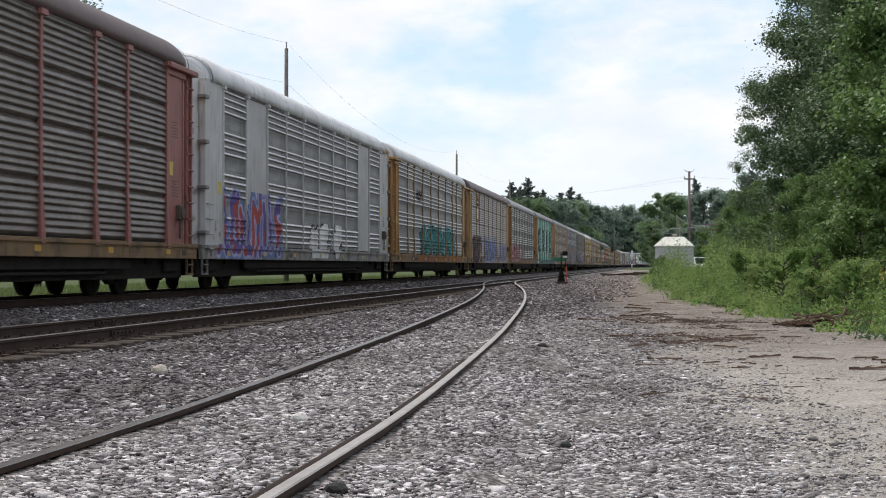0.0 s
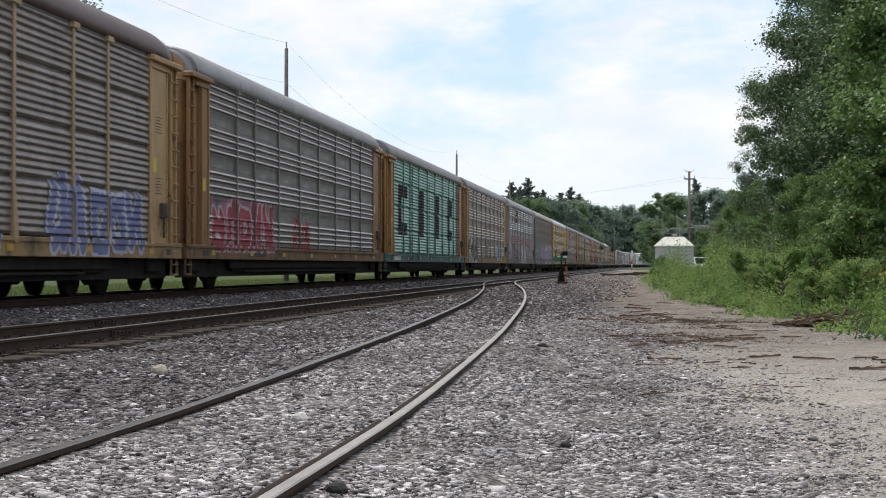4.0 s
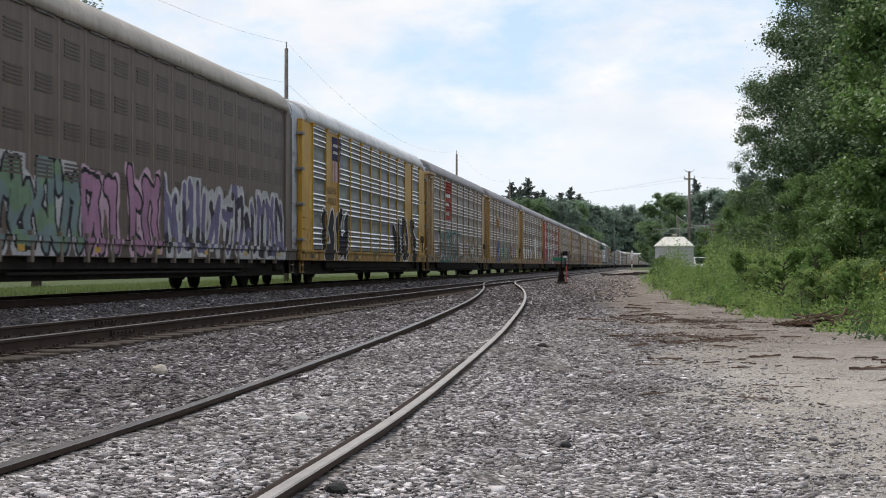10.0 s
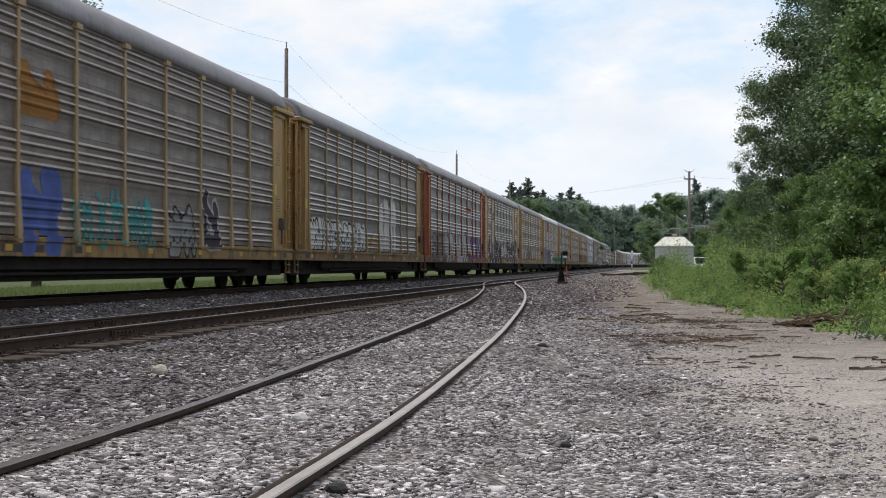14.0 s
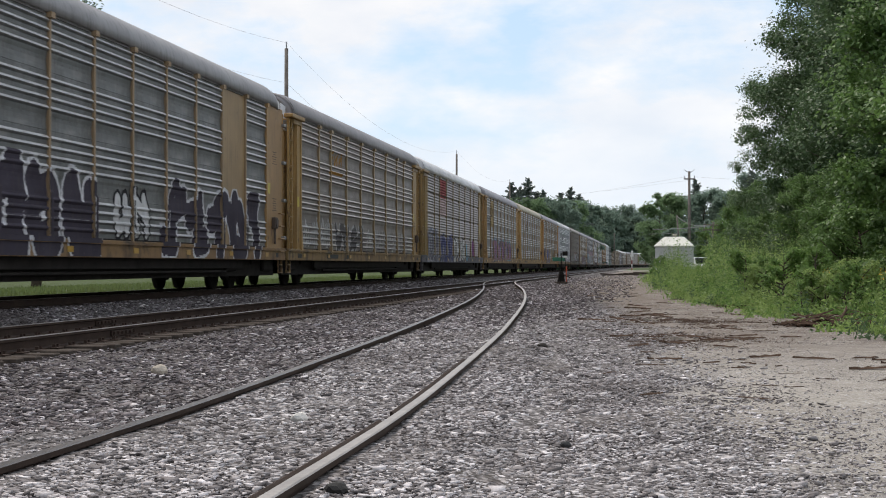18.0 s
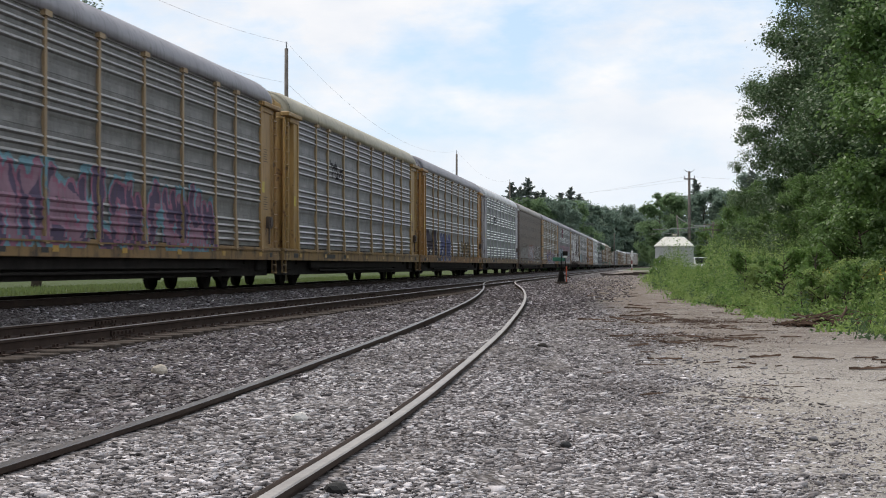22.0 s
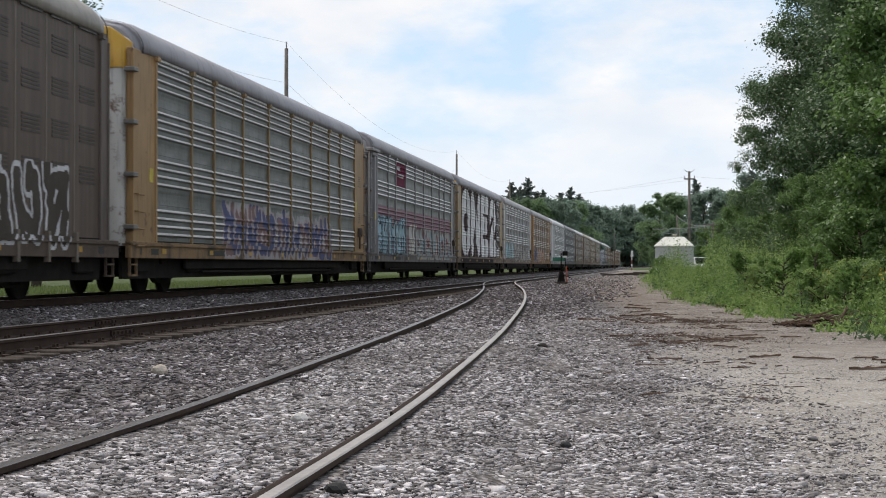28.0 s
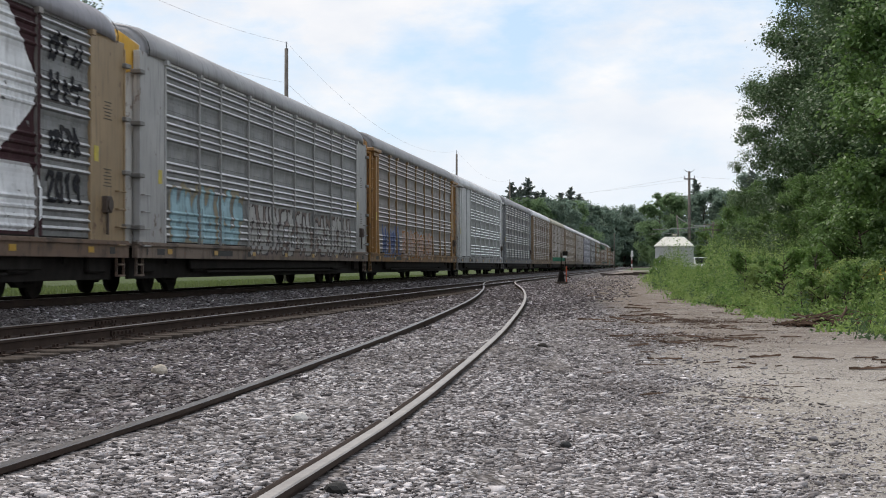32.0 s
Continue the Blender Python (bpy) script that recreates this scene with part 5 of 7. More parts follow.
    23: [(2.2, 23.6, 1.21, 5.38, (0.76, 0.76, 0.77), (0.06, 0.026, 0.03), 201, "=ONE2", (INK,))] + signs([(2.2, 21.0, 0.84, 1.12, (0.035, 0.022, 0.025))]) + [(23.9, 25.7, lo, lo + 0.62, INK, None, 203 + k, "tag") for k, lo in enumerate((4.55, 3.75, 2.75))] + [(23.9, 25.7, 1.85, 2.47, INK, None, 209, "=2019")],
    24: [(2.8, 9.5, 1.2, 2.7, (0.34, 0.5, 0.55), (0.3, 0.45, 0.5), 211, "letters", ((0.4, 0.35, 0.25),)), (10.0, 25.0, 0.95, 2.4, (0.42, 0.41, 0.39), (0.12, 0.1, 0.1), 213, "letters", ((0.32, 0.25, 0.22),))],
    25: [(3.5, 8.0, 1.0, 2.4, (0.12, 0.16, 0.33), (0.28, 0.34, 0.48), 221, "letters"), (8.6, 18.5, 1.0, 2.3, (0.45, 0.36, 0.32), ORANGE, 223, "letters", (SILVER,))],
    33: [(8.0, 14.0, 1.2, 2.4, CHALK, INK, 231, "letters")],
}
LAST_CAR = 39
# metres by which each coupling lies beyond an even spacing, from the first car on
SLACK = [0.6, 0.6, 0.64, 0.84, 0.65, 0.48, 0.5, 0.37, 0.28, 0.3, 0.55, 0.63, 0.55, 0.5, 0.4, 0.05, -0.04, -0.18, -0.1, -0.2, -0.28, -0.2, 0.1, 0.2, 0.45, 0.43, 0.4, 0.35]


def slack(g):
    """Offset of a car's middle from an even spacing."""
    a, b = (SLACK[min(k + 1, len(SLACK) - 1)] for k in (g, g + 1))
    return (a + b) / 2


cars = {}
for g in range(-1, LAST_CAR + 1):
    art = [(q[0] - slack(g), q[1] - slack(g)) + tuple(q[2:]) for q in ART.get(g, ())]
    spec = dict(CAR_TABLE.get(g) or LATE[g % 3], art=art)
    cars[g] = build_car(spec["label"], spec)


def lettering(root, word, y, z, size, material):
    """Flat painted capitals on the near side, read from beside the track."""
    curve = bpy.data.curves.new("lettering", "FONT")
    curve.body, curve.size, curve.extrude = word, size, 0.002
    curve.align_x, curve.align_y = "CENTER", "CENTER"
    source = new("lettering", curve)
    me = bpy.data.meshes.new_from_object(source)
    bpy.data.objects.remove(source)
    me.materials.append(material)
    m = Matrix(((0, 0, 1, HALF + 0.004), (1, 0, 0, y), (0, 1, 0, z), (0, 0, 0, 1)))
    child("lettering", me, root, "faded dark stencilled capitals", m)


SLOGAN = plain("faded_slogan_paint", (0.2, 0.13, 0.05), 0.7)
for word, z in (("BUILDING", 3.3), ("AMERICA", 2.92)):
    lettering(cars[8], word, -8.93, z, 0.36, SLOGAN)
# ---- stones ----
BLOCK_V = np.array([(x, y, z) for z in (-0.65, 0.65) for x, y in ((-0.75, -0.75), (0.75, -0.75), (0.75, 0.75), (-0.75, 0.75))])
BLOCK_F = np.array([(0, 2, 1), (0, 3, 2), (4, 5, 6), (4, 6, 7), (0, 1, 5), (0, 5, 4), (1, 2, 6), (1, 6, 5), (2, 3, 7), (2, 7, 6), (3, 0, 4), (3, 4, 7)])
OCT_V = np.array([(1, 0, 0), (-1, 0, 0), (0, 1, 0), (0, -1, 0), (0, 0, 1), (0, 0, -1)], dtype=float)
OCT_F = np.array([(0, 2, 4), (2, 1, 4), (1, 3, 4), (3, 0, 4), (2, 0, 5), (1, 2, 5), (3, 1, 5), (0, 3, 5)])


def stone_mat(name, stops):
    m = Mat(name, 0.85)
    g = m.n("NewGeometry")
    col = m.ramp(g.outputs["Random Per Island"], [(p, (c[0], c[1] * 0.965, c[2])) for p, c in stops])
    spots = m.noise(m.coords(), 60.0, 4, 0.7)
    col = m.mix(m.mask(spots, 0.45, 0.75), col, m.mix(0.5, col, (0.05, 0.045, 0.042)))
    v = m.coords()
    stain = m.mask(m.noise(v, 0.42, 6, 0.62), 0.46, 0.62)
    col = m.mix(stain, col, m.mix(0.5, col, (0.065, 0.052, 0.046)))
    m.color(col).bump(spots, 0.3, 0.005)
    return m.m


def scatter(name, label, count, area, size, mat, rng, keep=None, sink=0.2, flat=0.4, tiny=False):
    """Stones as one loose mass. area gives s and lat; size in metres."""
    base_v, base_f = (OCT_V, OCT_F) if tiny else (BLOCK_V, BLOCK_F)
    spots = []
    while len(spots) < count:
        s, lat = area(rng)
        if keep and not keep(s, lat):
            continue
        r = size(rng, s)
        p = place(s, lat, ground_z(s, lat))
        spots.append((p.x, p.y, p.z + 0.02 * noise.noise((p.x * 0.7, p.y * 0.7, 0)) + r * (flat - sink), r))
    spots = np.array(spots)
    n = len(spots)
    nr = np.random.RandomState(rng.randint(0, 9999))
    sc = spots[:, 3:4] * nr.uniform(0.5, 1.45, (n, 3)) * np.array([1, 1, flat])
    jit = nr.uniform(0.55, 1.35, (n, len(base_v), 1))
    ang = nr.uniform(0, 6.283, n)
    v = base_v[None] * jit * sc[:, None]
    x = v[..., 0] * np.cos(ang)[:, None] - v[..., 1] * np.sin(ang)[:, None]
    y = v[..., 0] * np.sin(ang)[:, None] + v[..., 1] * np.cos(ang)[:, None]
    tilt = nr.uniform(-0.3, 0.3, n)[:, None]
    z = v[..., 2] + x * tilt
    v = np.stack([x, y, z], -1) + spots[:, None, :3]
    f = (base_f[None] + (np.arange(n) * len(base_v))[:, None, None]).reshape(-1, 3)
    me = bpy.data.meshes.new(name)
    me.vertices.add(n * len(base_v))
    me.vertices.foreach_set("co", v.reshape(-1))
    me.loops.add(len(f) * 3)
    me.loops.foreach_set("vertex_index", f.reshape(-1))
    me.polygons.add(len(f))
    me.polygons.foreach_set("loop_start", np.arange(len(f)) * 3)
    me.update(calc_edges=True)
    me.materials.append(mat)
    return tagged(new(name, me), label, "gravel", kind="stuff")


PALE = stone_mat("pale_crushed_stone", [(0.0, (0.09, 0.083, 0.08)), (0.35, (0.25, 0.235, 0.225)), (0.65, (0.46, 0.44, 0.42)), (0.85, (0.64, 0.62, 0.6)), (1.0, (0.82, 0.8, 0.77))])
GRIMY = stone_mat("grimy_ballast_stone", [(0.0, (0.055, 0.049, 0.049)), (0.5, (0.145, 0.13, 0.13)), (0.82, (0.28, 0.256, 0.253)), (0.94, (0.5, 0.48, 0.48)), (1.0, (0.75, 0.73, 0.7))])
GRIT = stone_mat("sandy_grit", [(0.0, (0.11, 0.1, 0.095)), (0.3, (0.27, 0.25, 0.24)), (0.7, (0.46, 0.44, 0.41)), (1.0, (0.7, 0.68, 0.65))])
rs = random.Random(5)


def near_s(r, a, b):
    """Denser towards the camera."""
    return a * (b / a) ** r.random() ** 1.3


def in_view(s, lat):
    p = place(s, lat)
    return abs(p.x) < p.y * 0.3 + 0.3 and p.y > 4.5


def stone_size(lo, hi):
    return lambda r, s: r.uniform(lo, hi) * (0.85 + 0.012 * max(0.0, s - 6)) * (1.0 if r.random() < 0.93 else 1.6)


scatter("siding_gravel", "loose pale crushed stone round the siding rails", 44000, lambda r: (near_s(r, 5, 40), r.uniform(-8.0, 1.2)), stone_size(0.009, 0.026), PALE, rs,
        keep=lambda s, l: in_view(s, l) and l < siding_lat(s) + 2.2 + rs.gauss(0, 0.9) and l > siding_lat(s) - 0.8 - rs.expovariate(1.4) and rs.random() < 1.15 - smooth(22, 40, s) and abs(abs(l - siding_lat(s)) - 0.7525) > 0.09, sink=0.2)
scatter("ballast", "dark grimy ballast beside the through tracks", 34000, lambda r: (near_s(r, 9, 95), r.uniform(-12.0, -1.0)), stone_size(0.014, 0.033), GRIMY, rs,
        keep=lambda s, l: in_view(s, l) and l < siding_lat(s) - 0.4 - rs.random() * 1.0 + 3.2 * smooth(20, 34, s) and abs(abs(l - siding_lat(s)) - 0.7525) > 0.09 and abs(abs(l - MIDDLE) - 0.7525) > 0.1 and (abs(l - MIDDLE) > 0.9 or rs.random() < 0.5), sink=0.15)
scatter("shoulder_ballast", "grey ballast between the main line and the passing track", 6000, lambda r: (near_s(r, 16, 80), r.uniform(-11.2, -9.1)), stone_size(0.016, 0.034), GRIMY, rs, keep=in_view, sink=0.1)
scatter("near_gravel", "small grey crushed stone spread over the edge of the track", 24000, lambda r: (near_s(r, 5.0, 15), r.uniform(-2.4, 3.4)), stone_size(0.006, 0.017), PALE, rs, keep=lambda s, l: in_view(s, l) and l > siding_lat(s) + 0.9 and l < siding_lat(s) + 3.0 + rs.gauss(0, 0.7), sink=0.15)
scatter("road_grit", "scattered grit on the sandy track", 46000, lambda r: (near_s(r, 5, 45), r.uniform(-2.0, 5.5)), stone_size(0.003, 0.0095), GRIT, rs, keep=lambda s, l: in_view(s, l) and l > siding_lat(s) + 1.5 and l < verge(s), sink=0.1, tiny=True)


scatter("road_pebbles", "small pale pebbles on the sandy track", 5000, lambda r: (near_s(r, 5.5, 30), r.uniform(-1.0, 4.0)), stone_size(0.003, 0.008), GRIT, rs, keep=lambda s, l: in_view(s, l) and l > siding_lat(s) + 1.5 and l < verge(s), sink=0.1, tiny=True)
scatter("far_gravel", "coarse stone and slag farther along the siding", 9000, lambda r: (near_s(r, 45, 190), min(r.uniform(-11.5, -0.5), -0.6 - abs(r.gauss(0, 1.2)))), lambda r, s: r.uniform(0.025, 0.07), GRIMY, rs, keep=lambda s, l: abs(abs(l - MIDDLE) - 0.7525) > 0.12 and abs(abs(l - siding_lat(s)) - 0.7525) > 0.12, sink=0.15, tiny=True)
scatter("turnout_gravel", "coarse dirty stone near the turnout", 2600, lambda r: (near_s(r, 40, 110), r.uniform(-6.5, -2.2)), lambda r, s: r.uniform(0.025, 0.06), GRIMY, rs, keep=lambda s, l: l > siding_lat(s) + 0.9 and l < -0.9 - abs(rs.gauss(0, 1.3)), sink=0.15, tiny=True)


# ---- timber litter ----
BARKY = plain("splintered_bark", (0.075, 0.048, 0.034), 0.95, 0, 0.5, 8.0)
GREYWOOD = plain("grey_driftwood", (0.2, 0.175, 0.15), 0.95, 0, 0.35, 8.0)


def sliver_mesh(seed, length, width, mat):
    r = random.Random(seed)
    bm = bmesh.new()
    n, rows = 6, []
    for i in range(n + 1):
        t = i / n
        w = width * (0.35 + 0.65 * math.sin(math.pi * min(1, max(0.06, t)))) * r.uniform(0.7, 1.1)
        c, h = r.uniform(-0.12, 0.12) * width * 2, width * r.uniform(0.12, 0.3)
        x = (t - 0.5) * length
        rows.append([bm.verts.new((x, c - w / 2, 0)), bm.verts.new((x, c - w * 0.2, h)), bm.verts.new((x, c + w * 0.25, h * r.uniform(0.6, 1.2))), bm.verts.new((x, c + w / 2, 0))])
    for a, b in zip(rows, rows[1:]):
        for k in range(4):
            bm.faces.new((a[k], a[(k + 1) % 4], b[(k + 1) % 4], b[k]))
    bm.faces.new(rows[0])
    bm.faces.new(list(reversed(rows[-1])))
    bmesh.ops.recalc_face_normals(bm, faces=bm.faces)
    me = bpy.data.meshes.new("bark_strip")
    bm.to_mesh(me)
    bm.free()
    me.materials.append(mat)
    return me


SLIVERS = [sliver_mesh(k, random.Random(k).uniform(0.08, 0.34) * (1.5 if k % 7 == 0 else 1), random.Random(k + 50).uniform(0.022, 0.055), GREYWOOD if k % 5 == 3 else BARKY) for k in range(16)]


def lay(me, x, y, rz, lift=0.0, tip=0.0, label="brown splintered bark strip lying on the sandy track"):
    s, lat = flat_sl(x, y)
    ob = tagged(new("bark_strip", me), label, "bark", "bark litter")
    ob.matrix_basis = pose(x, y, ground_z(s, lat) + 0.006 + lift + 0.03 * noise.noise((x * 0.7, y * 0.7, 0)), 0, tip, rz)
    return ob


rb = random.Random(21)
LONG = [sliver_mesh(k + 200, random.Random(k + 3).uniform(0.25, 0.62), random.Random(k + 90).uniform(0.07, 0.14), GREYWOOD if k == 5 else BARKY) for k in range(8)]
CLUSTERS = ((4.2, 30.6, 0.55, 1.6, 26), (3.4, 22.3, 0.5, 0.9, 26), (4.9, 29.0, 0.7, 0.8, 18), (3.0, 16.2, 0.45, 0.9, 9), (4.0, 14.6, 0.45, 0.9, 6), (3.9, 25.5, 0.8, 2.0, 16), (4.7, 36.0, 0.8, 4.0, 14), (6.0, 48.0, 1.6, 9.0, 16), (2.6, 18.5, 0.9, 1.6, 6), (3.0, 12.5, 0.7, 1.2, 5))
for cx, cy, sx, sy, n in CLUSTERS:
    for k in range(n):
        lay(rb.choice(SLIVERS), rb.gauss(cx, sx), rb.gauss(cy, sy), rb.gauss(5, 40))


for cx, cy, sx, sy, n in ((4.0, 30.0, 0.5, 1.4, 12), (3.7, 22.6, 0.5, 0.9, 12), (4.5, 25.0, 0.6, 1.4, 5), (3.8, 19.4, 0.5, 0.8, 4), (5.0, 17.0, 0.4, 0.6, 2), (4.8, 35.5, 0.7, 3.5, 10), (6.0, 47.0, 1.1, 7.0, 12), (2.4, 18.3, 0.4, 0.8, 2), (4.3, 15.0, 0.5, 0.8, 1)):
    for k in range(n):
        lay(rb.choice(LONG), rb.gauss(cx, sx), rb.gauss(cy, sy), rb.gauss(3, 28), 0.004, rb.uniform(-4, 4), label="long dark brown bark strip lying on the sandy track")


def chip_spot(r):
    cx, cy, sx, sy, n = r.choice(CLUSTERS[:3] * 3 + CLUSTERS[5:7])
    return flat_sl(r.gauss(cx, sx * 1.25), r.gauss(cy, sy * 1.3))


scatter("bark_chips", "fine brown bark chips trodden into the sandy track", 12000, chip_spot, lambda r, s: r.uniform(0.006, 0.022), BARKY, rs, keep=lambda s, l: l < verge(s) + 0.3, sink=0.1, flat=0.22, tiny=True)
def heap_spot(r):
    cx, cy, w = r.choice(((6.45, 27.2, 0.28), (6.85, 26.9, 0.28), (7.4, 38.5, 0.22)))
    return flat_sl(r.gauss(cx, w), r.gauss(cy, w * 0.8))


scatter("timber_debris", "dark broken timber and bark heaped by the weeds", 420, heap_spot, lambda r, s: r.uniform(0.025, 0.08), BARKY, rs, sink=-0.2, flat=0.45)
def on_heap(p):
    return ((p.x - 6.55) / 0.95) ** 2 + ((p.y - 27.0) / 1.3) ** 2 < 1


BRANCHES = [sliver_mesh(k + 80, random.Random(k + 7).uniform(0.35, 1.0), random.Random(k + 60).uniform(0.04, 0.09), GREYWOOD if k == 4 else BARKY) for k in range(9)]
for k in range(56):   # heap at the edge of the weeds
    lay(rb.choice(BRANCHES if k % 3 else SLIVERS), rb.gauss(6.55, 0.36), rb.gauss(27.0, 0.45), rb.uniform(-70, 70), abs(rb.gauss(0, 0.1)), rb.uniform(-24, 24), "grey and brown timber scrap in a heap by the weeds")

rock_bm = bmesh.new()
bmesh.ops.create_icosphere(rock_bm, subdivisions=2, radius=1)
for v in rock_bm.verts:
    v.co *= 1 + 0.25 * noise.noise(v.co * 1.4)
rock_me = bpy.data.meshes.new("rock")
rock_bm.to_mesh(rock_me)
rock_bm.free()


def rock(x, y, size, c, label):
    me = rock_me.copy()
    me.materials.clear()
    me.materials.append(plain("field_stone", c, 0.85, 0, 0.3, 12.0))
    s, lat = flat_sl(x, y)
    ob = tagged(new("rock", me), label, "rock", "single stones")
    ob.matrix_basis = pose(x, y, ground_z(s, lat) + size[2] * 0.55, 0, 0, 20) @ Matrix.Diagonal((*size, 1))


rock(-2.75, 15.1, (0.085, 0.07, 0.06), (0.48, 0.42, 0.35), "pale buff stone resting on the dark ballast")
rock(1.25, 19.5, (0.07, 0.06, 0.035), (0.04, 0.035, 0.03), "dark flat stone lying on the gravel")
rock(2.25, 9.45, (0.035, 0.03, 0.015), (0.16, 0.15, 0.15), "grey stone pressed into the sandy track")
rock(0.72, 9.1, (0.035, 0.03, 0.02), (0.05, 0.05, 0.05), "small dark stone on the gravel")
rock(-0.92, 10.0, (0.06, 0.05, 0.04), (0.6, 0.57, 0.53), "whitish stone between the siding rails")
rock(-0.47, 6.9, (0.055, 0.05, 0.03), (0.05, 0.048, 0.046), "dark stone beside the siding rail")


# ---- plants ----
def leaf_mesh(name, centres, sizes, rng, mat, up=0.3, long=1.5, face=None):
    """One pointed leaf or spray a centre: a bent pair of triangles, turned at random or spread to face a direction each."""
    n = len(centres)
    d = rng.normal(size=(n, 3))
    d[:, 2] = d[:, 2] * 0.6 + up * 0.5
    d /= np.linalg.norm(d, axis=1)[:, None]
    e = np.cross(d, rng.normal(size=(n, 3)))
    if face is not None:
        q = face + rng.normal(size=(n, 3)) * 0.42
        q /= np.linalg.norm(q, axis=1)[:, None]
        d = np.cross(q, rng.normal(size=(n, 3)))
        d[:, 2] -= 0.25
        d /= np.linalg.norm(d, axis=1)[:, None]
        e = np.cross(q, d)
    e /= np.linalg.norm(e, axis=1)[:, None]
    s = sizes[:, None]
    nrm = np.cross(d, e) * s * 0.18
    v = np.stack([centres - d * s * long / 2, centres + e * s * 0.5 + nrm, centres + d * s * long / 2, centres - e * s * 0.5 + nrm], 1).reshape(-1, 3)
    b = np.arange(n) * 4
    f = np.stack([b, b + 1, b + 2, b + 3], 1)
    me = bpy.data.meshes.new(name)
    me.vertices.add(n * 4)
    me.vertices.foreach_set("co", v.reshape(-1))
    me.loops.add(n * 4)
    me.loops.foreach_set("vertex_index", f.reshape(-1))
    me.polygons.add(n)
    me.polygons.foreach_set("loop_start", np.arange(n) * 4)
    me.update(calc_edges=True)
    me.materials.append(mat)
    return me


MAPLE = leaf_mat("broad_leaves", (0.052, 0.092, 0.04), (0.11, 0.178, 0.076), 0.3)
FRESH = leaf_mat("fresh_leaves", (0.095, 0.175, 0.045), (0.2, 0.33, 0.085), 0.5)
BUSHY = leaf_mat("bush_leaves", (0.068, 0.128, 0.038), (0.16, 0.265, 0.075), 0.42)
FIELD = leaf_mat("field_grass_blades", (0.1, 0.14, 0.045), (0.18, 0.23, 0.08), 0.4)
# spruce needles paled and greyed: distance haze painted into the colour
HAZED_NEEDLE = leaf_mat("hazed_needles", (0.16, 0.2, 0.18), (0.19, 0.235, 0.205), 0.6, 0.04)
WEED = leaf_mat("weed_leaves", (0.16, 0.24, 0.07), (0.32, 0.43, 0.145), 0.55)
# far leaves also carry distance haze, as a pale blue-grey tint
HAZED_LEAF = leaf_mat("hazed_leaves", (0.185, 0.25, 0.2), (0.22, 0.295, 0.235), 0.7, 0.04)
HAZED_FRESH = leaf_mat("hazed_fresh_leaves", (0.165, 0.245, 0.135), (0.205, 0.3, 0.155), 0.65, 0.04)


def wood_mesh(height, spread, seed, limbs, lean=0.0):
    """Tapered trunk with limbs."""
    r = random.Random(seed)
    bm = bmesh.new()
    base, p, rad = Vector((0, 0, -0.1)), Vector((0, 0, -0.1)), height * 0.016 + 0.03
    pts = [(p.copy(), rad)]
    for k in range(6):
        q = Vector((lean * k / 6 + r.uniform(-0.12, 0.12) * spread * 0.3, r.uniform(-0.12, 0.12) * spread * 0.3, height * (k + 1) / 6 * 0.93))
        tube(bm, p, q, rad * (1 - k / 6.5), rad * (1 - (k + 1) / 6.5), 7)
        p = q
        pts.append((p.copy(), rad * (1 - (k + 1) / 6.5)))
    ends = []
    for k in range(limbs):
        t = r.uniform(0.22, 0.92)
        i = min(5, int(t * 6))
        a = pts[i][0].lerp(pts[i + 1][0], t * 6 - i)
        ang, ln = r.uniform(0, 6.28), spread * (1.05 - 0.75 * abs(t - 0.4)) * r.uniform(0.6, 1.0)
        b = a + Vector((math.cos(ang), math.sin(ang), r.uniform(0.2, 0.75))) * ln
        tube(bm, a, b, pts[i][1] * 0.5 + 0.008, 0.01, 5)
        ends.append((a, b))
    me = bpy.data.meshes.new("trunk")
    bm.to_mesh(me)
    bm.free()
    me.materials.append(BARK)
    return me, ends


def broadleaf(name, height, spread, seed, leaves, leaf, mat, low=0.15, clumps=70):
    """A tree as a list of meshes: trunk and crown of leafy clumps."""
    nr = np.random.RandomState(seed)
    me, ends = wood_mesh(height, spread, seed, 16)
    cs = []
    for a, b in ends:
        for t in (0.55, 0.8, 1.0):
            cs.append(np.array(a.lerp(b, t)))
    while len(cs) < clumps:
        u = nr.normal(size=3)
        u /= np.linalg.norm(u)
        t = nr.uniform(low, 1.0)
        rad = spread * math.sin(math.pi * min(0.97, 0.12 + 0.8 * t)) ** 0.7 * nr.uniform(0.55, 1.0)
        cs.append(np.array([u[0] * rad, u[1] * rad, height * t]))
    cs = np.array(cs)
    rads = nr.uniform(0.1, 0.21, len(cs)) * spread
    pick = nr.randint(0, len(cs), leaves)
    # each clump is a dome of sprigs, each sprig a handful of leaves
    sprigs = 26
    out = nr.normal(size=(len(cs), sprigs, 3))
    out /= np.linalg.norm(out, axis=2)[..., None]
    out[..., 2] = np.abs(out[..., 2]) * 1.15 - 0.3
    reach = nr.uniform(0.5, 1.35, (len(cs), sprigs, 1))
    which = nr.randint(0, sprigs, leaves)
    away = out[pick, which]
    droop = nr.normal(size=(leaves, 3)) * np.array([0.24, 0.24, 0.24])
    off = (away * reach[pick, which] + droop) * rads[pick][:, None] * np.array([1.05, 1.05, 1.0])
    face = away * 0.75 + np.array([0, 0, 0.75])
    crown = leaf_mesh("crown", cs[pick] + off, nr.uniform(0.65, 1.35, leaves) * leaf, nr, mat, face=face)
    return name, me, crown


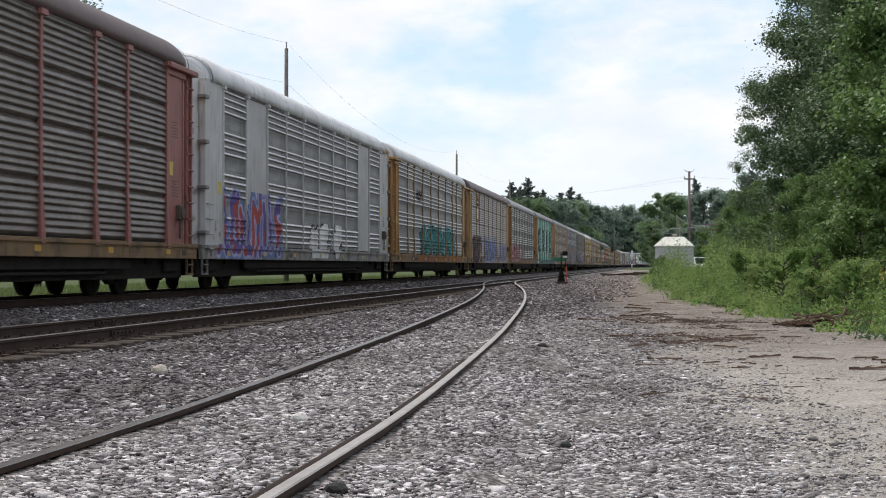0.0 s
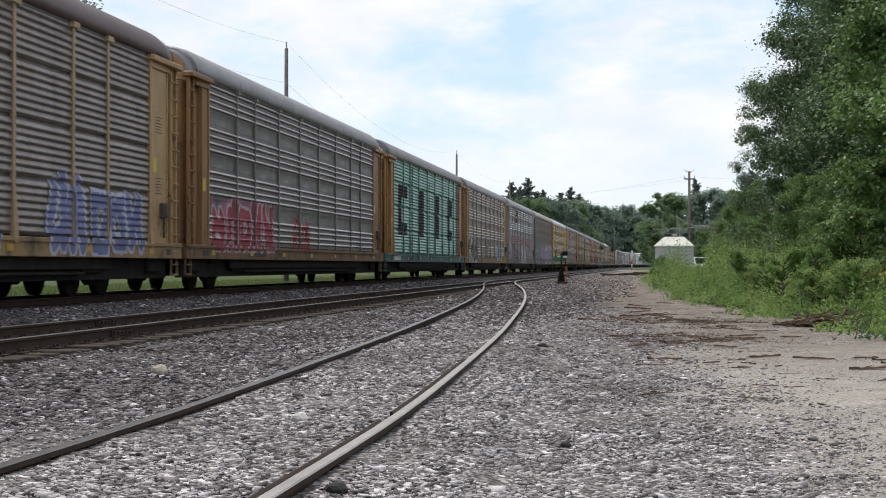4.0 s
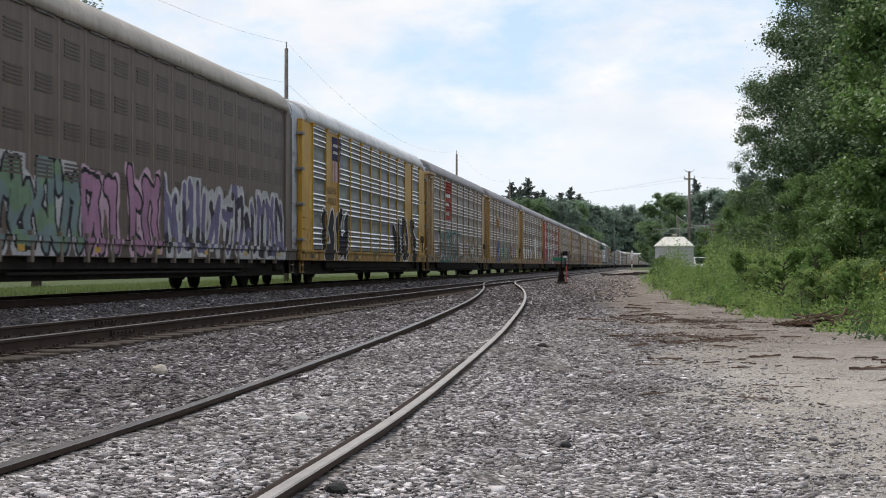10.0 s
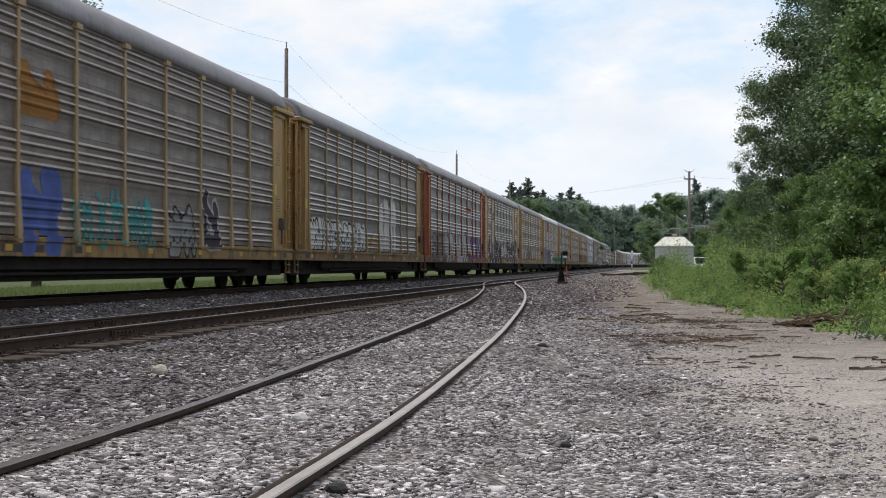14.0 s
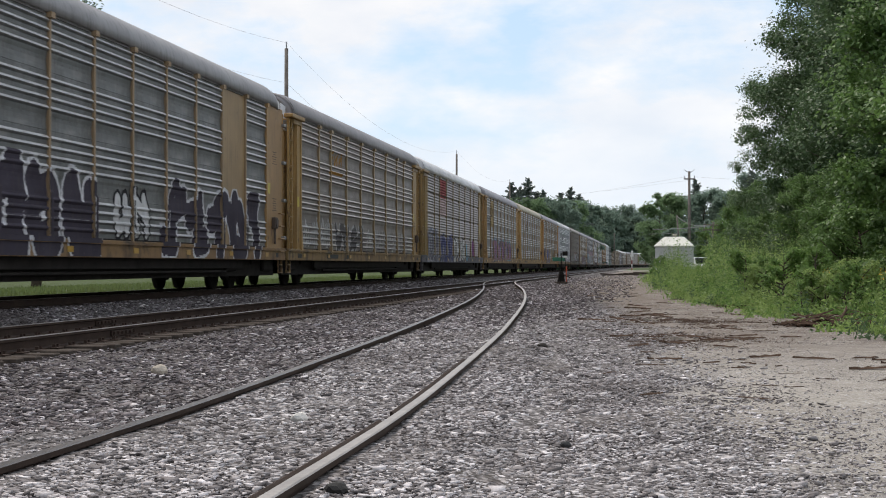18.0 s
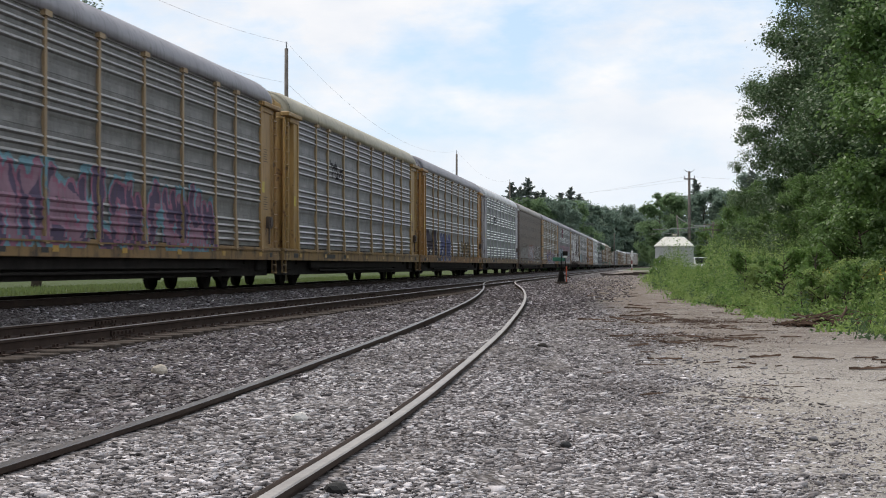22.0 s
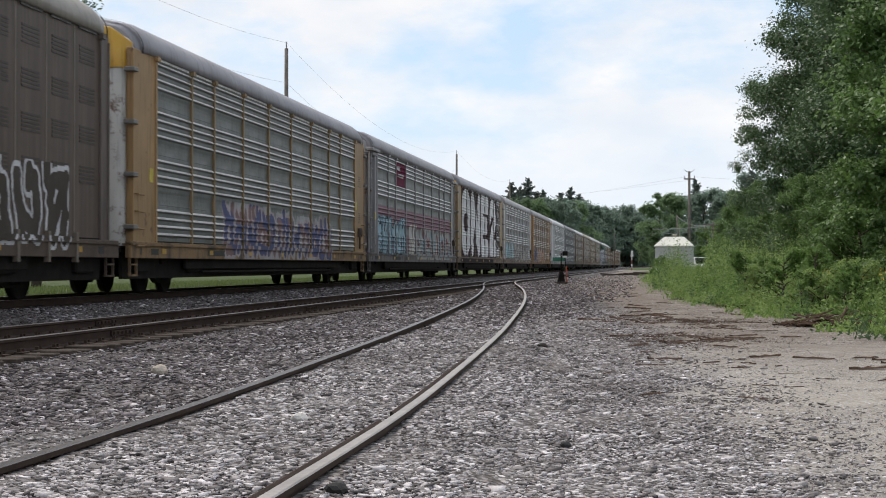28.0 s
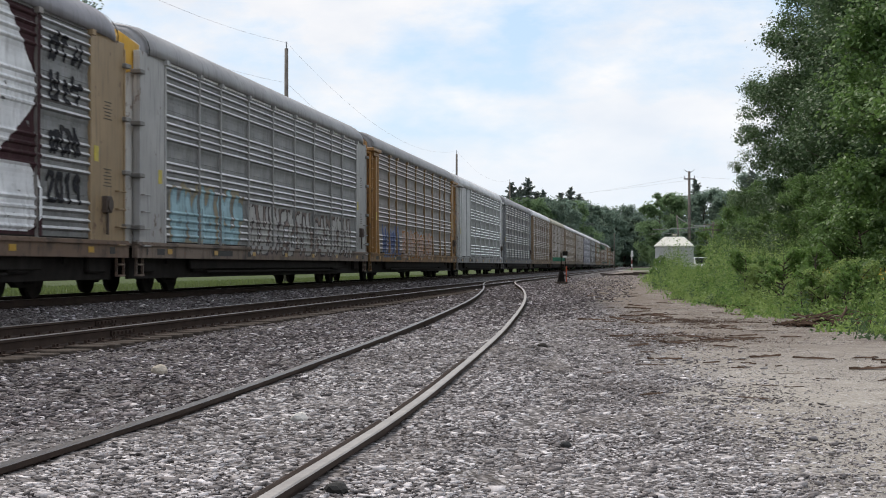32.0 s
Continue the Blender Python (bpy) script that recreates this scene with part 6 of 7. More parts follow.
def conifer(name, height, spread, seed, leaves, mat, bare=0.1):
    """Ragged spruce: tiers of boughs with sprays hanging along each."""
    r = random.Random(seed)
    nr = np.random.RandomState(seed)
    bm = bmesh.new()
    tube(bm, (0, 0, -0.1), (0, 0, height), height * 0.014 + 0.03, 0.012, 7)
    cs, sz, boughs = [], [], []
    z = height * bare
    while z < height * 0.99:
        reach = spread * (1 - z / height) ** 0.9 * r.uniform(0.7, 1.1) + 0.25
        for k in range(r.randint(5, 7)):
            ang = r.uniform(0, 6.28)
            ln = reach * r.choice((r.uniform(0.25, 0.6), r.uniform(0.5, 1.0), r.uniform(0.9, 1.3)))
            tip = Vector((math.cos(ang) * ln, math.sin(ang) * ln, z + ln * (r.uniform(-0.3, 0.05) + 0.5 * smooth(0.7, 1.0, z / height))))
            tube(bm, (0, 0, z), tip, 0.03, 0.008, 4)
            boughs.append((Vector((0, 0, z)), tip, ln))
        z += height * r.uniform(0.012, 0.021)
    total = sum(b[2] for b in boughs)
    for a, b, ln in boughs:
        side = Vector((-(b - a).y, (b - a).x, 0)).normalized()
        for k in range(max(5, int(leaves * ln / total))):
            t = r.random() ** 0.7
            p = a.lerp(b, t) + side * r.gauss(0, 0.1) * ln * (1.2 - t)
            cs.append((p.x, p.y, p.z - abs(r.gauss(0, 0.006)) * height))
            sz.append(height * r.uniform(0.005, 0.011))
    me = bpy.data.meshes.new("trunk")
    bm.to_mesh(me)
    bm.free()
    me.materials.append(BARK)
    return name, me, leaf_mesh("crown", np.array(cs), np.array(sz), nr, mat, up=-0.2, long=2.4)


def plant(kit, x, y, label, category, group, turn=0.0, size=1.0, z=None):
    name, trunk_me, crown_me = kit
    s, lat = flat_sl(x, y)
    root = tagged(new(name), label, category, group)
    root.matrix_basis = pose(x, y, ground_z(min(s, 1500), lat) - 0.05 if z is None else z, 0, 0, turn) @ Matrix.Scale(size, 4)
    child("trunk", trunk_me, root)
    child("crown", crown_me, root)
    return root


def at(px, y):
    """World x of a bearing, given as thousandths across, y metres off."""
    return px * y / 1000.0


big_a = broadleaf("maple_tree", 18.0, 5.4, 1, 110000, 0.088, MAPLE, 0.06, 170)
big_b = broadleaf("maple_tree", 15.0, 4.4, 2, 80000, 0.086, MAPLE, 0.05, 150)
mid_a = broadleaf("ash_tree", 9.0, 3.0, 3, 30000, 0.092, BUSHY, 0.06, 90)
mid_b = broadleaf("ash_tree", 7.0, 2.4, 4, 24000, 0.08, BUSHY, 0.04, 80)
bush_a = broadleaf("bush", 3.0, 1.5, 5, 6500, 0.07, BUSHY, 0.02, 44)
bush_b = broadleaf("bush", 2.2, 1.3, 6, 3600, 0.072, WEED, 0.02, 40)
TREES = "trees beside the sandy track"
for kit, px, y, turn, size, lab in (
        (big_a, 294, 68, 10, 1.0, "tall dark green maple leaning out over the track"), (big_b, 224, 80, 80, 0.74, "dark green maple with a ragged crown"),
        (big_a, 322, 74, 200, 1.05, "tall maple with dense dark foliage"), (big_b, 312, 54, 140, 1.02, "broad maple standing at the wood's edge"),
        (big_b, 256, 72, 190, 1.0, "dense dark maple at the wood's edge"), (big_b, 283, 84, 250, 1.15, "tall dense maple in the wood"), (big_b, 290, 92, 300, 1.2, "tall maple deep in the wood"), (big_b, 338, 48, 20, 1.0, "maple reaching over the weeds")):
    plant(kit, at(px, y), y, lab, "tree", TREES, turn, size)
for kit, px, y, turn, size in ((mid_a, 308, 41, 0, 0.95), (mid_b, 262, 48, 70, 0.62), (mid_a, 240, 64, 130, 0.55), (mid_b, 305, 36, 210, 0.8), (mid_a, 270, 54, 250, 0.55), (mid_b, 228, 74, 20, 0.75), (mid_b, 222, 86, 90, 0.75), (mid_b, 324, 31, 10, 0.95)):
    plant(kit, at(px, y), y, "young ash with fresh green leaves at the wood's edge", "tree", TREES, turn, size)
rp = random.Random(9)
for k in range(48):
    y = rp.uniform(28, 70)
    px = 1000 * (verge(y) + 0.13 * y + rp.uniform(2.2, 7.0)) / y
    px = max(px, 192 + rp.uniform(0, 40))
    size = rp.uniform(0.4, 0.85) * (0.5 + 0.5 * smooth(185, 235, px))
    size *= 0.45 if px < 240 else 1.0
    plant(rp.choice((bush_a, bush_b)), at(px, y), y, "leafy green bush among tall weeds", "bush", "bushes on the verge", rp.uniform(0, 360), size)
for px, y, size in ((181, 132, 0.85), (183, 126, 0.9), (185, 120, 0.8), (191, 110, 0.8), (198, 104, 0.95), (205, 98, 0.9), (211, 92, 1.0), (218, 84, 1.0), (196, 128, 1.1), (206, 118, 1.2)):
    plant(bush_a, at(px, y), y, "leafy green bush among tall weeds", "bush", "bushes on the verge", px * 7, size * 1.35)
for px, y, size in ((170, 172, 0.6), (180, 150, 0.62), (184, 140, 0.6), (193, 132, 0.75), (202, 120, 0.8), (212, 108, 0.8)):
    plant(mid_b, at(px, y), y, "young ash with fresh green leaves behind the hut", "tree", TREES, px * 3.0, size * 1.25)

bush_c = broadleaf("bush", 1.6, 0.9, 16, 3400, 0.045, WEED, 0.02, 30)
bush_d = broadleaf("bush", 1.9, 0.8, 17, 3400, 0.045, FRESH, 0.02, 28)
for k in range(90):
    y = 26 * (75 / 26) ** rp.random()
    px = 1000 * (verge(y) + 0.13 * y + rp.uniform(0.9, 4.2)) / y
    if px > 172 and not on_heap(Vector((at(px, y), y - 0.8, 0))):
        plant(rp.choice((bush_c, bush_c, bush_d)), at(px, y), y, "ragged leafy shrub at the edge of the weeds", "bush", "bushes on the verge", rp.uniform(0, 360), rp.uniform(0.35, 0.8))
for px, y, size in ((137, 104, 0.5), (140, 105, 0.8), (143, 103, 0.9), (146, 105, 0.75), (151, 102, 0.45), (161, 104, 0.45), (135, 99, 0.4)):
    plant(bush_d, at(px, y), y, "tall ragged weeds growing up before the hut", "weeds", "weeds before the hut", px * 11.0, size)
big_hi = broadleaf("maple_tree", 15.0, 4.4, 2, 40000, 0.13, MAPLE, 0.42, 120)

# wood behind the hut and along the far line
far_a = broadleaf("far_tree", 13.0, 4.2, 11, 15000, 0.22, HAZED_LEAF, 0.03, 90)
far_b = broadleaf("far_tree", 11.0, 3.8, 12, 13000, 0.21, HAZED_LEAF, 0.03, 80)
far_c = broadleaf("far_tree", 12.0, 4.6, 13, 15000, 0.22, HAZED_FRESH, 0.03, 80)
spruce_a = conifer("spruce_tree", 15.0, 5.6, 14, 40000, HAZED_NEEDLE)
spruce_b = conifer("spruce_tree", 13.0, 4.6, 15, 32000, HAZED_NEEDLE, 0.15)
WOOD = "trees of the far wood"
FAR_ROWS = [  # kit, bearing, distance, top above the eye in thousandths
    (spruce_a, 44, 300, 54), (spruce_b, 50, 305, 52), (spruce_a, 55, 300, 57), (spruce_b, 64, 310, 50), (spruce_b, 60, 300, 48), (spruce_a, 82, 340, 51), (spruce_b, 88, 360, 47), (spruce_b, 76, 340, 48),
    (far_c, 55, 288, 42), (far_c, 62, 290, 41), (far_b, 67, 293, 40), (far_a, 72, 295, 43), (far_a, 76, 300, 39), (far_b, 80, 320, 42), (far_c, 85, 330, 40), (far_a, 90, 345, 41), (far_b, 96, 420, 38), (far_a, 103, 440, 37), (far_b, 109, 640, 35), (far_a, 115, 820, 38), (spruce_a, 117, 840, 38), (far_b, 121, 830, 34), (far_a, 126, 840, 34), (far_b, 131, 850, 31), (far_a, 136, 850, 31), (far_a, 112, 820, 33), (far_b, 99, 480, 33),
    (far_c, 140, 235, 40), (far_c, 147, 230, 45), (far_a, 153, 240, 44), (far_b, 160, 250, 42), (spruce_a, 163, 260, 56), (far_a, 168, 245, 48), (far_b, 174, 250, 47), (spruce_b, 179, 260, 50), (spruce_b, 186, 265, 50), (far_a, 182, 240, 46), (far_b, 190, 230, 47), (far_c, 197, 200, 46), (spruce_a, 199, 170, 62), (far_a, 204, 180, 58), (far_a, 144, 300, 36), (far_b, 150, 310, 38),
    (far_b, 137, 860, 30), (far_a, 133, 830, 30), (far_a, 128, 830, 30), (far_c, 140, 300, 28)]
heights = {id(far_a): 13.0, id(far_b): 11.0, id(far_c): 12.0, id(spruce_a): 15.0, id(spruce_b): 13.0}
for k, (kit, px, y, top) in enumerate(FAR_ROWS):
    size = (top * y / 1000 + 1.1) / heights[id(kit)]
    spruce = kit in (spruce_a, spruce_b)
    plant(kit, at(px, y), y, "hazy grey-green spruce standing above the far wood" if spruce else "hazy green tree in the far wood", "tree", WOOD, k * 77.0, size, z=-0.5)
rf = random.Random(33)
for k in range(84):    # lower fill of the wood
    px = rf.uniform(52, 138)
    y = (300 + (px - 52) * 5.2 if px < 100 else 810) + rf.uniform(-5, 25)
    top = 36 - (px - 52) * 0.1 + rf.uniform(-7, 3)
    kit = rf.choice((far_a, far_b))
    plant(kit, at(px, y), y, "hazy green tree in the far wood", "tree", WOOD, rf.uniform(0, 360), (top * y / 1000 + 1.1) / heights[id(kit)], z=-0.5)
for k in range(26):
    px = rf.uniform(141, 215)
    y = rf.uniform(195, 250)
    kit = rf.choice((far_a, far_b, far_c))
    plant(kit, at(px, y), y, "hazy green tree in the wood behind the hut", "tree", WOOD, rf.uniform(0, 360), (rf.uniform(14, 30) * y / 1000 + 1.1) / heights[id(kit)], z=-0.5)
plant(big_hi, at(-262, 84), 84, "leafy tree rising beyond the train", "tree", "trees beyond the train", 30, 1.08)


# ---- grass and weeds ----
def blades(name, label, count, area, height, mat, seed, width=0.012):
    r, nr = random.Random(seed), np.random.RandomState(seed)
    base = []
    while len(base) < count:
        s, lat = area(r)
        p = place(s, lat, ground_z(s, lat))
        if not on_heap(p):
            base.append((p.x, p.y, p.z, height(r, s, lat)))
    base = np.array(base)
    n = count
    h = base[:, 3:4]
    ang = nr.uniform(0, 6.283, n)
    side = np.stack([np.cos(ang), np.sin(ang), np.zeros(n)], 1) * width * (0.6 + h * 1.2)
    bend = np.stack([nr.normal(size=n), nr.normal(size=n), np.zeros(n)], 1) * h * 0.22
    p = base[:, :3]
    up = np.array([[0, 0, 1.0]])
    v = np.stack([p - side, p + side, p + side * 0.8 + up * h * 0.55 + bend * 0.35, p - side * 0.8 + up * h * 0.55 + bend * 0.35, p + up * h + bend], 1).reshape(-1, 3)
    b = np.arange(n) * 5
    quads = np.stack([b, b + 1, b + 2, b + 3], 1)
    tris = np.stack([b + 3, b + 2, b + 4], 1)
    me = bpy.data.meshes.new(name)
    me.vertices.add(n * 5)
    me.vertices.foreach_set("co", v.reshape(-1))
    me.loops.add(n * 7)
    me.loops.foreach_set("vertex_index", np.concatenate([quads, tris], 1).reshape(-1))
    me.polygons.add(n * 2)
    st = np.stack([np.arange(n) * 7, np.arange(n) * 7 + 4], 1).reshape(-1)
    me.polygons.foreach_set("loop_start", st)
    me.update(calc_edges=True)
    me.materials.append(mat)
    return tagged(new(name, me), label, "grass", kind="stuff")


def verge_area(s0, s1, depth):
    def pick(r):
        s = s0 * (s1 / s0) ** r.random()
        return s, verge(s) + depth * r.random() ** 0.8 - 0.9 * r.random() ** 5
    return pick


blades("verge_grass", "bright green grass along the edge of the track", 30000, verge_area(18, 170, 9), lambda r, s, l: r.uniform(0.12, 0.4) * (0.5 + min(1.0, 0.5 * max(0.0, l - verge(s)))), WEED, 3)
blades("tall_weeds", "tall weeds and stems below the trees", 9000, verge_area(21, 150, 8), lambda r, s, l: r.uniform(0.4, 1.3) * min(1.0, 0.25 + 0.4 * max(0.0, l - verge(s))), FRESH, 4, 0.006)


def weed_leaves():
    """Upright stems with narrow leaves, taller away from the road's edge."""
    r, nr = random.Random(8), np.random.RandomState(8)
    pick = verge_area(21, 125, 7)
    for kind, mat, count, wide in ((0, WEED, 6000, 0.09), (1, FRESH, 3400, 0.12), (2, MAPLE, 1500, 0.16)):
        cs, sz = [], []
        while len(cs) < count * 22:
            s, lat = pick(r)
            p = place(s, lat, ground_z(s, lat))
            tuft = noise.noise((p.x * 0.9, p.y * 0.35, kind * 5.0))
            if tuft < -0.12:
                continue
            edge = min(1.0, 0.22 + 0.55 * max(0.0, lat - verge(s)))
            h = r.uniform(0.5, 1.35) * (0.7 + 1.3 * max(0.0, tuft)) * edge * (1.0 + 0.85 * smooth(40, 75, s)) * (1.35 if r.random() < 0.12 else 1.0)
            if 155 < 1000 * p.x / p.y < 170 and p.y > 50:
                h *= 0.4
            if on_heap(p):
                continue
            lx, ly = r.gauss(0, 0.14) * h, r.gauss(0, 0.14) * h
            for j in range(22):
                t = r.random()
                w = wide * (1.2 - t)
                cs.append((p.x + lx * t + r.gauss(0, w), p.y + ly * t + r.gauss(0, w), p.z + h * (0.08 + 0.92 * t)))
                sz.append(r.uniform(0.024, 0.05) * (1.2 - 0.5 * t) * (1.0 + 0.3 * smooth(45, 90, s)))
        me = leaf_mesh("weed_foliage", np.array(cs), np.array(sz), nr, mat, long=2.4, up=0.8)
        tagged(new("weed_foliage", me), ("narrow bright green weed leaves below the trees", "broad fresh green weeds below the trees", "dark green scrub among the weeds")[kind], "weeds", kind="stuff")
    cs, sz = [], []
    for k in range(70):
        s, lat = r.uniform(24, 34), 0
        lat = verge(s) + r.uniform(1.2, 4.5)
        p = place(s, lat, ground_z(s, lat))
        for j in range(14):
            cs.append((p.x + r.gauss(0, 0.05), p.y + r.gauss(0, 0.05), p.z + r.uniform(0.75, 1.0)))
            sz.append(0.03)
    tagged(new("goldenrod", leaf_mesh("goldenrod", np.array(cs), np.array(sz), nr, plain("yellow_petals", (0.42, 0.3, 0.03)))), "small yellow flower heads among the weeds", "flowers", kind="stuff")


weed_leaves()
blades("field_grass", "mown green grass beyond the main line", 30000, lambda r: (r.uniform(20, 130), MAIN - 4.2 - 16 * r.random() ** 1.5), lambda r, s, l: r.uniform(0.08, 0.22), FIELD, 6, 0.02)
# ---- pole lines ----
def utility_pole(x, y, height, arm, label, lean=0.0, rad=0.15):
    root = tagged(new("utility_pole"), label, "utility pole", "pole lines")
    s, lat = flat_sl(x, y)
    root.matrix_basis = pose(x, y, -0.6, 0, lean, 0)
    bm = bmesh.new()
    tube(bm, (0, 0, 0), (0, 0, height + 0.6), rad, rad * 0.68, 10)
    part("pole", bm, WOOD_POLE, root)
    for z, w in arm:
        bm = bmesh.new()
        box(bm, -w, -0.16, height + 0.6 - z - 0.06, w, -0.07, height + 0.6 - z + 0.06, 0.01)
        part("crossarm", bm, WOOD_POLE, root)
        for k in (-0.9, 0.9):
            bm = bmesh.new()
            tube(bm, (w * k, -0.115, height + 0.66 - z), (w * k, -0.115, height + 0.9 - z), 0.03, 0.045, 8)
            part("insulator", bm, plain("grey_porcelain", (0.3, 0.3, 0.32), 0.3), root)
    return root


def pin_top(root, height):
    bm = bmesh.new()
    tube(bm, (0, 0, height + 0.58), (0, 0, height + 0.95), 0.025, 0.04, 8)
    part("insulator", bm, plain("grey_porcelain", (0.3, 0.3, 0.32), 0.3), root)


WIRE = plain("wire_sheath", (0.2, 0.2, 0.21), 0.6)


def wire(a, b, sag, r=0.0045, label="thin power line sagging between poles"):
    bm = bmesh.new()
    a, b, rings = Vector(a), Vector(b), []
    side = (b - a).cross(Vector((0, 0, 1))).normalized()
    for k in range(15):
        t = k / 14
        p = a.lerp(b, t) - Vector((0, 0, 4 * sag * t * (1 - t)))
        rings.append([bm.verts.new(p + (side * math.cos(q) + Vector((0, 0, math.sin(q)))) * r) for q in (0, 1.257, 2.513, 3.77, 5.027)])
    for p, q in zip(rings, rings[1:]):
        for k in range(5):
            bm.faces.new((p[k], p[(k + 1) % 5], q[(k + 1) % 5], q[k]))
    me = bpy.data.meshes.new("power_line")
    bm.to_mesh(me)
    bm.free()
    me.materials.append(WIRE)
    return tagged(new("power_line", me), label, "power line", "overhead wires")


LEFT_POLES = [(-101.0, 79.0, 11.05), (8.8, 153.0, 11.0), (43.0, 204.0, 10.95)]
tops = []
for px, y, up in LEFT_POLES:
    h = up + EYE
    x = px * y / 1000
    root = utility_pole(x, y, h, [], "weathered timber pole beyond the train", 0.0, 0.14)
    pin_top(root, h)
    tops.append(Vector((x, y, h)))
d1 = tops[0] - tops[1]
wire(tops[1] + Vector((0, 0, 0.3)), tops[0] + Vector((0, 0, 0.3)), 1.9)
wire(tops[2] + Vector((0, 0, 0.3)), tops[1] + Vector((0, 0, 0.3)), 1.2)
wire(tops[0] + Vector((0, 0, 0.3)), tops[0] + d1 + Vector((0, 0, 0.8)), 1.95)
wire(tops[0] + Vector((0, 0, -1.75)), tops[0] + d1 + Vector((0, 0, -1.2)), 1.6)
wire(tops[1] + Vector((0, 0, -1.6)), tops[0] + Vector((0, 0, -1.75)), 1.9)

right_pole = utility_pole(23.8, 150.0, 9.1 + EYE, [(0.75, 0.55)], "tall grey timber pole behind the hut", 0.0, 0.17)
for e in (-1, 1):
    bm = bmesh.new()
    tube(bm, (0, 0, 9.1 + EYE + 0.4), (0.5 * e, 0, 9.1 + EYE + 0.75), 0.022, n=6)
    part("brace", bm, BLACK, right_pole)
low_pole = utility_pole(24.2, 157.0, 5.1 + EYE, [], "short dark leaning pole behind the hut", -5.0, 0.11)
side_pole = utility_pole(24.2, 140.0, 3.9 + EYE, [(0.25, 0.9), (0.7, 0.9)], "short dark pole with two crossarms", 2.0, 0.13)
wire((23.8, 150, 8.9), (-20, 260, 10.5), 1.0, 0.006)
wire((24.3, 150, 9.2), (60, 120, 8.9), 1.0, 0.006)
wire((23.3, 150, 9.2), (-20, 262, 10.2), 1.4, 0.006)
wire((23.7, 157, 5.6), (24.2, 140, 4.4), 0.5, 0.03, "slack drooping cable between two short poles")
wire((24.9, 140, 4.2), (36, 139, 5.0), 0.4, 0.025)
wire((24.2, 140, 4.25), (20.3, 150, 4.15), 0.1, 0.03, "thick cable bundle running past the pole")
wire((24.2, 140, 3.9), (20.0, 151, 3.7), 0.1, 0.02)
thin = utility_pole(34.2, 310.0, 6.5 + EYE, [], "thin grey pole beside the far crossing", 0.0, 0.1)


# ---- hut ----
def build_hut():
    x, y = 17.15, 115.0
    root = tagged(new("equipment_hut"), "pale grey metal equipment hut with a hipped roof and vent", "hut")
    root.matrix_basis = pose(x, y, -0.5, 0, 0, -14)
    wall_m = plain("pale_ribbed_metal", (0.5, 0.5, 0.5), 0.55, 0.1, 0.1)
    roof_m = plain("cream_metal_roof", (0.72, 0.7, 0.62), 0.5, 0.0, 0.08)
    h, w = 2.58, 1.3
    pts = []
    n = 26
    for side in range(4):
        for k in range(n):
            a = -w + 2 * w * k / n
            o = w + (0.018 if k % 2 else 0.0)
            pts.append([(a, -o), (o, a), (-a, o), (-o, -a)][side])
    bm = bmesh.new()
    lo = [bm.verts.new((px, py, 0)) for px, py in pts]
    hi = [bm.verts.new((px * 0.985, py * 0.985, h)) for px, py in pts]
    for i in range(len(pts)):
        k = (i + 1) % len(pts)
        bm.faces.new((lo[i], lo[k], hi[k], hi[i]))
    bm.faces.new(list(reversed(lo)))
    bm.faces.new(hi)
    part("wall", bm, wall_m, root)
    bm = bmesh.new()
    e, t = w + 0.06, 0.68
    ring = lambda r, z: [bm.verts.new((a * r, b * r, z)) for a, b in ((-1, -1), (1, -1), (1, 1), (-1, 1))]
    a, b, c = ring(e, h - 0.04), ring(e, h + 0.03), ring(t, h + 0.68)
    for p, q in ((a, b), (b, c)):
        for i in range(4):
            bm.faces.new((p[i], p[(i + 1) % 4], q[(i + 1) % 4], q[i]))
    bm.faces.new(c)
    bm.faces.new(list(reversed(a)))
    roof = part("roof", bm, roof_m, root)
    for k in (-0.33, 0.33):
        bm = bmesh.new()
        tube(bm, (k * 2 * w, -e + 0.02, h + 0.05), (k * 2 * t, -t, h + 0.69), 0.018, n=6)
        part("seam", bm, roof_m, roof)
    bm = bmesh.new()
    tube(bm, (0, 0, h + 0.66), (0, 0, h + 0.8), 0.13, n=12)
    tube(bm, (0, 0, h + 0.8), (0, 0, h + 0.9), 0.2, 0.16, n=12)
    part("vent", bm, plain("dull_vent_metal", (0.4, 0.38, 0.33), 0.5, 0.3), root)
    for a0 in (-0.62, 0.24):
        bm = bmesh.new()
        box(bm, a0, -w - 0.035, 0.15, a0 + 0.03, -w + 0.01, h - 0.1)
        part("corner_trim", bm, wall_m, root)


build_hut()


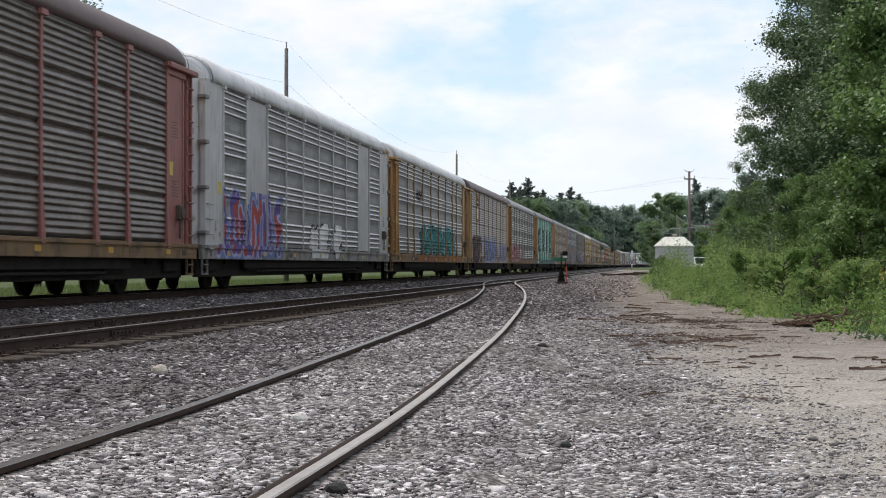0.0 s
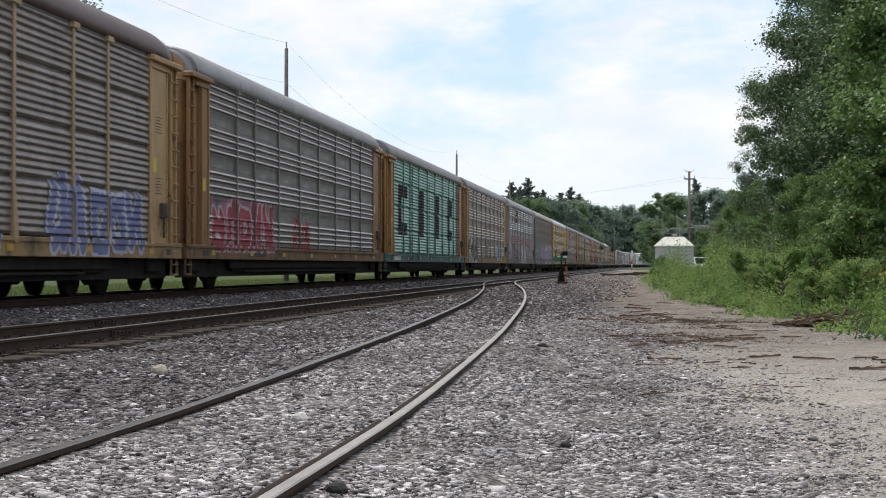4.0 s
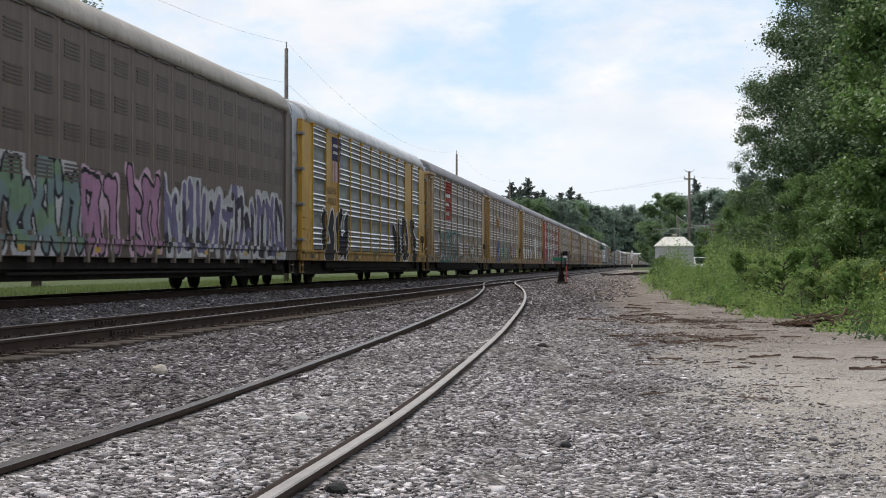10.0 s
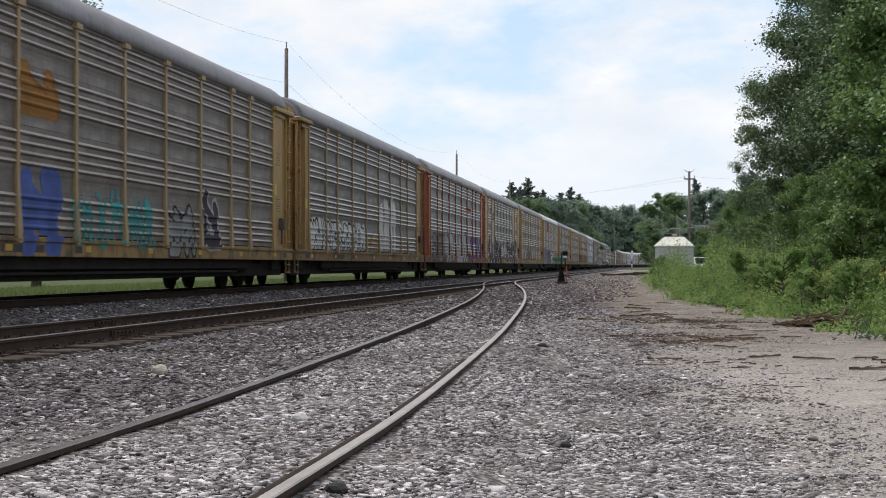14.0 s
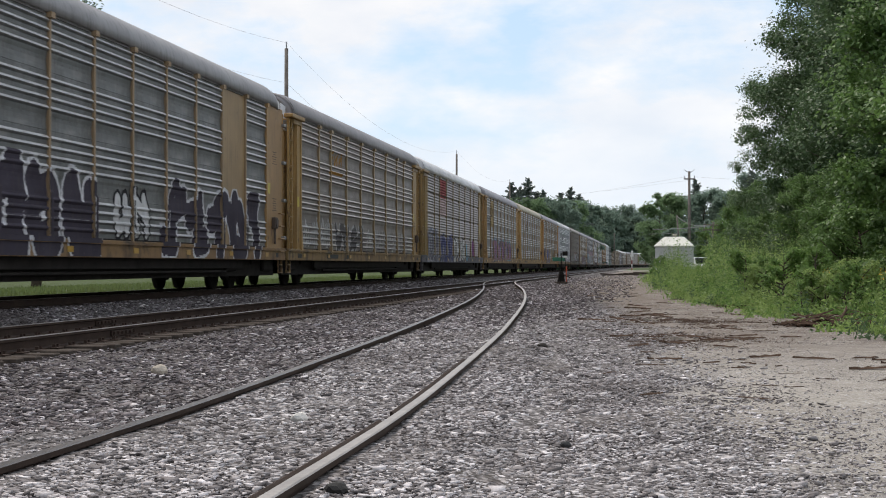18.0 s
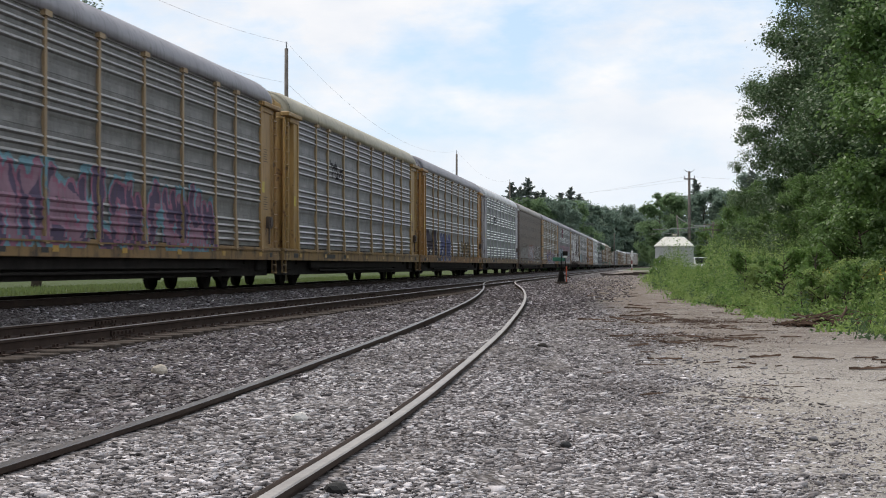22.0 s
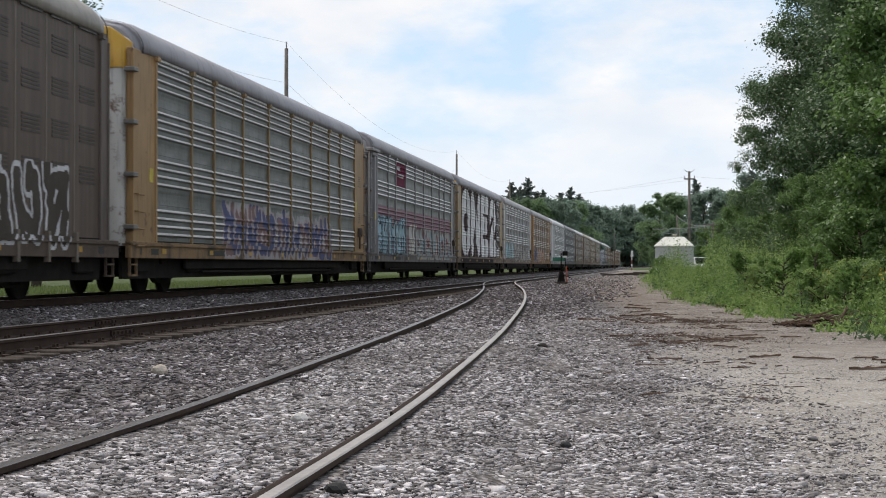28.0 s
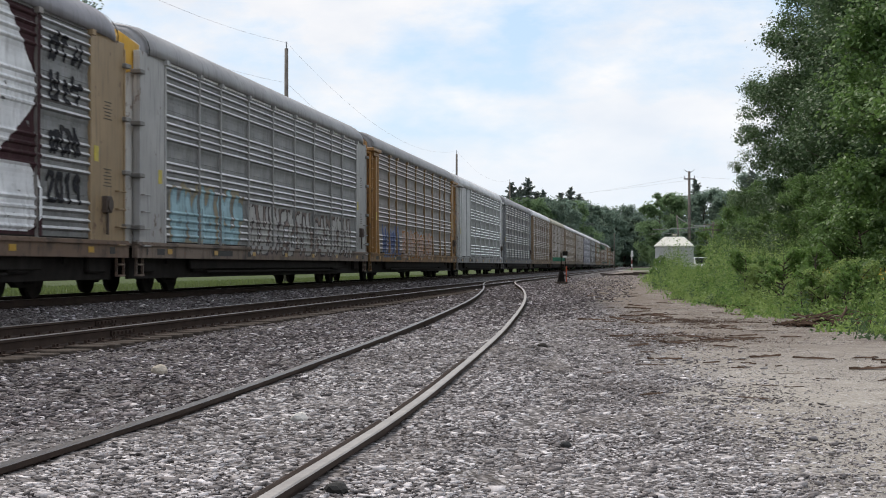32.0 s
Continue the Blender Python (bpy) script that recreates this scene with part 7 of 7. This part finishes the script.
# ---- vehicle behind the hut ----
def build_truck():
    root = tagged(new("pickup_truck"), "white pickup truck with red lower trim parked behind the hut", "truck")
    root.matrix_basis = pose(25.0, 152.0, -0.42, 0, 0, 12)
    body_m, red = plain("white_car_paint", (0.75, 0.75, 0.76), 0.3, 0, 0.04), plain("red_trim_paint", (0.4, 0.04, 0.035), 0.35, 0, 0.08)
    glass = plain("tinted_glass", (0.03, 0.035, 0.04), 0.08, 0, 0.05)

    def prism(name, pts, x, mat, parent=root):
        bm = bmesh.new()
        a = [bm.verts.new((-x, y, z)) for y, z in pts]
        b = [bm.verts.new((x, y, z)) for y, z in pts]
        bm.faces.new(a)
        bm.faces.new(list(reversed(b)))
        for i in range(len(pts)):
            k = (i + 1) % len(pts)
            bm.faces.new((a[i], b[i], b[k], a[k]))
        bmesh.ops.bevel(bm, geom=list(bm.edges), offset=0.04, segments=2, affect="EDGES")
        bmesh.ops.recalc_face_normals(bm, faces=bm.faces)
        return part(name, bm, mat, parent)
    prism("body", [(-2.7, 0.75), (-2.65, 1.15), (-1.3, 1.22), (2.7, 1.2), (2.7, 0.75)], 0.98, body_m)
    prism("cab", [(-1.3, 1.18), (-0.7, 1.85), (0.8, 1.88), (1.05, 1.18)], 0.88, body_m)
    prism("lower_trim", [(-2.72, 0.42), (-2.72, 0.76), (2.72, 0.76), (2.72, 0.42)], 0.985, red)
    bm = bmesh.new()
    vs = [bm.verts.new(p) for p in ((-0.76, -1.27, 1.26), (0.76, -1.27, 1.26), (0.66, -0.79, 1.8), (-0.66, -0.79, 1.8))]
    bm.faces.new(vs)
    bmesh.ops.solidify(bm, geom=list(bm.faces), thickness=0.05)
    part("windscreen", bm, glass, root)
    bm = bmesh.new()
    box(bm, -0.7, -2.76, 0.62, 0.7, -2.7, 0.95, 0.02)
    part("grille", bm, BLACK, root)
    for e in (-1, 1):
        bm = bmesh.new()
        box(bm, e * 0.72, -2.76, 0.8, e * 0.95, -2.69, 1.0, 0.02)
        part("headlight", bm, plain("lamp_glass", (0.6, 0.6, 0.6), 0.15, 0, 0.05), root)
        for y in (-1.75, 1.75):
            bm = bmesh.new()
            tube(bm, (e * 0.72, y, 0.38), (e * 0.98, y, 0.38), 0.38, n=18)
            wheel = part("wheel", bm, plain("tyre_rubber", (0.025, 0.025, 0.025), 0.8), root)
            bm = bmesh.new()
            tube(bm, (e * 0.97, y, 0.38), (e * 1.0, y, 0.38), 0.2, n=12)
            part("rim", bm, plain("wheel_alloy", (0.4, 0.4, 0.4), 0.35, 0.8), wheel)


build_truck()


# ---- switch stand, stake, crossing ----
def on_ground(x, y):
    s, lat = flat_sl(x, y)
    return ground_z(s, lat)


def build_stand():
    x, y = 6.85, 90.0
    root = tagged(new("switch_stand"), "dark switch stand with a green target blade beside the turnout", "switch stand")
    root.matrix_basis = pose(x, y, on_ground(x, y), 0, 0, 5)
    bm = bmesh.new()
    box(bm, -0.3, -0.5, 0, 0.3, 0.5, 0.12, 0.02)
    part("base", bm, TIE, root)
    bm = bmesh.new()
    for k in range(6):
        z0, z1 = 0.12 + k * 0.1, 0.22 + k * 0.1
        box(bm, -0.2 + k * 0.02, -0.16, z0, 0.2 - k * 0.02, 0.16, z1 + 0.002, 0.01)
    part("gearbox", bm, BLACK, root)
    bm = bmesh.new()
    tube(bm, (0, 0, 0.7), (0, 0, 1.78), 0.035, n=10)
    part("mast", bm, BLACK, root)
    bm = bmesh.new()
    box(bm, -0.5, -0.02, 1.3, 0.26, 0.02, 1.52, 0.005)
    part("target", bm, plain("green_enamel", (0.03, 0.16, 0.1), 0.4), root, "green enamelled blade")
    bm = bmesh.new()
    tube(bm, (0.15, -0.1, 0.5), (0.6, -0.25, 0.3), 0.025, n=8)
    part("throw_lever", bm, BLACK, root)


def build_stake():
    x, y = 7.15, 90.0
    root = tagged(new("marker_post"), "orange marker post with a black and white box on top", "marker post")
    root.matrix_basis = pose(x, y, on_ground(x, y), 0, 0, 5)
    bm = bmesh.new()
    box(bm, -0.035, -0.035, 0, 0.035, 0.035, 1.0, 0.006)
    part("stake", bm, plain("orange_paint", (0.5, 0.1, 0.05), 0.6), root)
    bm = bmesh.new()
    tube(bm, (-0.04, 0, 1.0), (-0.08, 0, 1.55), 0.025, n=8)
    part("rod", bm, BLACK, root)
    bm = bmesh.new()
    box(bm, -0.22, -0.12, 1.62, 0.06, 0.12, 1.88, 0.02)
    part("box", bm, BLACK, root, "matt black box")
    bm = bmesh.new()
    box(bm, -0.17, -0.1, 1.5, 0.03, 0.1, 1.618, 0.015)
    part("lower_face", bm, plain("white_enamel", (0.75, 0.75, 0.74), 0.4), root, "white lower face")


def build_crossing():
    x, y = 37.6, 309.0
    root = tagged(new("crossing_mast"), "red and white banded mast beside the far road crossing", "crossing sign")
    root.matrix_basis = pose(x, y, -0.5, 0, 0, 0)
    white, red = plain("white_enamel", (0.75, 0.75, 0.74), 0.4), plain("red_enamel", (0.3, 0.05, 0.04), 0.5)
    for k in range(4):
        bm = bmesh.new()
        tube(bm, (0, 0, k * 0.72), (0, 0, (k + 1) * 0.72), 0.1, n=10)
        part("band", bm, red if k % 2 == 0 else white, root)
    bm = bmesh.new()
    box(bm, -0.3, -0.05, 2.9, 0.3, 0.05, 3.25, 0.02)
    box(bm, -0.2, -0.05, 3.2, 0.25, 0.05, 4.05, 0.02)
    part("sign", bm, white, root)
    me = bmesh.new()
    box(me, -9, -4, -0.3, 9, 4, 0.03, 0.01)
    road = part("crossing_road", me, plain("pale_crushed_gravel", (0.5, 0.48, 0.45), 0.9, 0, 0.15, 0.8), None)
    tagged(road, "pale gravel road crossing the tracks far off", "road", kind="structure")
    road.matrix_basis = pose(36.0, 300.0, -0.375, 0, 0, -7)


build_stand()
build_stake()
build_crossing()

# stacked old ties by the far verge
pile = random.Random(4)
tie_me = tie_mesh()
for k in range(9):
    y = 165 + pile.uniform(-9, 9) + (k % 3) * 3
    x = y * 0.1225 + pile.uniform(-2.6, 2.0)
    ob = tagged(new("old_tie", tie_me), "dark discarded railway tie lying by the verge", "railway tie", "discarded ties")
    ob.matrix_basis = pose(x, y, on_ground(x, y) + 0.32 + 0.11 * (k % 2), pile.uniform(-4, 4), pile.uniform(-6, 6), pile.uniform(-50, 50))


# ---- small track fittings ----
def plates(root, lat0, z0, s0, s1, tie0, drop=0.0):
    """Tie plates with spikes under each rail."""
    def fill(bm):
        box(bm, -0.18, -0.09, -0.168, 0.18, 0.09, -0.15, 0.004)
        for a in (-0.11, 0.11):
            for b in (-0.05, 0.05):
                box(bm, a - 0.02, b - 0.016, -0.15, a + 0.02, b + 0.016, -0.115)
    me = bm_mesh("tie_plate", [RAIL_SIDE], fill)
    s = tie0
    while s < s1:
        if s >= s0:
            for off in (-0.7525, 0.7525):
                p = place(s, lat0 + off, z0)
                child("tie_plate", me, root, m=pose(p.x, p.y, p.z, 0, 0, -bearing(s)))
        s += 0.52


plates(middle_track, MIDDLE, Z_MIDDLE, 14, 60, 8)


def joint_bar(root, s, lat, z):
    def fill(bm):
        for e in (-1, 1):
            box(bm, e * 0.014, -0.45, -0.125, e * 0.034, 0.45, -0.05, 0.005)
            for k in range(6):
                box(bm, e * 0.034, -0.4 + k * 0.16, -0.1, e * 0.06, -0.36 + k * 0.16, -0.06)
    p = place(s, lat, z)
    child("joint_bar", cached("joint_bar", lambda: bm_mesh("joint_bar", [RAIL_SIDE], fill)), root, m=pose(p.x, p.y, p.z, 0, 0, -bearing(s)))


for s, off in ((20.5, 0.7525), (24.0, -0.7525), (32.4, 0.7525), (36, -0.7525), (44.3, 0.7525), (48, -0.7525)):
    joint_bar(middle_track, s, MIDDLE + off, Z_MIDDLE)


def flange_guard(s0, s1):
    """Rusty guard strip on the gauge side of the near siding rail."""
    path = [(place(s, siding_lat(s) + 0.7525 - 0.075, siding_z(s)), Vector((CA, -SA, 0))) for s in np.linspace(s0, s1, 14)]
    v, f = strip([(-0.02, -0.1), (0.012, -0.1), (0.012, -0.03), (-0.01, -0.014), (-0.02, -0.016)], path)
    f += [tuple(range(5)), tuple(len(v) - 1 - k for k in range(5))]
    child("flange_guard", mesh_from("flange_guard", v, f, [RAIL_SIDE]), siding_track)


flange_guard(2.0, 9.6)
flange_guard(10.1, 16.0)
# ---- things that move ----
# car lengths run by t seconds: the train slows a little
FIRST = 1.2985


def gone(t):
    return 0.763151 * t -0.0002440 * t * t


def car_pose(g, t):
    s = (FIRST + g - gone(t) + 0.5) * CAR + slack(g)
    a, b = place(s - 10, MAIN), place(s + 10, MAIN)
    p = (a + b) / 2
    return pose(p.x, p.y, 0, 0, 0, math.degrees(math.atan2(-(b - a).x, (b - a).y)))


def rolling(y):
    """Turns of a wheelset on its axle, by the distance run."""
    return [(k / FPS, pose(0, y, WHEEL) @ Matrix.Rotation(gone(k / FPS) * CAR / WHEEL, 4, "X")) for k in range(32 * FPS + 1)]


def motions():
    for g, car in cars.items():
        walk(car, [(float(t), car_pose(g, float(t))) for t in range(0, 33)])
    for y in (-0.9, 0.9):
        sets = [o for car in cars.values() for t in car.children if t.name.startswith("truck") for o in t.children if o.name.startswith("wheelset") and o.location.y * y > 0]
        walk(sets[0], rolling(y))
        keys = sets[0].animation_data
        for o in sets[1:]:
            o.rotation_mode = "QUATERNION"
            o.animation_data_create()
            o.animation_data.action, o.animation_data.action_slot = keys.action, keys.action_slot


motions()
